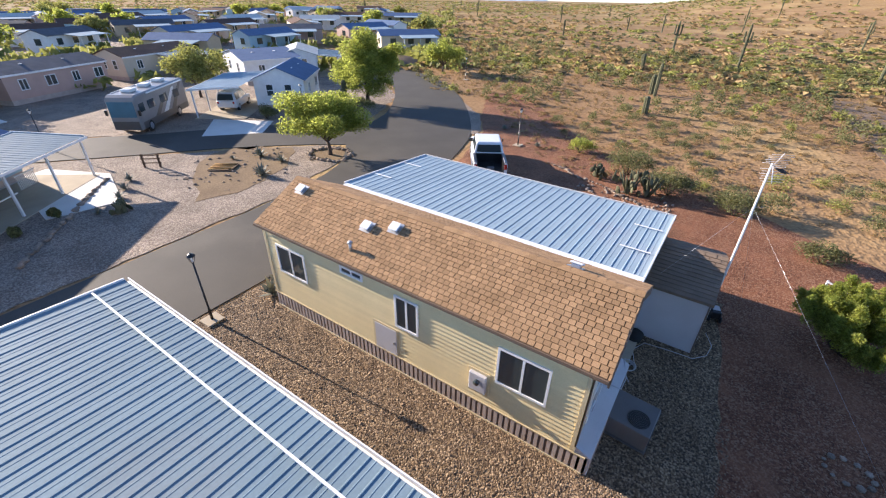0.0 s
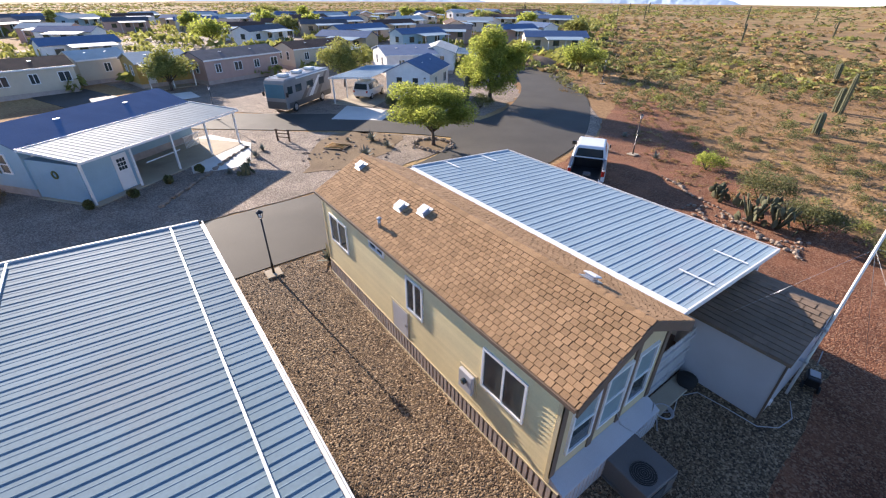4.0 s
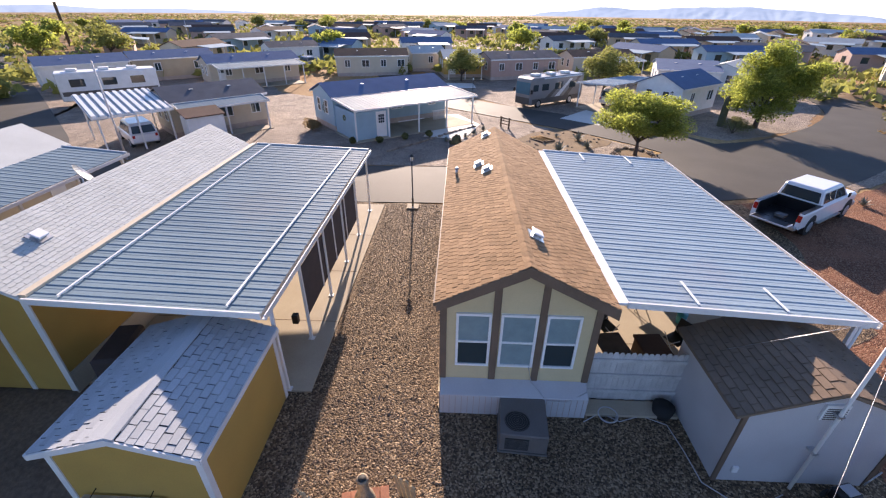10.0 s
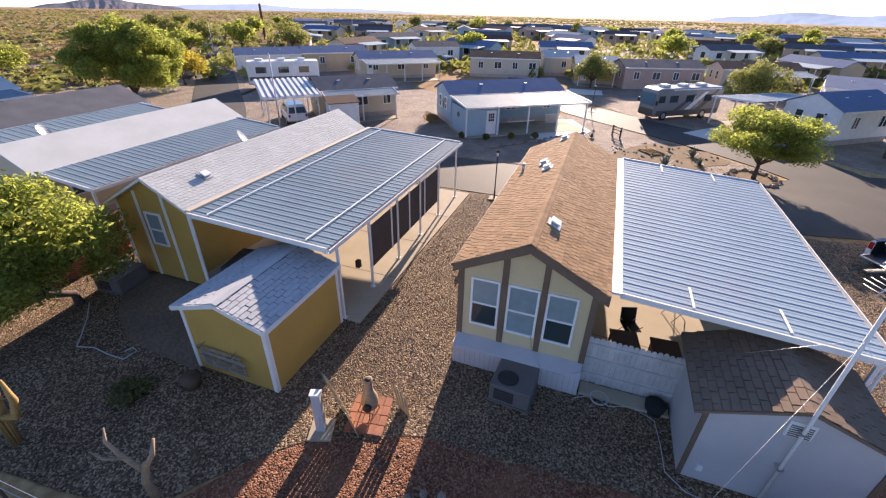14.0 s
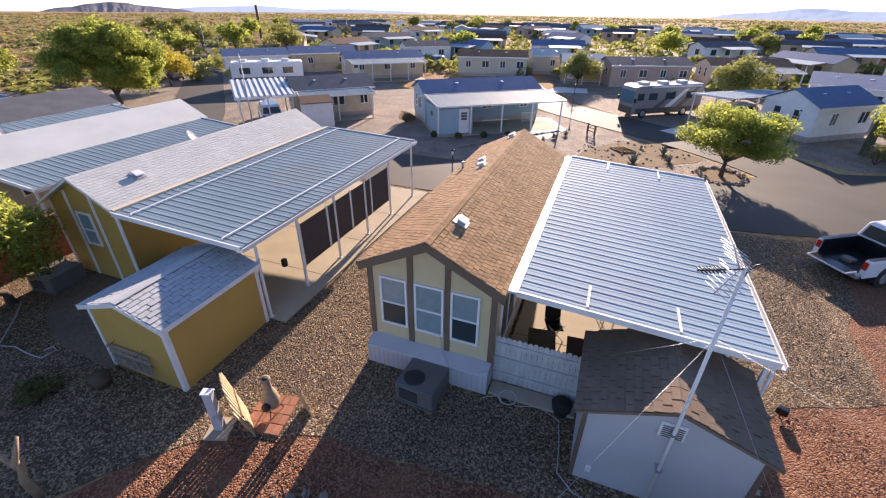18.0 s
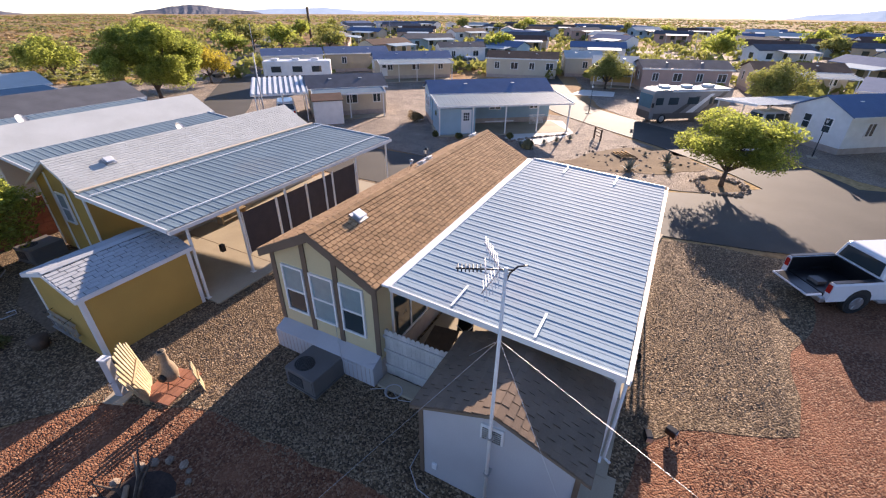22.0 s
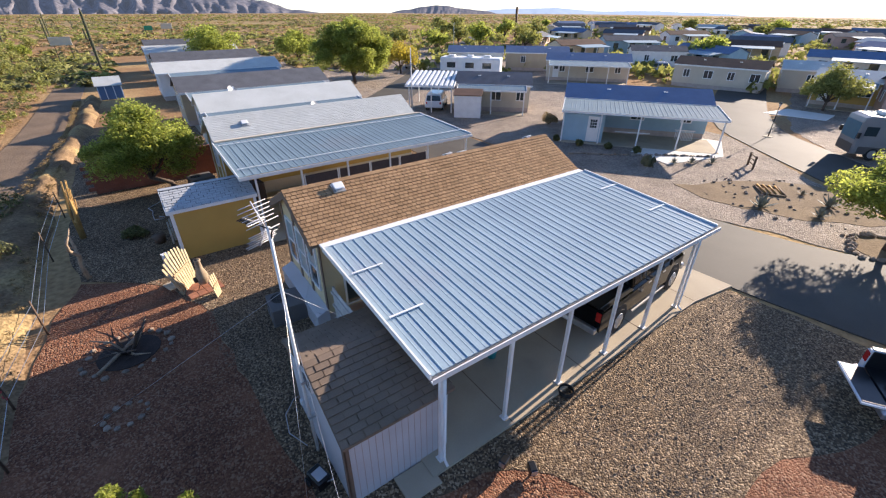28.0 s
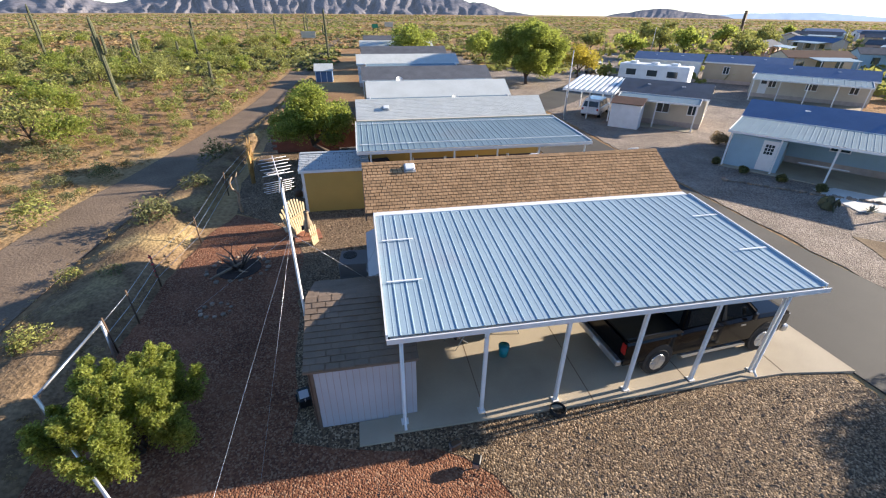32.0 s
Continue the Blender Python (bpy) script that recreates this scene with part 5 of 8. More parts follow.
ant = thing("antenna_mast", (1.78, 7.75, 0), 0, "white mast with tv antenna on top", "antenna")
tubepart("mast", [(0, 0, 0), (0.02, 0, 2.9), (0.0, 0.0, 6.05)], [0.038, 0.036, 0.03], "white", ant, "white steel mast", n=10)
for z in (1.2, 2.3):
    boxpart("mast_clamp", (-0.14, -0.06, z, 0.06, 0.06, z + 0.05), "galv", ant)
head = pose(0, 0, 6.02, 0, 0, 25)


def headpart(name, pts, r, material, parent, label="", n=6):
    return tubepart(name, [tuple(head @ Vector(p)) for p in pts], r, material, parent, label, n)


boom = headpart("boom", [(0, 0.12, 0.0), (0, -0.72, 0.0)], 0.014, "black", ant)
for k in range(7):
    headpart("antenna_rod", [(-0.1, -0.36 - k * 0.055, 0.012), (0.1, -0.36 - k * 0.055, 0.012)], 0.011, "black", boom, n=5)
M["antenna_alloy"] = mat("pale_antenna_alloy", (0.66, 0.63, 0.64), (0.58, 0.56, 0.57), 0.4, 0.1, scale=4, grain=40, grain_amt=0.05, bump=0)
for sg_ in (-1, 1):
    for k in range(6):
        u = (k + 0.5) / 6
        zz, yy, hw = sg_ * (0.05 + 0.36 * u), -0.10 - 0.22 * u, 0.33 - 0.05 * (k % 2)
        headpart("reflector_rod", [(-hw, yy, zz), (hw, yy, zz)], 0.0065, "antenna_alloy", boom, n=6)
    headpart("reflector_spine", [(0, -0.08, 0.0), (0, -0.2, sg_ * 0.2), (0, -0.33, sg_ * 0.43)], 0.012, "antenna_alloy", boom)
headpart("folded_dipole", [(-0.17, -0.3, 0.03), (0.17, -0.3, 0.03), (0.19, -0.3, 0.055), (0.17, -0.3, 0.08), (-0.17, -0.3, 0.08), (-0.19, -0.3, 0.055), (-0.17, -0.3, 0.03)], 0.008, "antenna_alloy", boom)
headpart("boom_brace", [(0, 0.0, -0.25), (0, 0.06, -0.05), (0, 0.16, 0.06), (0.02, 0.3, 0.1)], 0.014, "black", ant, "black bent brace")
for k, q in enumerate(((6.2, 3.8, 0.0), (2.85, 10.55, 0.0), (-0.1, 6.4, 2.13), (3.9, 21.5, 0.0))):
    gw = thing("guy_wire", (0, 0, 0), 0, "thin steel guy wire from the antenna mast", "guy wire", "guy wires")
    tubepart("wire", [(1.78, 7.75, 4.7), q], 0.0035, "galv", gw, n=4)

# ---- air conditioner on the ground ----
def hvac(x, y, rz, label):
    ob = thing("air_conditioner", (x, y, 0), rz, label, "air conditioner", "ground air conditioners")
    boxpart("pad", (-0.67, -0.57, 0, 0.67, 0.57, 0.08), "hvac", ob)
    boxpart("cabinet", (-0.65, -0.55, 0.08, 0.65, 0.55, 0.86), "hvac", ob, "beige steel cabinet", 0.02)
    bm_ = bmesh.new()
    tube(bm_, [(0.25, -0.15, 0.855), (0.25, -0.15, 0.885)], 0.29, 24)
    fan = part("fan_ring", bm_, "dark", ob, "dark round fan opening")
    for k in range(6):
        tubepart("guard_ring", [(0.25 + 0.05 * (k + 0.6) * math.cos(a * 0.3927), -0.15 + 0.05 * (k + 0.6) * math.sin(a * 0.3927), 0.893) for a in range(17)], 0.004, "hvac", fan, n=4)
    boxpart("coil_grille", (0.62, -0.42, 0.2, 0.662, 0.12, 0.7), "dark", ob, "dark coil grille")
    for k in range(9):
        boxpart("grille_bar", (0.664, -0.42, 0.24 + k * 0.05, 0.67, 0.12, 0.246 + k * 0.05), "hvac", ob)
    ob.scale = (0.95, 1.0, 0.74)
    boxpart("access_panel", (0.648, 0.16, 0.15, 0.668, 0.5, 0.8), "hvac", ob)
    return ob


hvac(0.62, 2.1, -4, "beige packaged air conditioner on the gravel by the gable")
hvac(0.95, -12.7, 8, "grey packaged air conditioner beside the ochre home")

# ---- hearth corner: chiminea on pavers, boards, post ----
chim = thing("chiminea", (2.75, -1.25, 0), 0, "clay chiminea standing on terracotta pavers", "chiminea")
bm_ = bmesh.new()
tube(bm_, [(0, 0, 0.22), (0, 0, 0.3), (0, 0, 0.5), (0, 0, 0.68), (0, 0, 0.85), (0, 0, 1.15), (0, 0, 1.2), (0, 0, 1.24)], [0.12, 0.20, 0.225, 0.19, 0.12, 0.095, 0.12, 0.11], 16)
cb = part("pot", bm_, "driftwood", chim, "weathered clay body", smooth=True)
tubepart("flue_mouth", [(0, 0, 1.235), (0, 0, 1.246)], 0.085, "dark", cb, n=14)
tubepart("fire_mouth", [(0.2, 0.05, 0.47), (0.285, 0.07, 0.47)], 0.11, "dark", cb, n=14)
for k in range(3):
    a = 2.1 * k + 0.4
    tubepart("stand_leg", [(0.13 * math.cos(a), 0.13 * math.sin(a), 0.3), (0.26 * math.cos(a), 0.26 * math.sin(a), 0.05)], 0.014, "black", chim)
pav = thing("hearth_pavers", (2.85, -1.25, 0), 12, "terracotta pavers laid under the chiminea", "pavers")
b0 = bmesh.new()
box(b0, 0, 0, 0, 0.29, 0.19, 0.055)
pm = finish(b0, "paver", 0.008)
for i in range(4):
    for j in range(5):
        ob = part("paver", pm, "terracotta", pav)
        ob.matrix_basis = pose(-0.62 + i * 0.3 + rng.uniform(-.01, .01), -0.5 + j * 0.2 + rng.uniform(-.01, .01), 0.005, 0, 0, rng.uniform(-3, 3))


M["plank_pale"] = mat("pale_cedar", (0.47, 0.375, 0.225), (0.37, 0.29, 0.17), 0.85, scale=6, grain=40, grain_amt=0.2, bump=0.4, vary=0.15)


def board_screen(x, y, rz, n, h, label, tilt=8):
    ob = thing("board_screen", (x, y, 0), rz, label, "wooden screen", "garden board screens")
    for k in range(n):
        hh = h * (0.8 + 0.2 * math.sin(math.pi * (k + 0.5) / n)) + rng.uniform(-0.05, 0.05)
        bm_ = bmesh.new()
        prism(bm_, [(k * 0.105 - n * 0.0525, 0, 0), (k * 0.105 + 0.095 - n * 0.0525, 0, 0), (k * 0.105 + 0.095 - n * 0.0525, 0, hh - 0.04), (k * 0.105 + 0.05 - n * 0.0525, 0, hh), (k * 0.105 - n * 0.0525, 0, hh - 0.05)], (0, 0.025, 0))
        pl = part("plank", bm_, "plank_pale", ob)
        pl.rotation_euler = (radians(tilt), radians((k - n / 2) * 2.6), 0)
    boxpart("batten", (-n * 0.05, 0.03, h * 0.45, n * 0.05, 0.06, h * 0.45 + 0.08), "wood", ob).rotation_euler = (radians(tilt), 0, 0)


board_screen(3.2, -1.6, 55, 10, 1.7, "fan-shaped screen of pale weathered boards behind the chiminea", 13)
board_screen(2.42, -0.45, 62, 4, 0.95, "short screen of weathered boards")
pst = thing("utility_pedestal", (3.65, -2.15, 0), 20, "white square pedestal post with a hose rack", "pedestal")
boxpart("pedestal_body", (-0.09, -0.11, 0, 0.09, 0.11, 1.3), "shed_white", pst, "", 0.01)
boxpart("cap", (-0.1, -0.13, 1.3, 0.1, 0.13, 1.34), "vinyl", pst)
boxpart("base_plate", (-0.3, -0.28, 0.0, 0.34, 0.3, 0.05), "concrete", pst)
tubepart("hose_hook", [(0.11, 0.05, 0.6), (0.22, 0.05, 0.62), (0.25, 0.05, 0.45)], 0.012, "galv", pst)


# ---- vehicles (local x forward) ----
def loft(bm_, secs):
    """Skin through cross-sections of equal point count."""
    rings = [[bm_.verts.new(p) for p in s] for s in secs]
    n = len(rings[0])
    for a, c in zip(rings, rings[1:]):
        for k in range(n):
            bm_.faces.new((a[k], a[(k + 1) % n], c[(k + 1) % n], c[k]))
    bm_.faces.new(rings[0][::-1])
    bm_.faces.new(rings[-1])


def wheels(ob, xs, half, r=0.39, rim="galv"):
    for x in xs:
        for s in (-1, 1):
            bm_ = bmesh.new()
            tube(bm_, [(x, s * (half - 0.24), r), (x, s * (half - 0.2), r), (x, s * (half - 0.03), r), (x, s * half, r)], [r * 0.9, r, r, r * 0.92], 22)
            w = part("wheel", bm_, "rubber", ob, smooth=False)
            bm_ = bmesh.new()
            tube(bm_, [(x, s * (half - 0.03), r), (x, s * (half + 0.012), r)], [r * 0.66, r * 0.6], 18)
            rm = part("rim", bm_, rim, w)
            for k in range(6):
                a = k * math.pi / 3
                bm_ = bmesh.new()
                tube(bm_, [(x + r * 0.16 * math.cos(a), s * (half + 0.012), r + r * 0.16 * math.sin(a)), (x + r * 0.56 * math.cos(a + .1), s * (half + 0.014), r + r * 0.56 * math.sin(a + .1))], 0.022, 4)
                part("spoke", bm_, rim, w)


def pickup(at, rz, paint, label, tail_open=False, L=5.8, bed_mat="black", glass="glass", tonneau=False):
    ob = thing("pickup_truck", at, rz, label, "pickup truck", "pickup trucks")
    h = 0.98
    xr, xf = -L / 2, L / 2
    def ring(x, w, z0, z1, r=0.08):
        return [(x, -w, z0 + r), (x, -w, z1 - r), (x, -w + r, z1), (x, w - r, z1), (x, w, z1 - r), (x, w, z0 + r), (x, w - r, z0), (x, -w + r, z0)]
    # front end and cab lower body
    xc = xr + 1.75
    bm_ = bmesh.new()
    loft(bm_, [ring(xc, h, 0.42, 1.18), ring(xc + 0.4, h, 0.40, 1.2), ring(xf - 1.35, h, 0.40, 1.2), ring(xf - 0.35, h - 0.03, 0.42, 1.14), ring(xf, h - 0.1, 0.5, 1.02)])
    body = part("cab_body", bm_, paint, ob, smooth=False, bevel=0.01)
    # cab greenhouse
    bm_ = bmesh.new()
    x0, x1, x2, x3 = xc + 0.02, xc + 0.14, xf - 2.1, xf - 1.3
    loft(bm_, [[(x0, -0.9, 1.18), (x3, -0.9, 1.18), (x3, 0.9, 1.18), (x0, 0.9, 1.18)], [(x1 - 0.02, -0.78, 1.72), (x2 + 0.12, -0.78, 1.72), (x2 + 0.12, 0.78, 1.72), (x1 - 0.02, 0.78, 1.72)], [(x1 + 0.08, -0.7, 1.8), (x2, -0.7, 1.8), (x2, 0.7, 1.8), (x1 + 0.08, 0.7, 1.8)]])
    part("cab_roof", bm_, paint, ob, bevel=0.03)
    def quad(nm, pts, mt, push):
        bm2 = bmesh.new()
        prism(bm2, pts, push)
        part(nm, bm2, mt, ob)
    quad("windscreen", [(x3 - 0.03, -0.8, 1.23), (x3 - 0.03, 0.8, 1.23), (x2 + 0.18, 0.7, 1.68), (x2 + 0.18, -0.7, 1.68)], glass, (0.03, 0, 0.02))
    quad("rear_window", [(x0 + 0.01, -0.76, 1.24), (x0 + 0.01, 0.76, 1.24), (x1 - 0.02, 0.68, 1.66), (x1 - 0.02, -0.68, 1.66)], glass, (-0.02, 0, 0.004))
    mid = (x0 + x3) / 2 - 0.1
    for s in (-1, 1):
        for a, c in ((x0 + 0.16, mid - 0.05), (mid + 0.05, x3 - 0.3)):
            quad("side_window", [(a, s * 0.885, 1.24), (c, s * 0.885, 1.24), (min(c, x2 + 0.05), s * 0.80, 1.66), (a + 0.03, s * 0.80, 1.66)], glass, (0, s * 0.012, 0))
        bm2 = bmesh.new()
        box(bm2, x3 - 0.5, s * (h + 0.02) - 0.1, 1.2, x3 - 0.36, s * (h + 0.14) - 0.02 * s + 0.08, 1.42)
        part("mirror", bm2, "black", ob, bevel=0.03)
        for xx in (mid - 0.25, mid + 0.75):
            boxpart("door_handle", (xx, s * h - 0.012, 1.0, xx + 0.18, s * h + 0.02, 1.04), "galv", ob)
    # bed: floor, sides, front wall, tailgate
    boxpart("bed_floor", (xr + 0.06, -0.8, 0.62, xc, 0.8, 0.68), bed_mat, ob, "dark bed liner")
    for s in (-1, 1):
        bm_ = bmesh.new()
        loft(bm_, [[(x, s * 0.80, 0.62), (x, s * h, 0.5), (x, s * (h + 0.005), 1.1), (x, s * (h - 0.05), 1.18), (x, s * 0.84, 1.18), (x, s * 0.80, 1.14)] for x in (xr, xr + 0.5, xc)])
        part("bed_side", bm_, paint, ob)
        boxpart("bed_liner", (xr + 0.04, s * 0.785 - 0.014, 0.66, xc - 0.05, s * 0.785 + 0.014, 1.17), bed_mat, ob, "dark bed liner")
        boxpart("bed_rail", (xr + 0.05, s * 0.9 - 0.07, 1.18, xc, s * 0.9 + 0.07, 1.2), "black", ob)
        boxpart("tail_light", (xr - 0.025, s * 0.88 - 0.08, 0.82, xr + 0.02, s * 0.88 + 0.08, 1.1), "tail", ob, "red tail light", 0.01)
        boxpart("headlight", (xf - 0.12, s * 0.7 - 0.18, 0.8, xf + 0.01, s * 0.7 + 0.16, 0.98), "vinyl", ob, "clear headlight", 0.02)
        for wx in (xr + 1.15, xf - 0.95):
            bm_ = bmesh.new()
            tube(bm_, [(wx, s * (h - 0.2), 0.46), (wx, s * (h + 0.008), 0.46)], 0.47, 22)
            part("wheel_arch", bm_, "dark", ob)
    boxpart("bed_front", (xc - 0.05, -0.8, 0.66, xc + 0.01, 0.8, 1.18), bed_mat, ob)
    if tonneau:
        boxpart("bed_cover", (xr + 0.03, -0.86, 1.185, xc, 0.86, 1.215), "black", ob, "black bed cover", 0.01)
    if tail_open:
        tg = boxpart("tailgate", (xr - 0.56, -0.76, 0.62, xr + 0.0, 0.76, 0.68), paint, ob, "lowered tailgate", 0.01)
        boxpart("tailgate_liner", (xr - 0.52, -0.7, 0.68, xr - 0.02, 0.7, 0.692), "black", tg)
        boxpart("parcel", (xr + 0.25, -0.25, 0.69, xr + 0.6, 0.15, 0.8), "hvac", ob)
    else:
        tg = boxpart("tailgate", (xr - 0.03, -0.79, 0.62, xr + 0.05, 0.79, 1.16), paint, ob, "closed tailgate", 0.015)
        boxpart("plate_bar", (xr - 0.17, -0.16, 0.5, xr - 0.155, 0.16, 0.6), "vinyl", ob)
    boxpart("rear_bumper", (xr - 0.16, -0.92, 0.44, xr + 0.02, 0.92, 0.62), "galv", ob, "steel rear bumper", 0.03)
    boxpart("front_bumper", (xf - 0.1, -0.94, 0.4, xf + 0.1, 0.94, 0.62), "galv", ob, "steel front bumper", 0.04)
    boxpart("grille", (xf - 0.08, -0.5, 0.66, xf + 0.012, 0.5, 0.98), "black", ob)
    boxpart("chassis", (xr + 0.2, -0.7, 0.3, xf - 0.2, 0.7, 0.45), "dark", ob)
    for s in (-1, 1):
        boxpart("running_board", (xc + 0.2, s * 0.94 - 0.09, 0.36, xf - 1.6, s * 0.94 + 0.09, 0.41), "galv", ob)
    wheels(ob, (xr + 1.15, xf - 0.95), 1.0, 0.39)
    return ob


M["dark_glass"] = glass_mat("tinted_glass", (0.01, 0.012, 0.014), 0.04)
M["tail"] = mat("red_lens", (0.45, 0.02, 0.015), (0.35, 0.015, 0.012), 0.2, grain=20, bump=0)
M["car_white"] = mat("white_car_paint", (0.72, 0.73, 0.75), (0.69, 0.70, 0.72), 0.18, scale=1, grain=8, grain_amt=0.02, bump=0, spec=0.7)
M["car_black"] = mat("black_car_paint", (0.004, 0.004, 0.005), (0.003, 0.003, 0.004), 0.1, scale=1, grain=8, grain_amt=0.05, bump=0, spec=0.18)
M["car_grey"] = mat("silver_car_paint", (0.36, 0.37, 0.39), (0.33, 0.34, 0.36), 0.22, 0.4, scale=1, grain=8, grain_amt=0.03, bump=0)
M["rv_beige"] = mat("rv_gelcoat", (0.25, 0.24, 0.23), (0.215, 0.205, 0.20), 0.35, scale=1, grain=8, grain_amt=0.03, bump=0)
M["rv_dark"] = mat("rv_dark_stripe", (0.10, 0.09, 0.085), (0.085, 0.078, 0.072), 0.28, scale=1, grain=8, grain_amt=0.03, bump=0)
M["rv_blue"] = mat("rv_teal_cover", (0.045, 0.15, 0.21), (0.038, 0.13, 0.18), 0.4, scale=2, grain=20, grain_amt=0.06)
white_truck = pickup((-12.35, 17.45, 0.0), 123, "car_white", "white pickup truck with lowered tailgate on red gravel", True)
white_truck.scale = (1.03, 1.03, 1.08)
black_truck = pickup((-9.45, 8.1, 0.07), 185, "car_black", "black crew-cab pickup truck parked under the carport", L=5.8, glass="dark_glass", tonneau=True)
black_truck.scale = (1.02, 1.05, 1.18)


def wagon(at, rz, paint, label, L=4.6, H=1.7):
    ob = thing("car", at, rz, label, "car", "parked cars")
    bm_ = bmesh.new()
    def ring(x, w, z0, z1, r=0.08):
        return [(x, -w, z0 + r), (x, -w, z1 - r), (x, -w + r, z1), (x, w - r, z1), (x, w, z1 - r), (x, w, z0 + r), (x, w - r, z0), (x, -w + r, z0)]
    loft(bm_, [ring(-L / 2, 0.8, 0.45, 0.95), ring(-L / 2 + 0.2, 0.89, 0.32, 1.0), ring(0.6, 0.9, 0.3, 1.0), ring(L / 2 - 0.4, 0.87, 0.32, 0.9), ring(L / 2, 0.75, 0.42, 0.74)])
    part("body", bm_, paint, ob, bevel=0.01)
    bm_ = bmesh.new()
    loft(bm_, [[(-L / 2 + 0.06, -0.85, 0.98), (1.15, -0.85, 0.98), (1.15, 0.85, 0.98), (-L / 2 + 0.06, 0.85, 0.98)], [(-L / 2 + 0.3, -0.72, H - 0.12), (0.45, -0.72, H - 0.12), (0.45, 0.72, H - 0.12), (-L / 2 + 0.3, 0.72, H - 0.12)], [(-L / 2 + 0.4, -0.64, H), (0.3, -0.64, H), (0.3, 0.64, H), (-L / 2 + 0.4, 0.64, H)]])
    part("cabin", bm_, paint, ob, bevel=0.02)
    for s in (-1, 1):
        for a, c in ((-L / 2 + 0.42, -0.95), (-0.85, 0.0), (0.08, 0.75)):
            bm_ = bmesh.new()
            prism(bm_, [(a, s * 0.845, 1.03), (c, s * 0.845, 1.03), (min(c, 0.42), s * 0.745, H - 0.17), (a + 0.05, s * 0.745, H - 0.17)], (0, s * 0.012, 0))
            part("side_window", bm_, "glass", ob)
        boxpart("tail_light", (-L / 2 - 0.01, s * 0.7 - 0.08, 0.75, -L / 2 + 0.05, s * 0.7 + 0.08, 0.95), "tail", ob)
    bm_ = bmesh.new()
    prism(bm_, [(1.14, -0.75, 1.02), (1.14, 0.75, 1.02), (0.52, 0.66, H - 0.16), (0.52, -0.66, H - 0.16)], (0.02, 0, 0.02))
    part("windscreen", bm_, "glass", ob)
    bm_ = bmesh.new()
    prism(bm_, [(-L / 2 + 0.06, -0.72, 1.05), (-L / 2 + 0.06, 0.72, 1.05), (-L / 2 + 0.25, 0.64, H - 0.18), (-L / 2 + 0.25, -0.64, H - 0.18)], (-0.02, 0, 0.01))
    part("rear_window", bm_, "glass", ob)
    wheels(ob, (-L / 2 + 0.85, L / 2 - 0.85), 0.9, 0.33)
    return ob


wagon((-23.2, -23.4, 0), 227, "car_white", "white estate car under the striped carport")
wagon((-40.3, 17.2, 0), 128, "car_white", "white car parked under the white home's carport", 4.4, 1.75)
wagon((-66.5, -24.0, 0), 40, "car_grey", "silver car parked by a far home", 5.2, 1.75)
wagon((-38.5, -52.5, 0), 220, "car_grey", "silver car beside the far road", 4.8, 1.7)

rv = thing("motorhome", (-40.6, 9.9, 0), -52, "large class A motorhome with swirled paint and covered windscreen", "motorhome")
bm_ = bmesh.new()
RL = 10.0
def rring(x, w, z0, z1, r=0.12):
    return [(x, -w, z0 + r), (x, -w, z1 - r), (x, -w + r, z1), (x, w - r, z1), (x, w, z1 - r), (x, w, z0 + r), (x, w - r, z0), (x, -w + r, z0)]
loft(bm_, [rring(-RL / 2, 1.24, 0.5, 3.3), rring(-RL / 2 + 0.1, 1.27, 0.45, 3.35), rring(RL / 2 - 0.5, 1.27, 0.42, 3.35), rring(RL / 2 - 0.1, 1.24, 0.42, 3.2), rring(RL / 2, 1.15, 0.5, 2.9)])
part("body", bm_, "rv_beige", rv)
boxpart("windscreen_cover", (RL / 2 - 0.02, -1.1, 1.55, RL / 2 + 0.04, 1.1, 2.85), "rv_blue", rv, "blue windscreen cover")
boxpart("lower_front", (RL / 2 - 0.03, -1.12, 0.5, RL / 2 + 0.03, 1.12, 1.2), "rv_dark", rv)
for s in (-1, 1):
    boxpart("side_stripe", (-RL / 2 + 0.2, s * 1.272 - 0.006, 0.5, RL / 2 - 0.4, s * 1.272 + 0.006, 1.05), "rv_dark", rv)
    for k in range(3):
        bm_ = bmesh.new()
        x0 = -RL / 2 + 0.6 + k * 1.7
        prism(bm_, [(x0, s * 1.275, 3.1 - k * 0.2), (x0 + 0.55, s * 1.275, 3.1 - k * 0.2), (x0 + 3.2, s * 1.275, 1.06), (x0 + 2.3, s * 1.275, 1.06)], (0, s * 0.01, 0))
        part("swoosh", bm_, "rv_dark" if k != 1 else "white", rv, "swirled paint band")
    for x0, w in ((-3.4, 1.2), (-0.8, 1.4), (1.8, 1.2), (3.7, 0.9)):
        boxpart("side_window", (x0, s * 1.285 - 0.01, 1.9, x0 + w, s * 1.285 + 0.012, 2.6), "glass", rv)
    bm_ = bmesh.new()
    tube(bm_, [(-RL / 2 + 0.6, s * 1.33, 3.2), (RL / 2 - 2.2, s * 1.33, 3.2)], 0.07, 8)
    part("awning_roll", bm_, "white", rv)
    boxpart("mirror", (RL / 2 - 0.1, s * 1.42 - 0.1, 1.7, RL / 2 + 0.12, s * 1.42 + 0.1, 2.15), "black", rv, "", 0.03)
for x0 in (-3.2, -0.4, 2.4):
    boxpart("roof_unit", (x0, -0.5, 3.35, x0 + 1.1, 0.4, 3.62), "white", rv, "white roof air unit", 0.06)
boxpart("roof_rail", (-RL / 2 + 0.3, -1.1, 3.35, RL / 2 - 1, -1.06, 3.42), "white", rv)
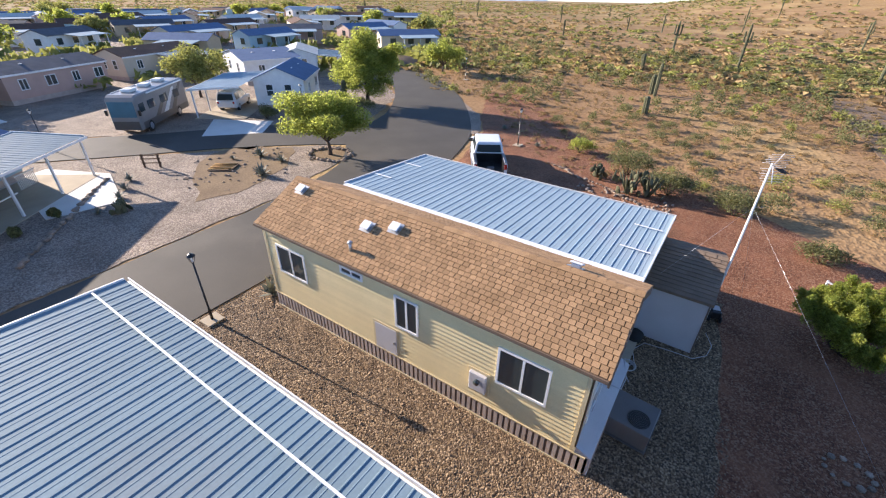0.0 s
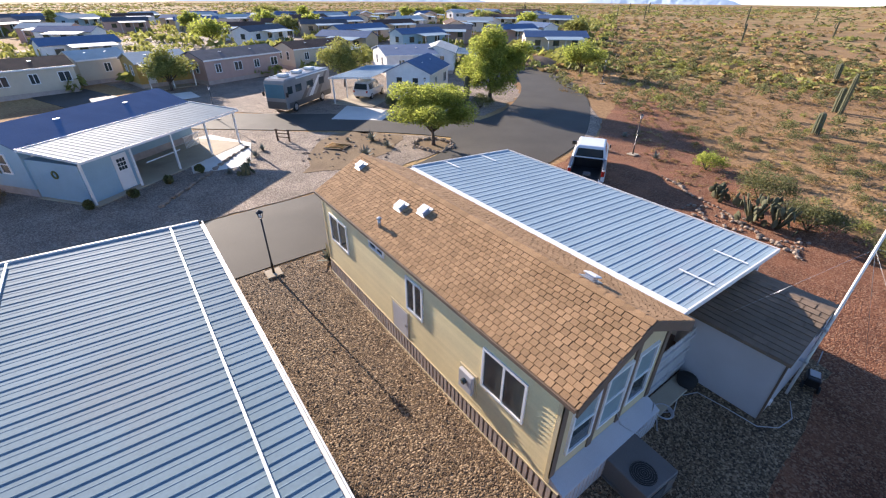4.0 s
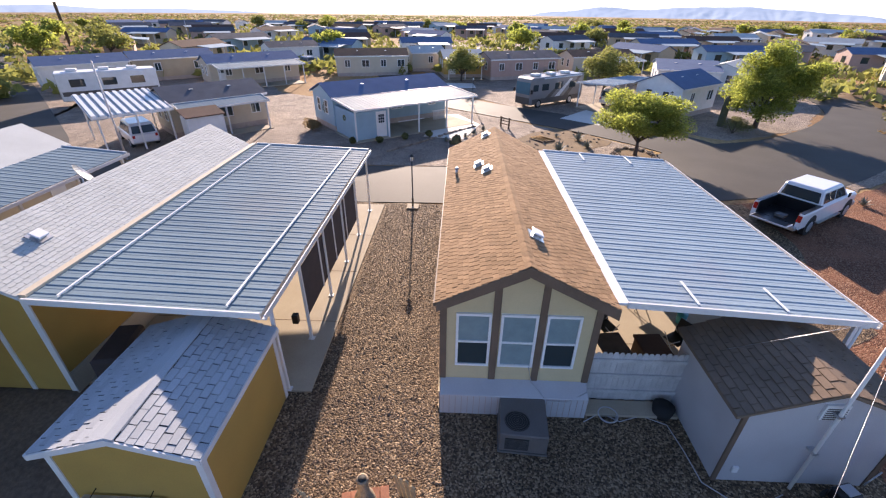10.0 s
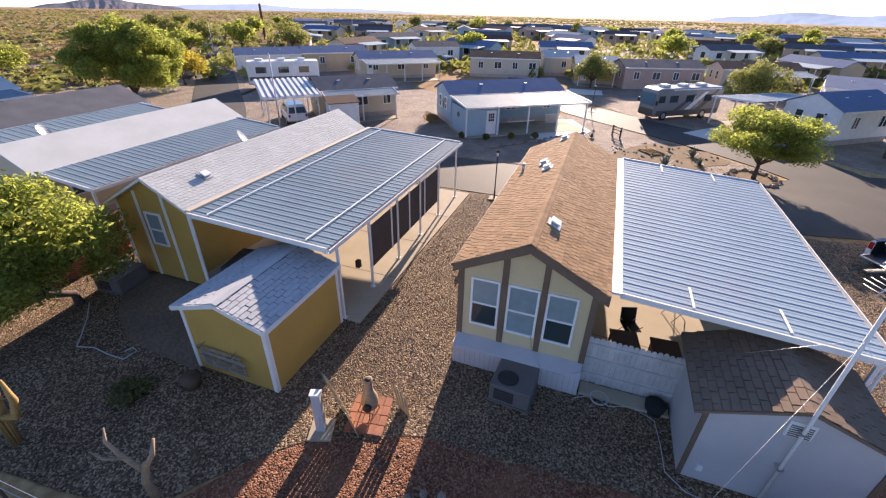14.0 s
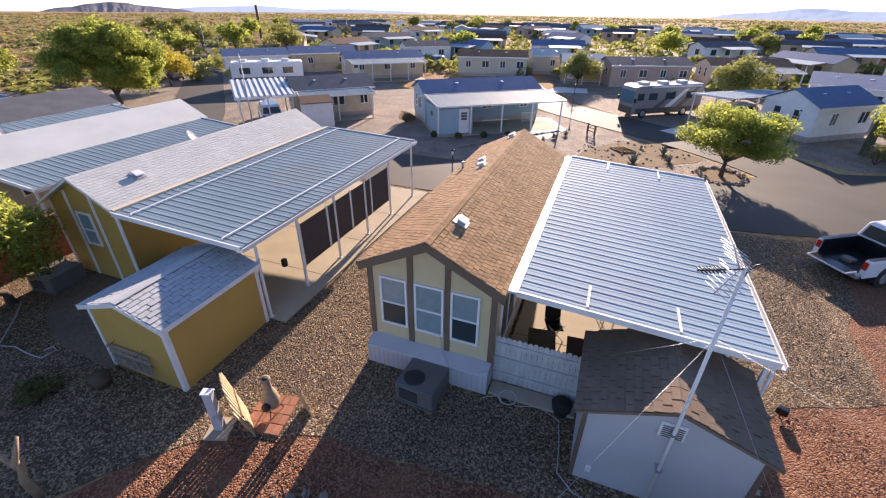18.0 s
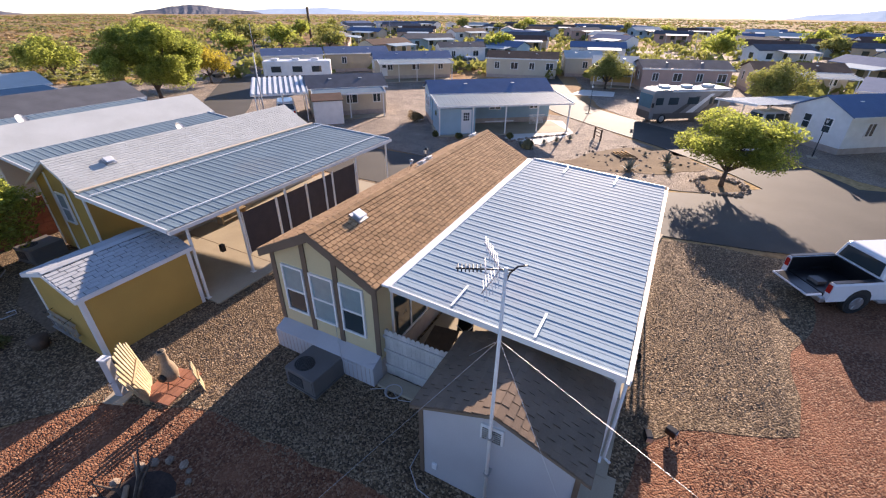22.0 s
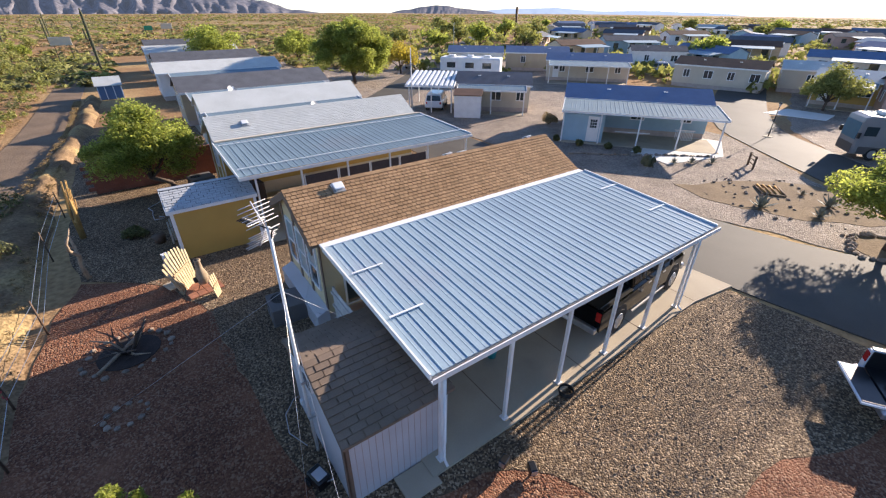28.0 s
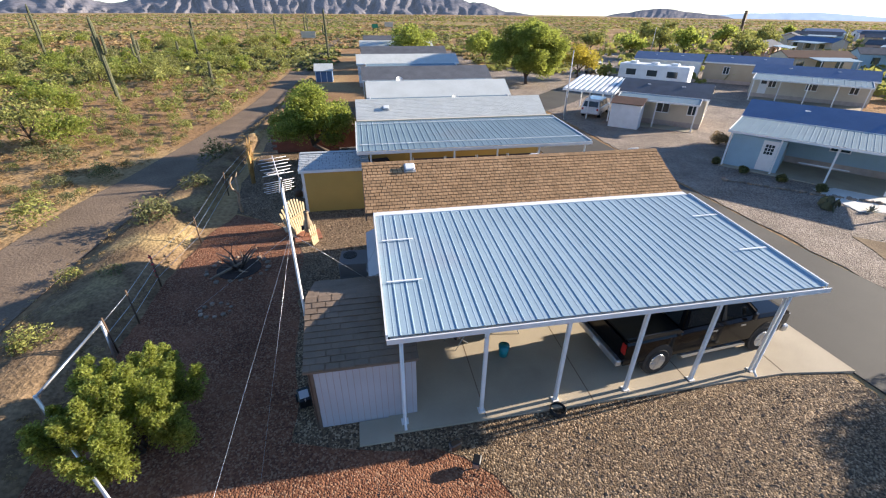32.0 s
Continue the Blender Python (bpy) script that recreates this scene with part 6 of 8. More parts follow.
wheels(rv, (-RL / 2 + 2.4, RL / 2 - 1.6), 1.28, 0.5)
rv.scale = (0.8, 0.86, 0.88)
rv2 = thing("motorhome", (-37.5, -35.6, 0), 130, "white motorhome with roof units parked behind the cream home", "motorhome")
boxpart("body", (-4.2, -1.2, 0.5, 4.2, 1.2, 3.1), "white", rv2, "", 0.1)
boxpart("side_stripe", (-4.0, 1.2, 1.0, 4.0, 1.215, 1.4), "rv_dark", rv2)
boxpart("side_stripe", (-4.0, -1.215, 1.0, 4.0, -1.2, 1.4), "rv_dark", rv2)
for x0 in (-3.2, -0.6, 1.8):
    boxpart("side_window", (x0, -1.22, 1.8, x0 + 1.2, -1.2, 2.5), "glass", rv2)
    boxpart("roof_unit", (x0, -0.4, 3.1, x0 + 0.9, 0.4, 3.35), "white", rv2, "", 0.05)
wheels(rv2, (-2.2, 2.6), 1.22, 0.42)

# ---- plants ----
M["pit"] = mat("dark_pit_soil", (0.055, 0.036, 0.028), (0.035, 0.024, 0.019), 0.95, scale=3, grain=20, grain_amt=0.3, bump=0.6, depth=0.03)
M["leaf_gold"] = mat("yellow_flower_leaf", (0.50, 0.40, 0.05), (0.40, 0.33, 0.045), 0.7, leafy=0.5, scale=1.0, grain=10, grain_amt=0.25, bump=0, vary=0.35)
M["leaf_scrub"] = mat("scrub_leaf", (0.32, 0.32, 0.085), (0.225, 0.23, 0.062), 0.75, leafy=0.45, scale=1.0, grain=10, grain_amt=0.25, bump=0, vary=0.35)


def leaf_cloud(r, n, size, rad, flat=0.6, seed=1, cz=0.0, hollow=0.35):
    """Verts and faces of n small bent leaves scattered through a squashed, lumpy ball."""
    q = random.Random(seed)
    lumps = [Vector((q.gauss(0, 1), q.gauss(0, 1), q.gauss(0, 0.8))).normalized() for _ in range(7)]
    v, f = [], []
    while len(f) < n:
        d = Vector((q.gauss(0, 1), q.gauss(0, 1), q.gauss(0, 1))).normalized()
        lump = max(d.dot(l) for l in lumps)
        rr = (hollow + (1 - hollow) * q.random() ** 0.6) * (0.62 + 0.42 * max(0, lump) ** 3)
        if d.z < -0.5 and q.random() < 0.7:
            continue
        c = Vector((d.x * rad * rr, d.y * rad * rr, d.z * rad * rr * flat + cz))
        u = Vector((q.gauss(0, 1), q.gauss(0, 1), q.gauss(0, 0.7))).normalized()
        w = u.orthogonal().normalized()
        w = (w + u.cross(w) * q.uniform(-2, 2)).normalized()
        s = size * q.uniform(0.6, 1.3)
        i = len(v)
        v += [c - u * s, c + w * s * 0.42, c + u * s, c - w * s * 0.42]
        f.append((i, i + 1, i + 2, i + 3))
    return [tuple(p) for p in v], f


def merge(lst):
    v, f = [], []
    for vv, ff in lst:
        o = len(v)
        v += vv
        f += [tuple(i + o for i in q) for q in ff]
    return v, f


def tree(x, y, h, w, seed, label, leaf="leaf", n=3600, size=0.13, lean=0.1, low=0.42, far=False, high=0.80, flat=0.85, dome=0):
    """A branching tree: trunk, limbs and a crown of many small leaves in uneven clumps."""
    q = random.Random(seed)
    ob = thing("tree", (x, y, ground_z(x, y)), 0, label, "tree", "trees")
    fork = h * 0.2
    fork = min(fork, h * low * 0.6)
    top = Vector((lean * h * 0.2, 0.05, fork))
    tubepart("trunk", [(0, 0, -0.1), (0.02, 0.0, fork * 0.5), tuple(top)], [h * 0.034, h * 0.026, h * 0.024], "bark", ob)
    clumps = []
    nl = 7
    wood = bmesh.new()
    for k in range(nl):
        a = 2 * math.pi * (k + q.uniform(-0.25, 0.25)) / nl
        reach = w * 0.5 * q.uniform(0.45, 0.8) if k else 0.15
        end = Vector((reach * math.cos(a) + lean, reach * math.sin(a), h * q.uniform(low, high)))
        mid = top.lerp(end, 0.5) + Vector((q.uniform(-.2, .2), q.uniform(-.2, .2), h * 0.03))
        if far:
            tube(wood, [tuple(top - Vector((0, 0, 0.05))), tuple(mid), tuple(end)], [h * 0.017, h * 0.011, h * 0.004], 5)
        else:
            tubepart("limb", [tuple(top - Vector((0, 0, 0.05))), tuple(mid), tuple(end)], [h * 0.017, h * 0.011, h * 0.004], "bark", ob, n=6)
        clumps.append((end, w * q.uniform(0.20, 0.29)))
        for _ in range(2):
            e2 = mid + Vector((q.uniform(-1, 1) * w * 0.22, q.uniform(-1, 1) * w * 0.22, h * q.uniform(0.02, 0.22)))
            if far:
                clumps.append((e2, w * q.uniform(0.14, 0.22)))
                continue
            tubepart("limb", [tuple(mid), tuple(mid.lerp(e2, 0.5) + Vector((0, 0, 0.08))), tuple(e2)], [h * 0.008, h * 0.006, h * 0.003], "bark", ob, n=5)
            clumps.append((e2, w * q.uniform(0.14, 0.22)))
    if far:
        part("branchwork", wood, "bark", ob)
    else:
        wood.free()
    clumps.append((Vector((lean, 0, h * (high + 0.02))), w * 0.24))
    for _ in range(dome):
        a, u = q.uniform(0, 2 * math.pi), q.uniform(-0.75, 0.95)
        rr = w * 0.5 * math.sqrt(1 - u * u) * q.uniform(0.8, 1.05)
        clumps.append((Vector((lean + rr * math.cos(a), rr * math.sin(a), h * (0.50 + 0.38 * u))), w * q.uniform(0.13, 0.2)))
    tot = sum(c[1] ** 2 for c in clumps)
    parts_ = []
    for i, (c, r) in enumerate(clumps):
        v, f = leaf_cloud(1, int(n * r * r / tot), size, r, flat, seed * 31 + i, hollow=0.2)
        parts_.append(([(p[0] + c.x, p[1] + c.y, p[2] + c.z) for p in v], f))
    v, f = merge(parts_)
    part("crown", mesh_from("crown", v, f, leaf), leaf, ob, "yellow-green leaves in loose clumps")
    return ob


tree(-22.4, 12.85, 4.9, 6.1, 3, "small palo verde tree in a stone-ringed island bed", n=30000, size=0.085, lean=-0.2, low=0.44, high=0.70, flat=0.56)
tree(-31.4, 26.4, 7.2, 6.6, 5, "large mesquite tree beside the road bend", n=34000, size=0.11, low=0.34, dome=8)
tree(2.4, -12.95, 5.1, 5.4, 8, "spreading mesquite tree behind the ochre home", n=38000, size=0.085, lean=0.9, low=0.35, dome=10)
tree(-22.9, -42.6, 8.0, 8.6, 12, "very large green tree beside the far road", n=95000, size=0.13, low=0.2, dome=40)
tree(-36.5, 47.5, 4.4, 5.6, 14, "small mesquite tree beside the road", n=9000, size=0.12)
tree(-47.0, 17.5, 5.0, 6.0, 17, "olive green tree behind the motorhome", "leaf_scrub", n=8000, size=0.14)
tree(-55.5, 0.5, 4.6, 5.5, 19, "olive green tree before an ochre home", "leaf_scrub", n=8000, size=0.14)
tree(-10.0, -66.0, 6.5, 9.0, 23, "yellow-green tree behind the far homes", n=9000, size=0.19)
tree(-24.0, -68.0, 5.5, 8.0, 25, "yellow-green tree behind the far homes", n=9000, size=0.19)
rt = random.Random(5)
for k in range(60):
    az, rr = radians(rt.uniform(127, 238)), rt.uniform(78, 260)
    x, y = rr * math.cos(az), rr * math.sin(az)
    if k < 44:
        tree(x, y, rt.uniform(4, 6.5), rt.uniform(5, 8), 40 + k, "green tree among the far homes", rt.choice(("leaf", "leaf_scrub")), n=1500, size=0.36, far=True)

bush_v = [leaf_cloud(1, 650, 0.045, 0.62, 0.8, 90 + k, cz=0.36, hollow=0.15) for k in range(4)]
bush_lo = [leaf_cloud(1, 110, 0.11, 0.62, 0.8, 95 + k, cz=0.36, hollow=0.15) for k in range(2)]
dry_v = [leaf_cloud(1, 34, 0.10, 0.5, 0.5, 120 + k, cz=0.16, hollow=0.1) for k in range(3)]
far_v = [leaf_cloud(1, 11, 0.42, 0.8, 0.6, 150 + k, cz=0.4, hollow=0.3) for k in range(3)]


def is_desert(x, y):
    if x > 9.2 and not (abs(x - track_x(y)) < 2.3 and -120 < y < 58):
        return True
    if y > 20 and x > -9 + (20 - y) * 0.9 and x < 9.5:
        return True
    if y > 36 and x > -30 - (y - 36) * 1.2:
        return True
    return False


def is_park(x, y):
    a, r = math.degrees(math.atan2(y, x)) % 360, math.hypot(x, y)
    return (121 < a < 238 and r < 245) or (r < 40) or (-60 < x < 8 and -52 < y < 45) or (-22 < x < 4 and -100 < y < 0)


near_b, spots = [], []
rb = random.Random(77)
for _ in range(60000):
    x, y = rb.uniform(-60, 62), rb.uniform(-85, 95)
    if not is_desert(x, y):
        continue
    d = math.hypot(x, y - 5)
    if noise.noise((x * 0.11, y * 0.11, 2.0)) + rb.uniform(-0.35, 0.35) < (0.17 if y > 18 else -0.26):
        continue
    s = rb.uniform(0.5, 1.5) * (1.7 if y < 12 and rb.random() < 0.5 else 1.1)
    if any((x - p[0]) ** 2 + (y - p[1]) ** 2 < (0.75 * (s + p[2])) ** 2 for p in near_b):
        continue
    near_b.append((x, y, s, d))
    if len(near_b) > 3000:
        break
near_b.sort(key=lambda p: p[3])
bush_me = [mesh_from("bush", *b_, "leaf_dark") for b_ in bush_v] + [mesh_from("bush", *bush_v[0], "leaf_scrub")]
joined, joined_b = [], []
for i, (x, y, s, d) in enumerate(near_b):
    m = pose(x, y, ground_z(x, y) + 0.0, 0, 0, rb.uniform(0, 360)) @ Matrix.Diagonal((s, s, s * rb.uniform(0.75, 1.15), 1))
    if i < 270:
        k = rb.choice((0, 1, 2, 3, 4) if y > 12 else (0, 4, 4, 4, 2))
        solo("bush", bush_me[k], "leaf_dark", "olive creosote bush on desert soil" if k < 4 else "yellow-green desert bush on bare soil", "bush", "desert bushes", at=m)
    else:
        (joined if rb.random() < (0.7 if y > 15 else 0.22) else joined_b).append(np.array(m))
solo("desert_brush_pale", scatter_mesh("desert_brush_pale", bush_lo[1], joined_b, "leaf_scrub"), "leaf_scrub", "yellow-green desert brush over open soil", "brush", kind="stuff")
solo("desert_brush", scatter_mesh("desert_brush", bush_lo[0], joined, "leaf_dark"), "leaf_dark", "olive desert brush over open soil", "brush", kind="stuff")
dm = []
for _ in range(60000):
    x, y = rb.uniform(-60, 50), rb.uniform(-70, 90)
    if is_desert(x, y) and noise.noise((x * 0.07, y * 0.07, 9.0)) + rb.uniform(-0.4, 0.4) > -0.3:
        s = rb.uniform(0.25, 0.8)
        dm.append(np.array(pose(x, y, ground_z(x, y) - 0.02, 0, 0, rb.uniform(0, 360)) @ Matrix.Diagonal((s, s, s, 1))))
    if len(dm) > 20000:
        break
for _ in range(1500):
    y = rb.uniform(-46, 11)
    x = rb.uniform(7.9, track_x(y) - 1.9)
    s = rb.uniform(0.15, 0.5)
    dm.append(np.array(pose(x, y, 0.3, 0, 0, rb.uniform(0, 360)) @ Matrix.Diagonal((s, s, s * 0.7, 1))))
solo("dry_grass", scatter_mesh("dry_grass", dry_v[0], dm, "leaf_dry"), "leaf_dry", "straw-coloured dry grass and weeds", "grass", kind="stuff")
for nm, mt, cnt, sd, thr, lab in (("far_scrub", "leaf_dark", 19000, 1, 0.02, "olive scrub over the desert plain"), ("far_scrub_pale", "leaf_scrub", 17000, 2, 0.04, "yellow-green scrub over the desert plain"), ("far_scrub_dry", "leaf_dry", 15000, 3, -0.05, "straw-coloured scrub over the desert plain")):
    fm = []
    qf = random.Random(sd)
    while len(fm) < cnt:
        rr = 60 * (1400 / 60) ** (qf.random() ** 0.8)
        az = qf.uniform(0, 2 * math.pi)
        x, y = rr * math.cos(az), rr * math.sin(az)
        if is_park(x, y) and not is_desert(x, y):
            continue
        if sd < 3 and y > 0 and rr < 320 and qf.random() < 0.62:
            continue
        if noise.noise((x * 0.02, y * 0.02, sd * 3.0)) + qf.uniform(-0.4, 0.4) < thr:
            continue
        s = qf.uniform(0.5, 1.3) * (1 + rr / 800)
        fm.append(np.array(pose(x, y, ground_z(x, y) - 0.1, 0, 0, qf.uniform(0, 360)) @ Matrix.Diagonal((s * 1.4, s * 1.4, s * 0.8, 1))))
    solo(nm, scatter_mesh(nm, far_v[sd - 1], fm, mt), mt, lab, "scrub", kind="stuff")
# greenery between the far homes
fm = []
qf = random.Random(9)
while len(fm) < 2600:
    rr, az = qf.uniform(60, 250), radians(qf.uniform(124, 236))
    x, y = rr * math.cos(az), rr * math.sin(az)
    s = qf.uniform(0.8, 2.2)
    fm.append(np.array(pose(x, y, max(0, ground_z(x, y)), 0, 0, qf.uniform(0, 360)) @ Matrix.Diagonal((s, s, s * 1.1, 1))))
solo("garden_greenery", scatter_mesh("garden_greenery", far_v[1], fm, "leaf_scrub"), "leaf_scrub", "low green shrubs between the far homes", "shrubs", kind="stuff")


def big_bush(x, y, r, h, seed, label, leaf="leaf_dark", n=1500):
    ob = thing("bush", (x, y, 0), 0, label, "bush", "garden bushes")
    v, f = merge([([(p[0] + cx * r, p[1] + cy * r, p[2] * h / r) for p in lv], lf) for cx, cy, (lv, lf) in
                  ((0, 0, leaf_cloud(1, n, 0.058, r * 0.8, 0.7, seed, cz=r * 0.5, hollow=0.1)), (0.45, 0.3, leaf_cloud(1, n // 2, 0.058, r * 0.55, 0.7, seed + 1, cz=r * 0.4, hollow=0.1)), (-0.4, 0.35, leaf_cloud(1, n // 2, 0.058, r * 0.55, 0.7, seed + 2, cz=r * 0.35, hollow=0.1)))])
    part("foliage", mesh_from("foliage", v, f, leaf), leaf, ob)
    for k in range(4):
        a = k * 1.57 + seed
        tubepart("stem", [(0, 0, -0.05), (0.2 * r * math.cos(a), 0.2 * r * math.sin(a), h * 0.25), (0.45 * r * math.cos(a), 0.45 * r * math.sin(a), h * 0.6)], [0.04, 0.03, 0.012], "bark", ob, n=5)
    return ob


cb_ = thing("bush", (5.75, 9.15, 0), 0, "dense green creosote bush with upright sprigs at the yard's corner", "bush", "garden bushes")
qb = random.Random(300)
lobes = []
for k in range(46):
    a, rr = qb.uniform(0, 2 * math.pi), 1.75 * math.sqrt(qb.random())
    top_ = (2.35 - 0.42 * rr * rr * 0.55) * qb.uniform(0.72, 1.08)
    px, py = rr * math.cos(a), rr * math.sin(a)
    tubepart("stem", [(px * 0.12, py * 0.12, -0.05), (px * 0.6, py * 0.6, top_ * 0.5), (px, py, top_)], [0.028, 0.018, 0.006], "bark", cb_, n=5)
    for hh, rad in ((0.62, 0.30), (0.80, 0.25), (0.97, 0.18)):
        v_, f_ = leaf_cloud(1, int(2400 * rad), 0.042, rad * qb.uniform(0.9, 1.25), 1.25, 3000 + k * 3 + int(hh * 10), hollow=0.1)
        f0 = 0.6 + 0.4 * hh
        lobes.append(([(p[0] + px * f0, p[1] + py * f0, p[2] + top_ * hh) for p in v_], f_))
v_, f_ = merge(lobes)
part("foliage", mesh_from("foliage", v_, f_, "leaf"), "leaf", cb_, "small green leaves in upright tufts")
big_bush(-29.4, 23.4, 1.5, 1.6, 320, "green shrub at the foot of the road-bend tree")
big_bush(-34.2, 16.3, 1.1, 1.3, 325, "dark green shrub before the white home")
big_bush(-4.2, 21.6, 1.8, 1.8, 330, "olive desert bush at the gravel's edge", "leaf_dark", 2200)
big_bush(-1.4, 19.6, 1.6, 1.6, 335, "olive desert bush at the gravel's edge", "leaf_dark", 2200)
big_bush(2.0, 18.8, 1.6, 1.5, 340, "olive desert bush at the gravel's edge", "leaf_dark", 2000)
big_bush(-8.2, 24.0, 1.2, 1.3, 345, "yellow-green desert bush on red gravel", "leaf", 1200)
big_bush(5.6, 15.6, 1.2, 1.0, 347, "olive desert bush at the gravel's edge", "leaf_dark", 1200)
big_bush(4.6, -7.6, 0.6, 0.6, 350, "dark round bush in the shaded yard")
big_bush(-27.6, -11.8, 0.9, 1.0, 355, "reddish brown hedge beside the blue home", "leaf_dry")


def saguaro(x, y, h, seed, arms=2, material="cactus", label="tall ribbed saguaro cactus in the desert", lean=0.0):
    q = random.Random(seed)
    ob = thing("saguaro", (x, y, ground_z(x, y)), q.uniform(0, 360), label, "cactus", "saguaros")
    r = 0.30 if h < 3.0 else 0.21
    def ribbed(pts, rad):
        bm_ = bmesh.new()
        n = 20
        rings = []
        for i, p in enumerate(pts):
            d = (Vector(pts[min(i + 1, len(pts) - 1)]) - Vector(pts[max(0, i - 1)])).normalized()
            u = Vector((0, 1, 0)) if abs(d.y) < 0.9 else Vector((1, 0, 0))
            u = (u - d * u.dot(d)).normalized()
            w = d.cross(u)
            rings.append([bm_.verts.new(Vector(p) + rad[i] * (1 if k % 2 else 0.84) * (math.cos(2 * math.pi * k / n) * u + math.sin(2 * math.pi * k / n) * w)) for k in range(n)])
        for a, c in zip(rings, rings[1:]):
            for k in range(n):
                bm_.faces.new((a[k], a[(k + 1) % n], c[(k + 1) % n], c[k]))
        bm_.faces.new(rings[-1])
        return bm_
    top = lean * h
    part("stem", ribbed([(0, 0, -0.1), (top * 0.3, 0, h * 0.4), (top * 0.8, 0, h * 0.9), (top * 0.95, 0, h * 0.97), (top, 0, h)], [r * 0.9, r, r * 0.9, r * 0.6, r * 0.15]), material, ob)
    for k in range(arms):
        z = h * q.uniform(0.42, 0.62)
        s = 1 if k % 2 else -1
        up = h * q.uniform(0.15, 0.32)
        o = q.uniform(0.45, 0.65)
        part("arm", ribbed([(0, 0, z), (0, s * o * 0.7, z + 0.02), (0, s * o, z + 0.25), (0, s * o, z + up), (0, s * o, z + up + 0.12)], [r * 0.5, r * 0.55, r * 0.62, r * 0.6, r * 0.12]), material, ob)


for x, y, h, a in ((24.8, -35, 8.2, 2), (-8.0, 49.3, 3.6, 0), (-8.6, 50.2, 2.2, 0), (-7.0, 39.5, 1.7, 0), (-13.7, 68.7, 2.4, 1), (54, -77, 9, 2), (5.2, -76, 8.8, 1), (-31.8, 23.6, 2.6, 0), (38, -62, 7, 1), (30, -80, 7, 2), (18.5, -46, 3, 0)):
    saguaro(x, y, h, int(x * 7 + y), a, lean=0.03)
qs = random.Random(31)
cnt = 0
while cnt < 90:
    az, rr = qs.uniform(0, 2 * math.pi), qs.uniform(55, 420)
    x, y = rr * math.cos(az), rr * math.sin(az)
    if is_park(x, y) or not is_desert(x, y):
        continue
    saguaro(x, y, qs.uniform(3.5, 8), cnt + 500, qs.choice((0, 1, 2, 2)))
    cnt += 1

rs = random.Random(61)
for k in range(120):
    x, y = rs.uniform(16.5, 85), rs.uniform(-120, -12)
    tree(x, y, rs.uniform(2.0, 3.4), rs.uniform(3, 5.2), 700 + k, "low palo verde tree in the desert", rs.choice(("leaf", "leaf_scrub")), n=1300, size=0.14, far=True, low=0.25)
tree(-33.0, -47.5, 4.6, 6.0, 905, "golden flowering palo verde beside the far road", "leaf_gold", n=5000, size=0.16, far=True)
# dead saguaro skeletons and bleached branches in the back yard
ds = thing("dead_saguaro", (6.6, -8.75, 0), 20, "golden rib skeleton of a dead saguaro", "dead cactus")
for k in range(11):
    a = 2 * math.pi * k / 11
    hh = 2.3 + 0.5 * math.sin(k * 2.1)
    tubepart("rib", [(0.09 * math.cos(a), 0.09 * math.sin(a), 0), (0.12 * math.cos(a) - 0.03, 0.12 * math.sin(a), hh * 0.5), (0.10 * math.cos(a) - 0.2, 0.10 * math.sin(a) + 0.05, hh)], [0.03, 0.03, 0.018], "dead_cactus", ds, n=6)
tubepart("dead_arm", [(0, 0.1, 0.9), (0.05, 0.5, 1.0), (0.02, 0.65, 1.5), (0, 0.62, 2.1)], [0.09, 0.09, 0.08, 0.03], "dead_cactus", ds)
dt = thing("dead_branch", (6.35, -4.5, 0), 0, "bleached bare branch standing in the yard", "dead tree")
tubepart("stem", [(0, 0, -0.05), (0.05, 0.0, 0.6), (-0.05, 0.1, 1.1), (0.1, 0.5, 1.5), (0.05, 0.75, 1.9), (-0.1, 0.7, 2.15)], [0.1, 0.08, 0.075, 0.06, 0.05, 0.03], "driftwood", dt)
tubepart("limb", [(0, 0.05, 0.9), (0.05, -0.4, 1.25), (0.1, -0.55, 1.7), (0.0, -0.6, 1.95)], [0.06, 0.05, 0.04, 0.015], "driftwood", dt)
tubepart("limb", [(0.03, -0.3, 1.2), (0.25, -0.6, 1.3), (0.3, -0.8, 1.5)], [0.04, 0.03, 0.012], "driftwood", dt)
fr = thing("fire_ring", (5.3, 1.2, 0), 0, "stone planting ring with dead branches in the shaded yard", "stone ring")
rock_v = []
b0 = bmesh.new()
bmesh.ops.create_icosphere(b0, subdivisions=1, radius=1.0)
for v in b0.verts:
    v.co *= 1 + 0.22 * noise.noise(v.co * 2.1)
rock_me = finish(b0, "stone")
rock_me.materials.append(M["rock"])


def stones(parent, pts, s0, s1, seed):
    q = random.Random(seed)
    for x, y in pts:
        s = q.uniform(s0, s1)
        ob = part("stone", rock_me, "rock", parent)
        ob.matrix_basis = pose(x, y, s * 0.35, 0, 0, q.uniform(0, 360)) @ Matrix.Diagonal((s * q.uniform(.8, 1.4), s, s * q.uniform(.5, .85), 1))


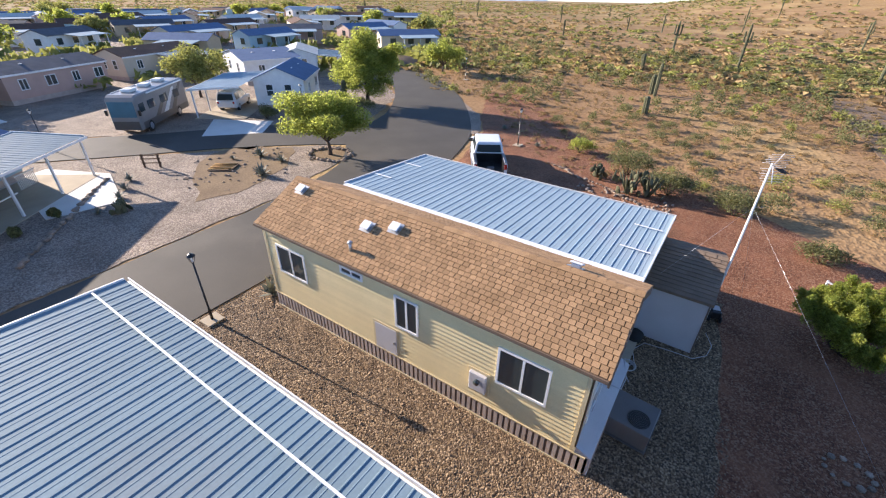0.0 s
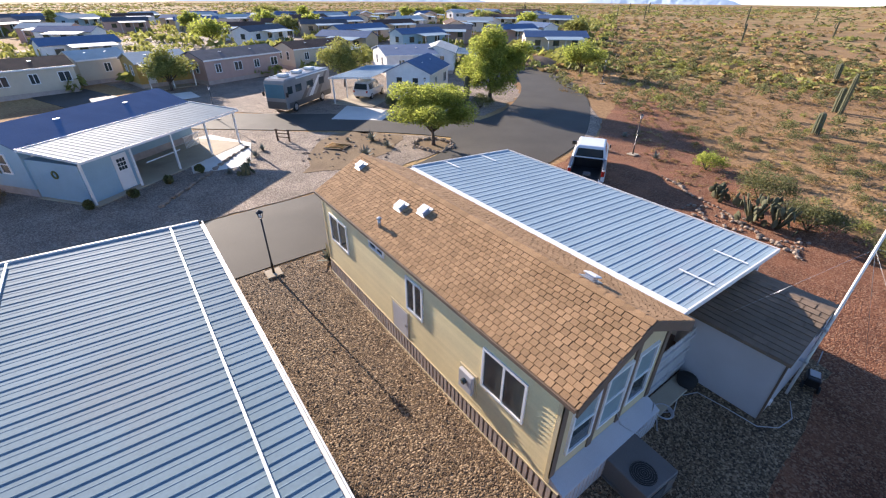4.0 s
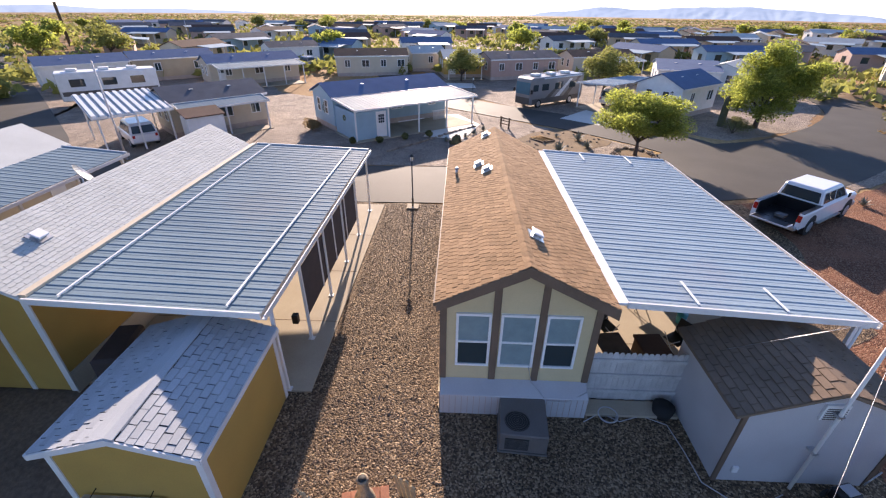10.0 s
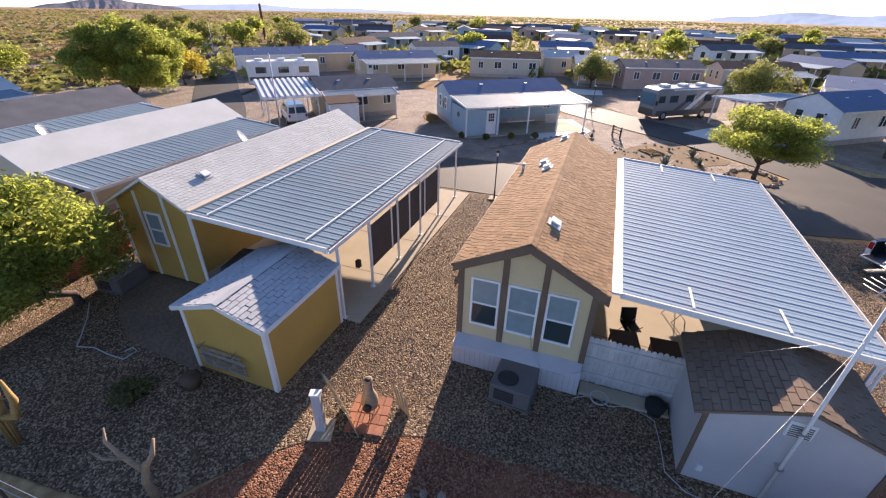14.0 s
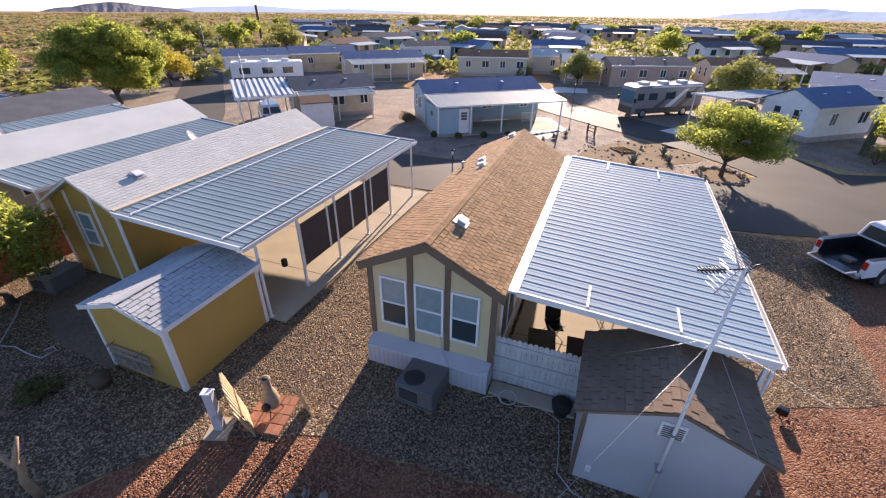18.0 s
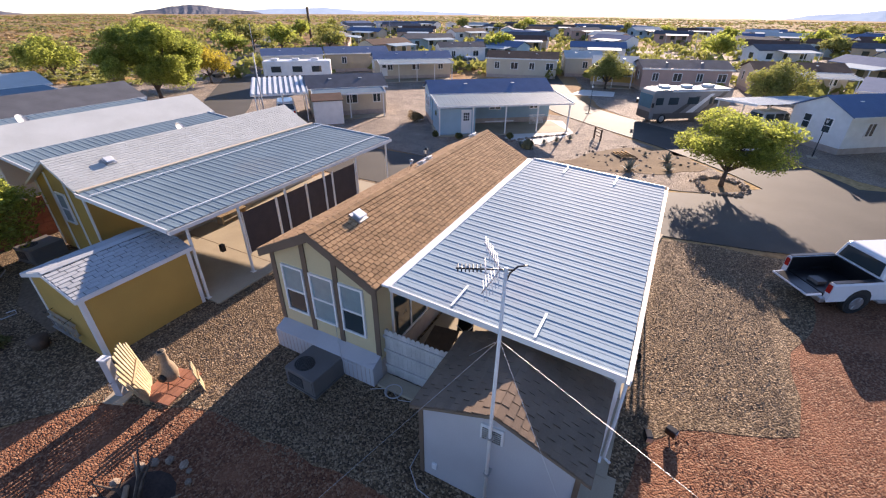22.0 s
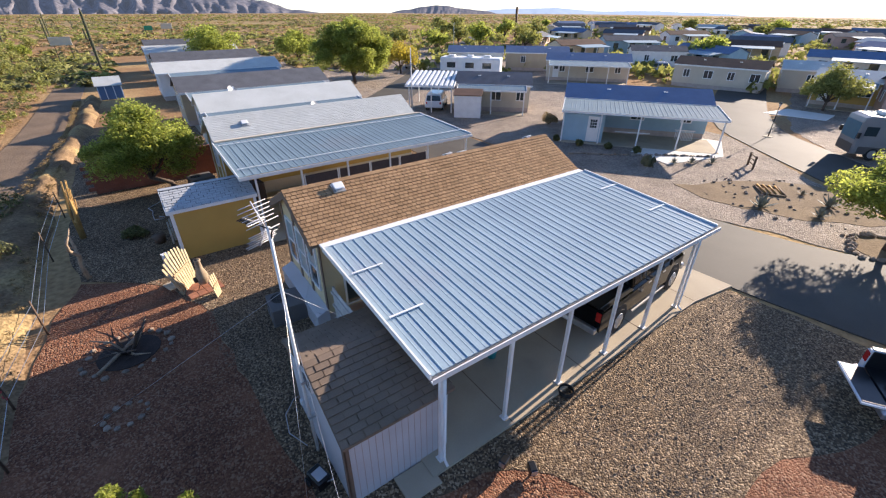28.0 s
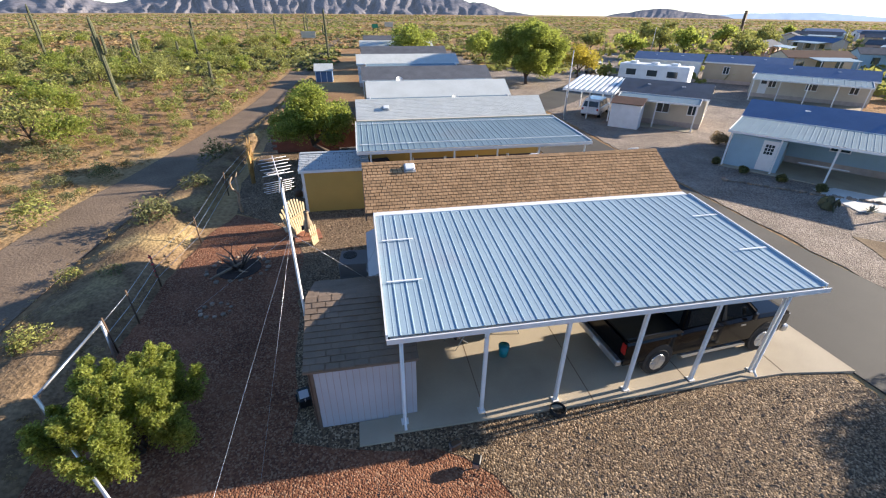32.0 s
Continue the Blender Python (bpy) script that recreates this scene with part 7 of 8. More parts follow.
stones(fr, [(1.15 * math.cos(a * 0.35) + rng.uniform(-.08, .08), 0.95 * math.sin(a * 0.35) + rng.uniform(-.08, .08)) for a in range(18)], 0.07, 0.12, 1)
for k in range(11):
    a = k * 0.63 + 0.2 * (k % 3)
    ln, up_ = 0.75 + 0.35 * (k % 4) / 3, 0.25 + 0.8 * ((k * 5) % 7) / 6
    tubepart("dead_stick", [(0.1 * math.cos(a), 0.1 * math.sin(a), 0.02), (ln * 0.5 * math.cos(a), ln * 0.5 * math.sin(a), up_ * 0.6), (ln * math.cos(a + .25), ln * math.sin(a + .25), up_)], [0.05, 0.035, 0.012], "driftwood" if k % 3 == 0 else "bark", fr, n=6)
    tubepart("dead_twig", [(ln * 0.5 * math.cos(a), ln * 0.5 * math.sin(a), up_ * 0.6), (ln * 0.75 * math.cos(a - .35), ln * 0.75 * math.sin(a - .35), up_ * 0.95)], [0.022, 0.008], "bark", fr, n=5)
tubepart("dead_log", [(-0.2, -0.5, 0.1), (0.75, 0.75, 0.16)], [0.06, 0.05], "driftwood", fr, "pale fallen branch", n=7)
sheet("planting_pit", [(5.3 + 0.85 * math.cos(k * 0.39), 1.2 + 0.78 * math.sin(k * 0.39)) for k in range(16)], 0.03, "pit", "dark soil pit inside the stone ring")
fr2 = thing("stone_ring", (5.5, 3.9, 0), 0, "low ring of stones with a dry plant", "stone ring")
stones(fr2, [(0.5 * math.cos(a * 0.57), 0.4 * math.sin(a * 0.57)) for a in range(11)], 0.05, 0.10, 2)
ib = thing("stone_border", (-22.4, 12.85, 0), 0, "ring of piled stones round the island tree", "stone border")
stones(ib, [(1.7 * math.cos(a * 0.2) * rng.uniform(.8, 1.05), 1.4 * math.sin(a * 0.2) * rng.uniform(.8, 1.05)) for a in range(62)], 0.09, 0.19, 3)
rq_ = random.Random(61)
lb = thing("stone_border", (-25.3, 7.6, 0), 0, "loose pale stones scattered over the island bed", "stone border")
stones(lb, [(rq_.uniform(-1, 1) * 3.4, rq_.uniform(-1, 1) * 4.0) for k in range(90)], 0.035, 0.11, 62)
gb = thing("stone_border", (0, 0, 0), 0, "line of garden stones along the red gravel", "stone border")
stones(gb, [(-9.2 + k * 0.17 + 0.3 * math.sin(k * 0.31), 20.6 - k * 0.085 + rng.uniform(-.12, .12)) for k in range(52)] + [(-3.6 + rng.uniform(-2.6, 2.8), 17.6 + rng.uniform(-0.9, 0.9)) for k in range(46)], 0.06, 0.14, 4)
gb2 = thing("stone_border", (0, 0, 0), 0, "line of pale stones edging the blue home's bed", "stone border")
stones(gb2, [(-22.0 - k * 0.17, -4.6 + k * 0.14 + rng.uniform(-.1, .1)) for k in range(46)], 0.09, 0.18, 5)


def agave(x, y, r, seed, label="grey-green agave rosette on gravel", n=18):
    q = random.Random(seed)
    ob = thing("agave", (x, y, 0), 0, label, "agave", "agaves")
    for k in range(n):
        a, up = k * 2.4, 0.25 + 0.65 * k / n
        c, s = math.cos(a), math.sin(a)
        ln = r * q.uniform(0.8, 1.1)
        tip = Vector((c * ln * (1.1 - up), s * ln * (1.1 - up), ln * up))
        side = Vector((-s, c, 0)) * r * 0.10
        mid = tip * 0.45 + Vector((0, 0, 0.02))
        me = mesh_from("blade", [Vector((0, 0, 0.02)) - side * 0.6, Vector((0, 0, 0.02)) + side * 0.6, mid + side, tip, mid - side, mid - Vector((0, 0, r * 0.06))], [(0, 4, 5), (0, 5, 1), (1, 5, 2), (4, 3, 5), (5, 3, 2), (0, 1, 2, 4), (4, 2, 3)], "agave_skin")
        part("blade", me, "agave_skin", ob)


for k, (x, y, r) in enumerate(((-12.1, 0.3, 0.85), (-12.6, 0.9, 0.6), (-22.9, 7.6, 1.0), (-24.0, 9.9, 0.7), (-26.0, 9.7, 0.9), (-26.9, 8.2, 0.4), (-14.2, 22.0, 0.6), (-11.2, 23.3, 0.65), (-15.5, 26.2, 0.6), (-26.2, 0.9, 0.55), (-27.2, 1.6, 0.6), (-24.9, -0.6, 0.5), (-28.4, 2.4, 0.6))):
    agave(x, y, r, k)


def pear(x, y, h, seed, label="clump of pale prickly pear cactus"):
    q = random.Random(seed)
    ob = thing("prickly_pear", (x, y, 0), 0, label, "cactus", "prickly pears")
    b1 = bmesh.new()
    bmesh.ops.create_icosphere(b1, subdivisions=1, radius=1.0)
    pme = finish(b1, "pad", smooth=True)
    pme.materials.append(M["cactus"])
    for k in range(26):
        a, rr, z = q.uniform(0, 6.28), q.uniform(0, h * 0.7), q.uniform(0.1, h)
        p = part("pad", pme, "cactus", ob)
        p.matrix_basis = pose(rr * math.cos(a), rr * math.sin(a), z, q.uniform(-25, 25), q.uniform(-25, 25), q.uniform(0, 360)) @ Matrix.Diagonal((0.17, 0.045, 0.24, 1))
    for k in range(7):
        a = k * 0.9
        tubepart("cactus_limb", [(0, 0, 0), (0.25 * h * math.cos(a), 0.25 * h * math.sin(a), h * 0.4), (0.5 * h * math.cos(a), 0.5 * h * math.sin(a), h * 0.95)], [0.07, 0.06, 0.04], "cactus", ob, n=6)


pear(-3.4, 18.4, 1.3, 1)
pear(-2.3, 18.6, 1.2, 2)
pear(-5.6, 19.9, 0.7, 3, "small clump of dry prickly pear")
pear(-24.2, 0.2, 0.6, 4)

# ---- yard fence, gate, flood lamps, pots, bins ----
yf = thing("wire_fence", (0, 0, 0), 0, "rusty post and wire fence along the yard", "fence")
fpts = [(7.4, -12.0), (7.6, -7), (7.4, -1.25), (7.9, 2.0), (7.8, 4.2), (7.85, 5.6)]
for x, y in fpts:
    tubepart("fence_post", [(x, y, -0.1), (x, y, 1.35)], 0.03, "wood_dark", yf, n=6)
for z in (0.4, 0.8, 1.2):
    tubepart("wire", [(x, y, z) for x, y in fpts], 0.008, "galv", yf, n=4)
gate = thing("pipe_gate", (0, 0, 0), 0, "galvanised pipe gate frame by the bush", "gate")
tubepart("top_rail", [(7.85, 5.7, 1.25), (8.0, 8.4, 1.25)], 0.035, "galv", gate)
tubepart("top_rail", [(8.0, 8.4, 1.25), (5.1, 11.4, 1.25)], 0.035, "galv", gate)
for x, y in ((7.85, 5.7), (8.0, 8.4), (5.1, 11.4)):
    tubepart("gate_post", [(x, y, -0.05), (x, y, 1.3)], 0.04, "galv", gate)
tubepart("brace", [(7.85, 5.7, 1.22), (7.7, 6.05, 0)], 0.03, "galv", gate)
M["ribbon"] = mat("red_plastic_ribbon", (0.55, 0.06, 0.07), (0.45, 0.05, 0.055), 0.5, grain=20, bump=0)
rb_ = thing("marker_ribbon", (7.9, 2.0, 0), 0, "red plastic ribbons tied along a fence post", "ribbon")
for k, z in enumerate((1.28, 1.0, 0.72, 0.45)):
    bm_ = bmesh.new()
    for q_ in range(3):
        box(bm_, -0.05, -0.008, -0.03, 0.05, 0.008, 0.03, pose(0.02 * q_, 0.03 - 0.03 * q_, z + 0.02 * q_, 20 * q_, 35 * q_, 60 * q_ + 40 * k))
    part("ribbon_knot", bm_, "ribbon", rb_)
for k, (x, y, rz) in enumerate(((-1.6, 10.65, 20), (-2.0, 11.15, 65))):
    fl = thing("flood_lamp", (x, y, 0), rz, "small black garden flood lamp on gravel", "flood lamp", "garden flood lamps")
    boxpart("housing", (-0.13, -0.09, 0.12, 0.13, 0.09, 0.32), "black", fl, "", 0.02)
    boxpart("lens", (0.132, -0.07, 0.15, 0.14, 0.07, 0.29), "galv", fl)
    tubepart("stake", [(0, 0, 0), (0, 0, 0.13)], 0.02, "black", fl)
ring_ = thing("hose_reel", (-4.5, 10.02, 0), 0, "coiled black garden hose by the slab", "hose")
for k in range(4):
    tubepart("hose_loop", [(0.2 * math.cos(a * 0.4), 0.2 * math.sin(a * 0.4), 0.03 + k * 0.035) for a in range(17)], 0.017, "rubber", ring_, n=6)
bn = thing("utility_cart", (2.05, 8.6, 0), 15, "dark wheeled cart with a white lid behind the shed", "cart")
boxpart("bin", (-0.16, -0.24, 0.12, 0.16, 0.24, 0.42), "black", bn, "", 0.03)
boxpart("lid", (-0.12, -0.1, 0.42, 0.12, 0.18, 0.45), "shed_white", bn, "white lid", 0.01)
for s in (-1, 1):
    tubepart("cart_wheel", [(s * 0.16, -0.2, 0.11), (s * 0.21, -0.2, 0.11)], 0.11, "rubber", bn, n=12)
tubepart("cart_handle", [(0, 0.36, 0.5), (0, 0.62, 0.85)], 0.015, "galv", bn)
hs = thing("garden_hose", (0, 0, 0), 0, "pale garden hose lying on the gravel", "hose")
hp = [(0.3, 3.7, 0.03), (0.0, 4.2, 0.03), (0.25, 4.6, 0.03), (0.05, 5.2, 0.03), (0.3, 5.75, 0.03), (1.0, 5.85, 0.03), (1.75, 5.9, 0.03), (2.1, 6.3, 0.03), (2.2, 6.9, 0.03), (1.95, 7.5, 0.03)]
tubepart("hose", hp, 0.012, "shed_white", hs, n=6)
for k in range(3):
    tubepart("hose_coil", [(0.1 + (0.2 + 0.02 * k) * math.cos(a * 0.42), 4.35 + (0.2 + 0.02 * k) * math.sin(a * 0.42), 0.03 + 0.03 * k) for a in range(16)], 0.016, "shed_white", hs, n=6)
kb = thing("kerb_strip", (0, 0, 0), 0, "concrete strip along the fence foot", "concrete strip")
boxpart("strip", (-0.38, 3.8, 0.0, 0.1, 6.1, 0.09), "concrete", kb, "", 0.01)
tr = thing("round_tub", (-0.05, 5.75, 0), 0, "round black rubber tub by the fence", "tub")
tubepart("tub", [(0, 0, 0.0), (0, 0, 0.3)], [0.22, 0.27], "rubber", tr, n=16)
cable = thing("cable", (0, 0, 0), 0, "loose white cable down the gable wall", "cable")
tubepart("cord", [(-0.2, 2.25, 1.35), (-0.1, 2.35, 0.95), (0.2, 2.7, 0.62), (0.22, 3.2, 0.6), (0.0, 3.75, 0.75)], 0.014, "shed_white", cable, n=5)

hs2 = thing("garden_hose", (0, 0, 0), 0, "pale garden hose trailing over the shaded yard", "hose")
tubepart("hose", [(2.26, -12.67, 0.05), (2.84, -11.9, 0.05), (3.6, -11.1, 0.03), (3.89, -10.81, 0.03), (3.73, -10.28, 0.03), (3.77, -9.67, 0.03), (3.75, -9.0, 0.03), (3.35, -8.95, 0.03), (3.3, -9.2, 0.04), (3.52, -9.25, 0.05)], 0.02, "shed_white", hs2, n=6)

# ---- under the carport ----
def camp_chair(x, y, rz, cloth="black"):
    ob = thing("camp_chair", (x, y, 0.07), rz, "dark folding camp chair on the slab", "chair", "camp chairs")
    boxpart("seat", (-0.25, -0.25, 0.40, 0.25, 0.25, 0.425), cloth, ob)
    bk = boxpart("backrest", (-0.25, 0.0, 0, 0.25, 0.03, 0.5), cloth, ob)
    bk.matrix_basis = pose(0, 0.25, 0.42, -15, 0, 0)
    for a, c in (((-0.27, -0.27, 0), (0.25, -0.25, 0.62)), ((0.27, -0.27, 0), (-0.25, -0.25, 0.62)), ((-0.27, 0.27, 0), (0.25, 0.27, 0.55)), ((0.27, 0.27, 0), (-0.25, 0.27, 0.55))):
        tubepart("leg", [a, c], 0.014, "galv", ob, n=6)


camp_chair(-2.4, 7.0, 30)
camp_chair(-4.6, 6.6, -60)
camp_chair(-2.9, 5.1, 110)
bk = thing("bucket", (-3.7, 7.8, 0.07), 0, "turquoise plastic bucket on the slab", "bucket")
M["teal"] = mat("turquoise_plastic", (0.02, 0.28, 0.30), (0.02, 0.24, 0.26), 0.4, grain=15, grain_amt=0.05, bump=0)
tubepart("pail", [(0, 0, 0), (0, 0, 0.38)], [0.13, 0.17], "teal", bk, n=16)
pt = thing("patio_table", (-1.5, 4.9, 0.07), 8, "dark brown outdoor table by the fence", "table")
boxpart("tabletop", (-0.7, -0.4, 0.70, 0.7, 0.4, 0.74), "wood_dark", pt, "", 0.01)
for sx in (-0.62, 0.62):
    for sy in (-0.33, 0.33):
        boxpart("leg", (sx - 0.03, sy - 0.03, 0, sx + 0.03, sy + 0.03, 0.7), "wood_dark", pt)
sb = thing("storage_box", (-1.35, 6.0, 0.07), 4, "dark brown lidded storage box behind the fence", "storage box")
boxpart("box_body", (-0.75, -0.35, 0.0, 0.75, 0.35, 0.72), "wood_dark", sb, "", 0.02)
boxpart("box_lid", (-0.8, -0.39, 0.72, 0.8, 0.39, 0.8), "shingle_dark", sb, "brown lid", 0.02)
for sx in (-0.4, 0.4):
    boxpart("hinge", (sx - 0.05, 0.38, 0.66, sx + 0.05, 0.4, 0.78), "galv", sb)
bt = thing("bench", (-5.2, -8.7, 0.06), 0, "wooden slatted bench on the neighbour's patio", "bench")
for k in range(4):
    boxpart("seat_slat", (-0.75, -0.22 + k * 0.115, 0.42, 0.75, -0.13 + k * 0.115, 0.45), "wood", bt)
for sx in (-0.65, 0.65):
    boxpart("bench_leg", (sx - 0.04, -0.2, 0, sx + 0.04, 0.2, 0.42), "wood", bt)
cv = thing("covered_grill", (0.0 - 0.8, -8.6, 0.06), 10, "dark covered grill beside the ochre home", "grill")
boxpart("grill_cover", (-0.75, -0.35, 0.0, 0.75, 0.35, 1.05), "screen", cv, "dark brown cover", 0.08)
wl = thing("wall_lantern", (-1.3, -3.9, 1.55), 0, "black wall lantern on a cover post", "lantern")
boxpart("lantern_box", (-0.08, -0.02, 0, 0.08, 0.14, 0.28), "black", wl, "", 0.015)

# split-rail pieces and garden ornaments on the island
sr = thing("rail_fence", (-29.6, 4.3, 0), 40, "short dark wooden rail fence on the gravel", "fence")
for x in (-0.6, 0.6):
    boxpart("rail_post", (x - 0.06, -0.06, 0, x + 0.06, 0.06, 1.15), "wood_dark", sr)
for z in (0.35, 0.7, 1.0):
    boxpart("rail", (-0.75, -0.04, z, 0.75, 0.04, z + 0.08), "wood_dark", sr)
sr.scale = (0.8, 0.8, 0.78)
og = thing("log_frame", (-25.9, 6.9, 0), 35, "flat frame of thin poles lying on bare soil", "garden ornament")
for a, c in (((-0.75, -0.6), (0.75, -0.6)), ((0.75, -0.6), (0.75, 0.6)), ((0.75, 0.6), (-0.75, 0.6)), ((-0.75, 0.6), (-0.75, -0.6))):
    tubepart("log", [(a[0], a[1], 0.06), (c[0], c[1], 0.06)], 0.045, "wood_dark", og)
for k in range(4):
    tubepart("wood_stick", [(-0.7, -0.5 + 0.3 * k, 0.13), (0.72, -0.42 + 0.26 * k, 0.15)], [0.05, 0.035], "dead_cactus", og, n=6)
for k, (x, y) in enumerate(((-25.3, -3.8), (-26.2, -2.0), (-24.2, -5.6), (-23.8, -7.6))):
    big_bush(x, y, 0.35, 0.5, 400 + k, "small garden shrub beside the blue home")
bw = thing("block_wall", (0, 0, 0), 0.6, "red block garden wall behind the ochre home", "wall")
for k in range(10):
    for j in range(9):
        x0 = -1.3 + k * 0.72 + (j % 2) * 0.3
        boxpart("block", (x0, -14.95, j * 0.2, x0 + 0.71, -14.75, j * 0.2 + 0.193), "brick_wall", bw)
for x, y, z in ((-6.6, -13.2, 3.1), (-3.6, -22.75, 3.05)):
    sd = thing("satellite_dish", (x, y, z), 0, "grey satellite dish on a roof mast", "satellite dish", "satellite dishes")
    bm_ = bmesh.new()
    mm = pose(0, 0, 0.45, 55, 0, 215)
    rings = []
    for i in range(5):
        r_ = 0.1 * i + 0.02
        rings.append([bm_.verts.new(mm @ Vector((r_ * math.cos(k * 0.3927), r_ * math.sin(k * 0.3927), r_ * r_ * 0.7))) for k in range(16)])
    for a_, c_ in zip(rings, rings[1:]):
        for k in range(16):
            bm_.faces.new((a_[k], a_[(k + 1) % 16], c_[(k + 1) % 16], c_[k]))
    bm_.faces.new(rings[0][::-1])
    bmesh.ops.solidify(bm_, geom=bm_.faces[:], thickness=0.012)
    part("dish", bm_, "galv", sd, smooth=False)
    tubepart("dish_mast", [(0, 0, -0.3), (0, 0, 0.45)], 0.025, "galv", sd)
for x, y, h in ((-19.0, -21.5, 6.0), (-60, -70, 6), (-95, -60, 6), (-110, 10, 6)):
    up = thing("utility_pole", (x, y, max(0, ground_z(x, y))), 0, "slender pale pole standing among the homes", "pole", "poles")
    tubepart("shaft", [(0, 0, 0), (0, 0, h)], [0.07, 0.045], "shed_white", up)
sgn = thing("billboard", (-100, -92, 0), 40, "tall dark pylon sign beyond the park", "sign")
boxpart("pylon", (-0.3, -0.3, 0, 0.3, 0.3, 6.5), "wood_dark", sgn)
boxpart("panel", (-1.0, -0.3, 6.3, 1.0, 0.3, 9), "wood_dark", sgn)
pl = thing("playhouse", (4.5, -48.5, 0), 0, "small blue shed beside the dirt track", "shed")
b = bmesh.new()
prism(b, [(-1.5, -1.5, 0), (-1.5, 1.5, 0), (-1.5, 1.5, 2.0), (-1.5, 0, 2.9), (-1.5, -1.5, 2.0)], (3, 0, 0))
part("body", b, "blue_roof", pl)
boxpart("shed_door", (-0.5, 1.5, 0, 0.5, 1.53, 1.8), "blue_roof", pl)
for xx in (-1.5, -0.55, 0.5, 1.4):
    boxpart("corner_board", (xx, 1.505, 0, xx + 0.1, 1.55, 2.0), "white", pl, "white trim board")
for s_ in (-1, 1):
    b = bmesh.new()
    prism(b, [(-1.7, s_ * 1.75, 1.88), (-1.7, 0, 2.95), (-1.7, 0, 3.03), (-1.7, s_ * 1.75, 1.96)], (3.4, 0, 0))
    part("roof_slope", b, "shingle_white", pl)
pl.scale = (0.75, 0.75, 0.75)
M["sign_green"] = mat("green_road_sign", (0.02, 0.25, 0.13), (0.018, 0.22, 0.115), 0.5, scale=2, grain=20, grain_amt=0.05, bump=0)
for x, y, z, w, hh, mt, lab in ((-6.9, -140, 3.4, 2.0, 1.1, "sign_green", "green road sign on two posts beyond the park"), (-11.4, -140, 3.8, 2.8, 1.4, "cream", "pale billboard on two posts beyond the park"), (10.2, -95, 3.4, 3.2, 1.4, "cream", "pale billboard on two posts in the desert")):
    sg = thing("road_sign", (x, y, ground_z(x, y)), 0, lab, "sign", "signs beyond the park")
    boxpart("panel", (-w / 2, -0.05, z - hh / 2, w / 2, 0.05, z + hh / 2), mt, sg, "", 0.02)
    for sx in (-0.35, 0.35):
        boxpart("sign_post", (sx * w - 0.06, -0.16, 0, sx * w + 0.06, -0.055, z + hh * 0.3), "wood_dark", sg)

bm_ = bmesh.new()
rings = []
for i in range(6):
    r_ = 4.2 * (1 - i / 5) + 0.1
    rings.append([bm_.verts.new((-47.0 + r_ * 1.3 * math.cos(k * 0.3927) * (1 + 0.12 * noise.noise((k, i, 2.2))), 50.0 + r_ * math.sin(k * 0.3927), -0.1 + 1.3 * math.sin(i / 5 * 1.57) * (1 + 0.15 * noise.noise((k * 0.7, i, 4.0))))) for k in range(16)])
for a_, c_ in zip(rings, rings[1:]):
    for k in range(16):
        bm_.faces.new((a_[k], a_[(k + 1) % 16], c_[(k + 1) % 16], c_[k]))
bm_.faces.new(rings[-1])
solo("soil_mound", bm_, "track", "low mound of grey-brown soil at the road's end", "mound", smooth=True)
# ---- roof shingles and loose stones ----
shingle_slope(roof_l, (RX0, 1.95, RZ), (1, 0, 0), (0, -1.95, EZ - RZ), RX1 - RX0 + 0.03, sl + 0.03, "shingle_brown", tab=0.178, course=0.14, near=lambda x: x > 9.4, fill=0.90, lifts=(0.0, 0.0, 0.006))
shingle_slope(roof_r, (RX0, 1.95, RZ), (1, 0, 0), (0, 2.05, EZ - 0.05 - RZ), RX1 - RX0 + 0.03, math.hypot(2.05, RZ - EZ + 0.05), "shingle_brown", tab=0.178, course=0.14, near=lambda x: x > 9.4, fill=0.90, lifts=(0.0, 0.0, 0.006))
cap_v = [(0, -0.13, -0.06), (0.3, -0.13, -0.06), (0.3, 0, 0.012), (0, 0, 0.0), (0.3, 0.13, -0.06), (0, 0.13, -0.06)]
cap_me = mesh_from("ridge_shingle", cap_v, [(0, 1, 2, 3), (3, 2, 4, 5)], "shingle_brown")
for k in range(54):
    ob = part("ridge_shingle", cap_me, "shingle_brown", roof_l)
    ob.location = (RX0 + k * 0.2148, 1.95, RZ + 0.035 + rng.uniform(0, 0.005))
shingle_slope(nb_r, (-11.75, -11.0, 4.2), (1, 0, 0), (0, 1.7, -0.92), 12.0, math.hypot(1.7, 0.92), "shingle_white", tab=0.18, course=0.13, near=lambda x: x > 9.5, limit=200, fill=0.95, lifts=(0.0, 0.002), butt=0.011)
shingle_slope(nb_l, (-11.75, -11.0, 4.2), (1, 0, 0), (0, -2.35, -1.28), 12.0, math.hypot(2.35, 1.28), "shingle_white", tab=0.18, course=0.13, fill=0.95, lifts=(0.0, 0.002), butt=0.011)
for child in list(shed.children):
    if child.name.startswith("roof_deck"):
        shingle_slope(child, (SX0 - 0.05, 7.78, 2.852), (1, 0, 0), (0, -1.83, -0.73), SX1 - SX0 + 0.13, math.hypot(1.83, 0.73), "shingle_shed", tab=0.33, course=0.16, near=lambda x: True, limit=150)
        shingle_slope(child, (SX0 - 0.05, 7.78, 2.852), (1, 0, 0), (0, 1.84, -0.73), SX1 - SX0 + 0.13, math.hypot(1.84, 0.73), "shingle_shed", tab=0.33, course=0.16, near=lambda x: True, limit=150)
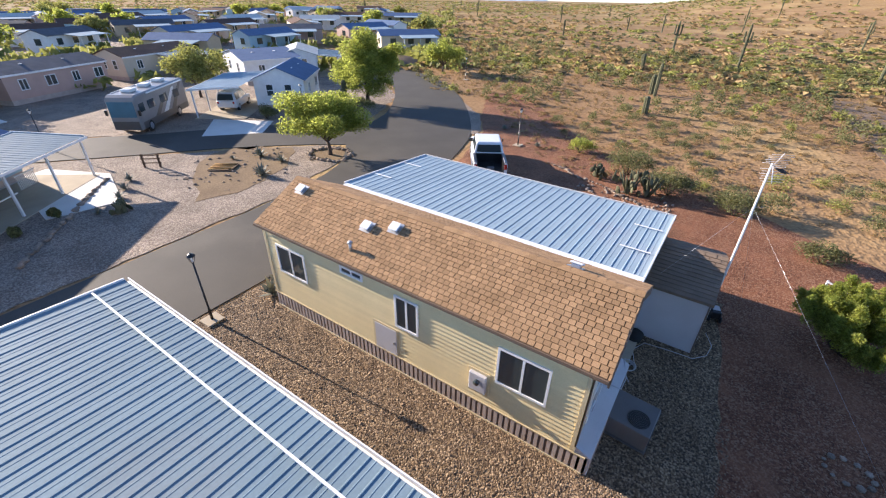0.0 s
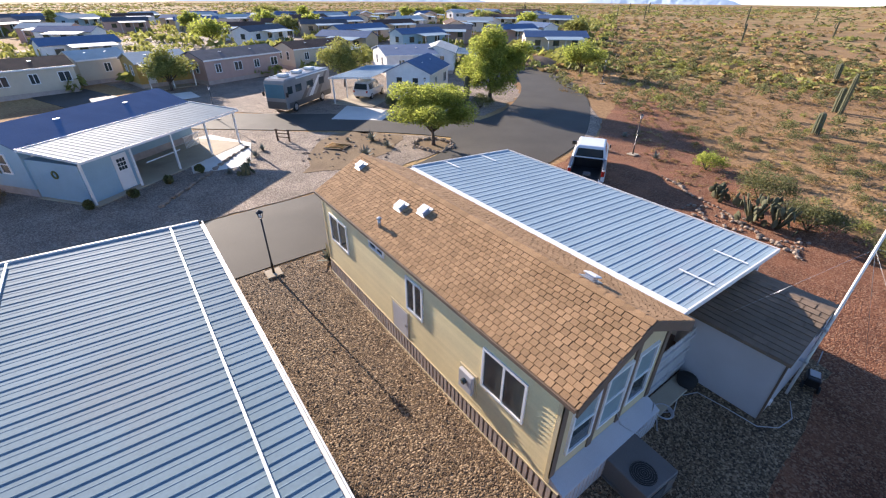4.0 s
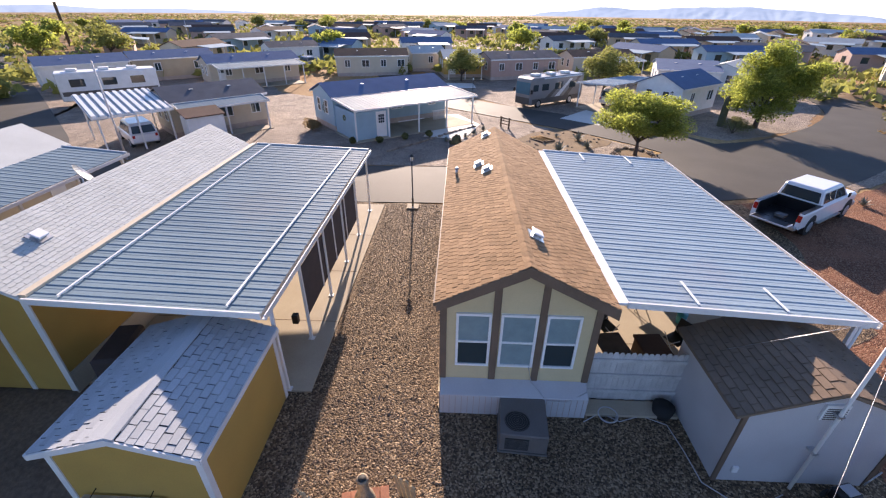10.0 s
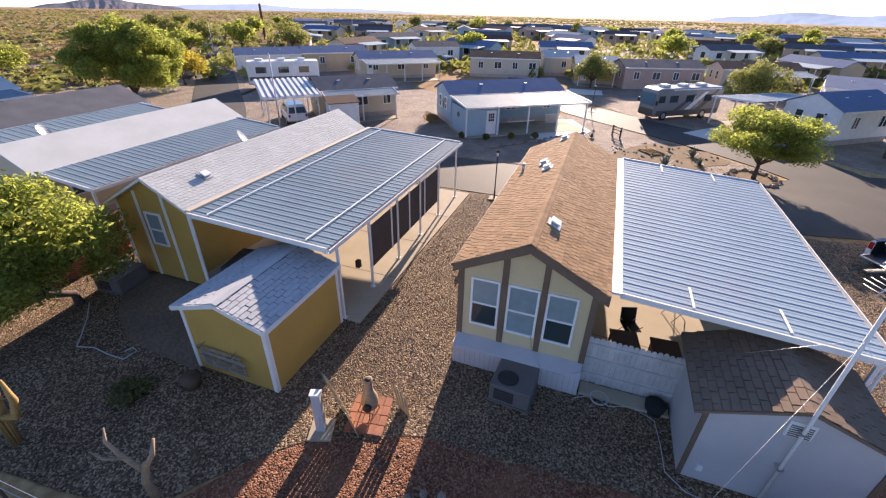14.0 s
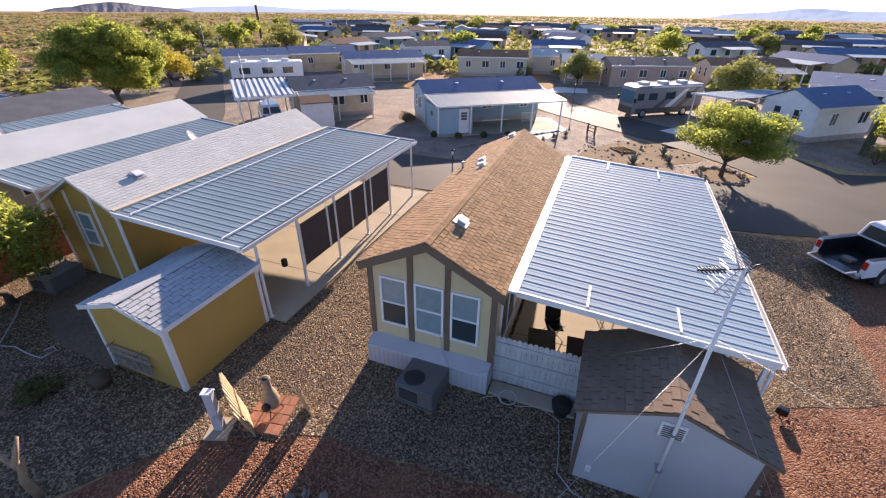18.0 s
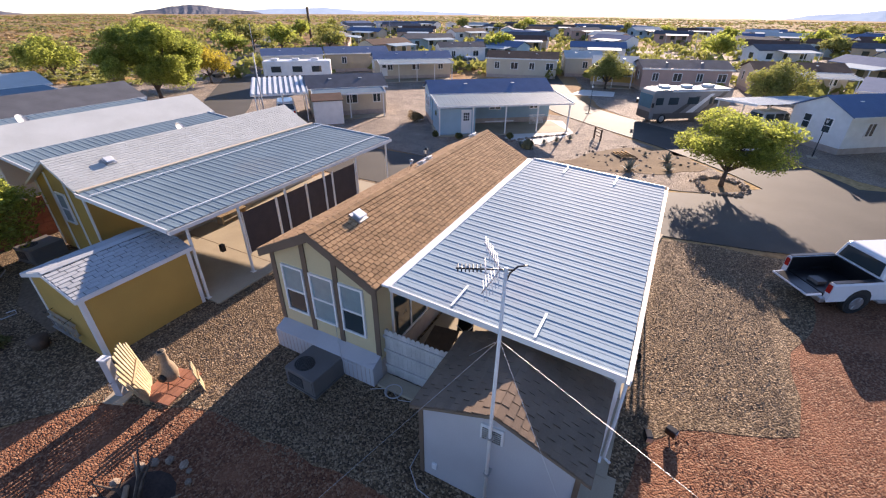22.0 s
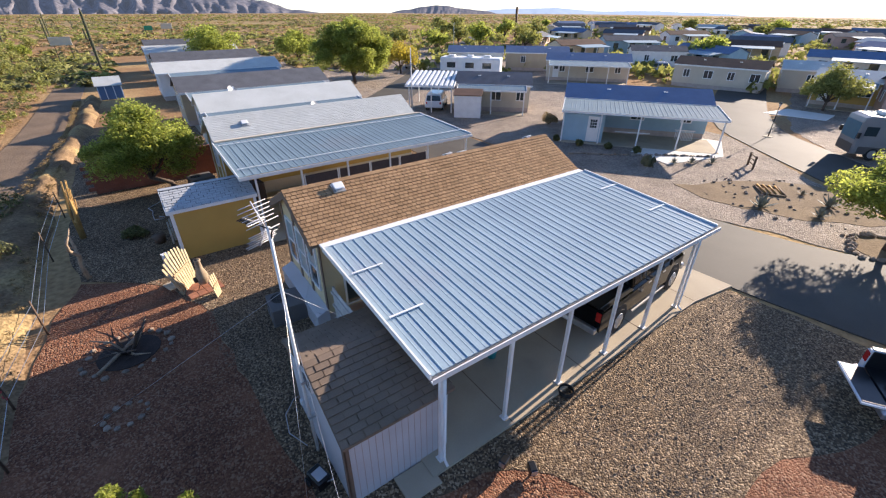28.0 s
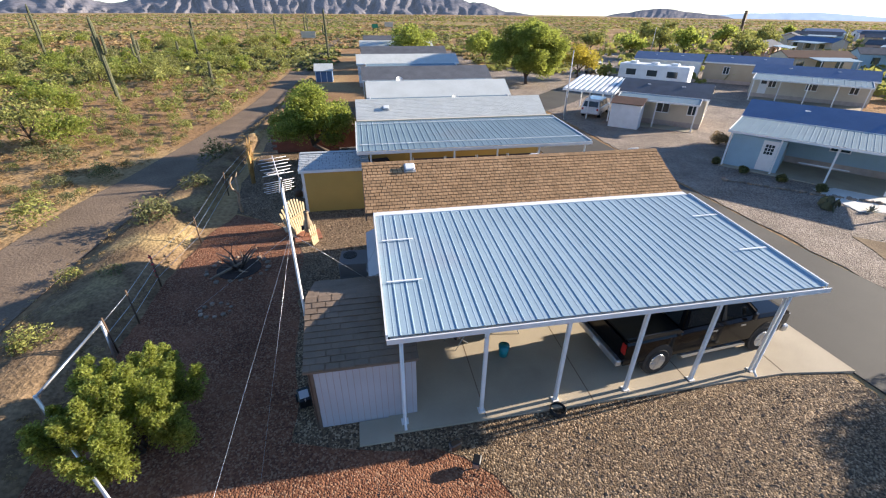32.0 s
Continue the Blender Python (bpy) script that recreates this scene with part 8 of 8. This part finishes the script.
for child in list(ysh.children):
    if child.name.startswith("roof_deck"):
        shingle_slope(child, (GX0 - 0.05, -5.35, 2.682), (1, 0, 0), (0, 1.5, -0.44), GX1 - GX0 + 0.15, math.hypot(1.5, 0.44), "shingle_pale", tab=0.33, course=0.16, near=lambda x: True, limit=150)
        shingle_slope(child, (GX0 - 0.05, -5.35, 2.682), (1, 0, 0), (0, -1.6, -0.51), GX1 - GX0 + 0.15, math.hypot(1.6, 0.51), "shingle_pale", tab=0.33, course=0.16, near=lambda x: True, limit=150)

peb = ([(1, 0, 0), (-1, 0, 0), (0, 1, 0), (0, -1, 0), (0, 0, 1), (0.5, 0.6, 0.6), (-0.6, -0.4, 0.7)], [(0, 5, 4), (2, 1, 4), (5, 2, 4), (0, 2, 5), (1, 3, 6), (3, 4, 6), (1, 6, 4), (3, 0, 4)])


def pebbles(name, mt, boxes, count, s0, s1, label, seed):
    q = random.Random(seed)
    areas = [(b_[2] - b_[0]) * (b_[3] - b_[1]) for b_ in boxes]
    ms = []
    for _ in range(count):
        b_ = q.choices(boxes, areas)[0]
        s = q.uniform(s0, s1) * (1.8 if q.random() < 0.04 else 1)
        ms.append(np.array(pose(q.uniform(b_[0], b_[2]), q.uniform(b_[1], b_[3]), 0.004, q.uniform(-20, 20), q.uniform(-20, 20), q.uniform(0, 360)) @ Matrix.Diagonal((s * q.uniform(.8, 1.4), s, s * q.uniform(.5, .9), 1))))
    solo(name, scatter_mesh(name, peb, ms, mt), mt, label, "gravel", kind="stuff")


M["pebble"] = mat("river_pebble", (0.28, 0.195, 0.12), (0.17, 0.115, 0.072), 0.85, scale=14, grain=60, grain_amt=0.15, bump=0.2, vary=0.5)
M["pebble_red"] = mat("red_granite_chip", (0.29, 0.13, 0.07), (0.22, 0.092, 0.05), 0.9, scale=14, grain=60, grain_amt=0.15, bump=0.2, vary=0.4)
pebbles("loose_gravel", "pebble", [(-12.8, -3.2, 2.6, -0.05), (-0.2, -3.6, 3.0, 3.6), (-13.2, 10.3, -3.4, 13.9), (0.3, 2.8, 2.6, 5.9)], 24000, 0.012, 0.028, "loose river pebbles over the yard", 1)
pebbles("loose_red_chips", "pebble_red", [(3.3, -2.8, 7.4, 8.5), (-2.2, 11.2, 5, 17)], 7000, 0.012, 0.024, "loose red granite chips over the yard", 2)
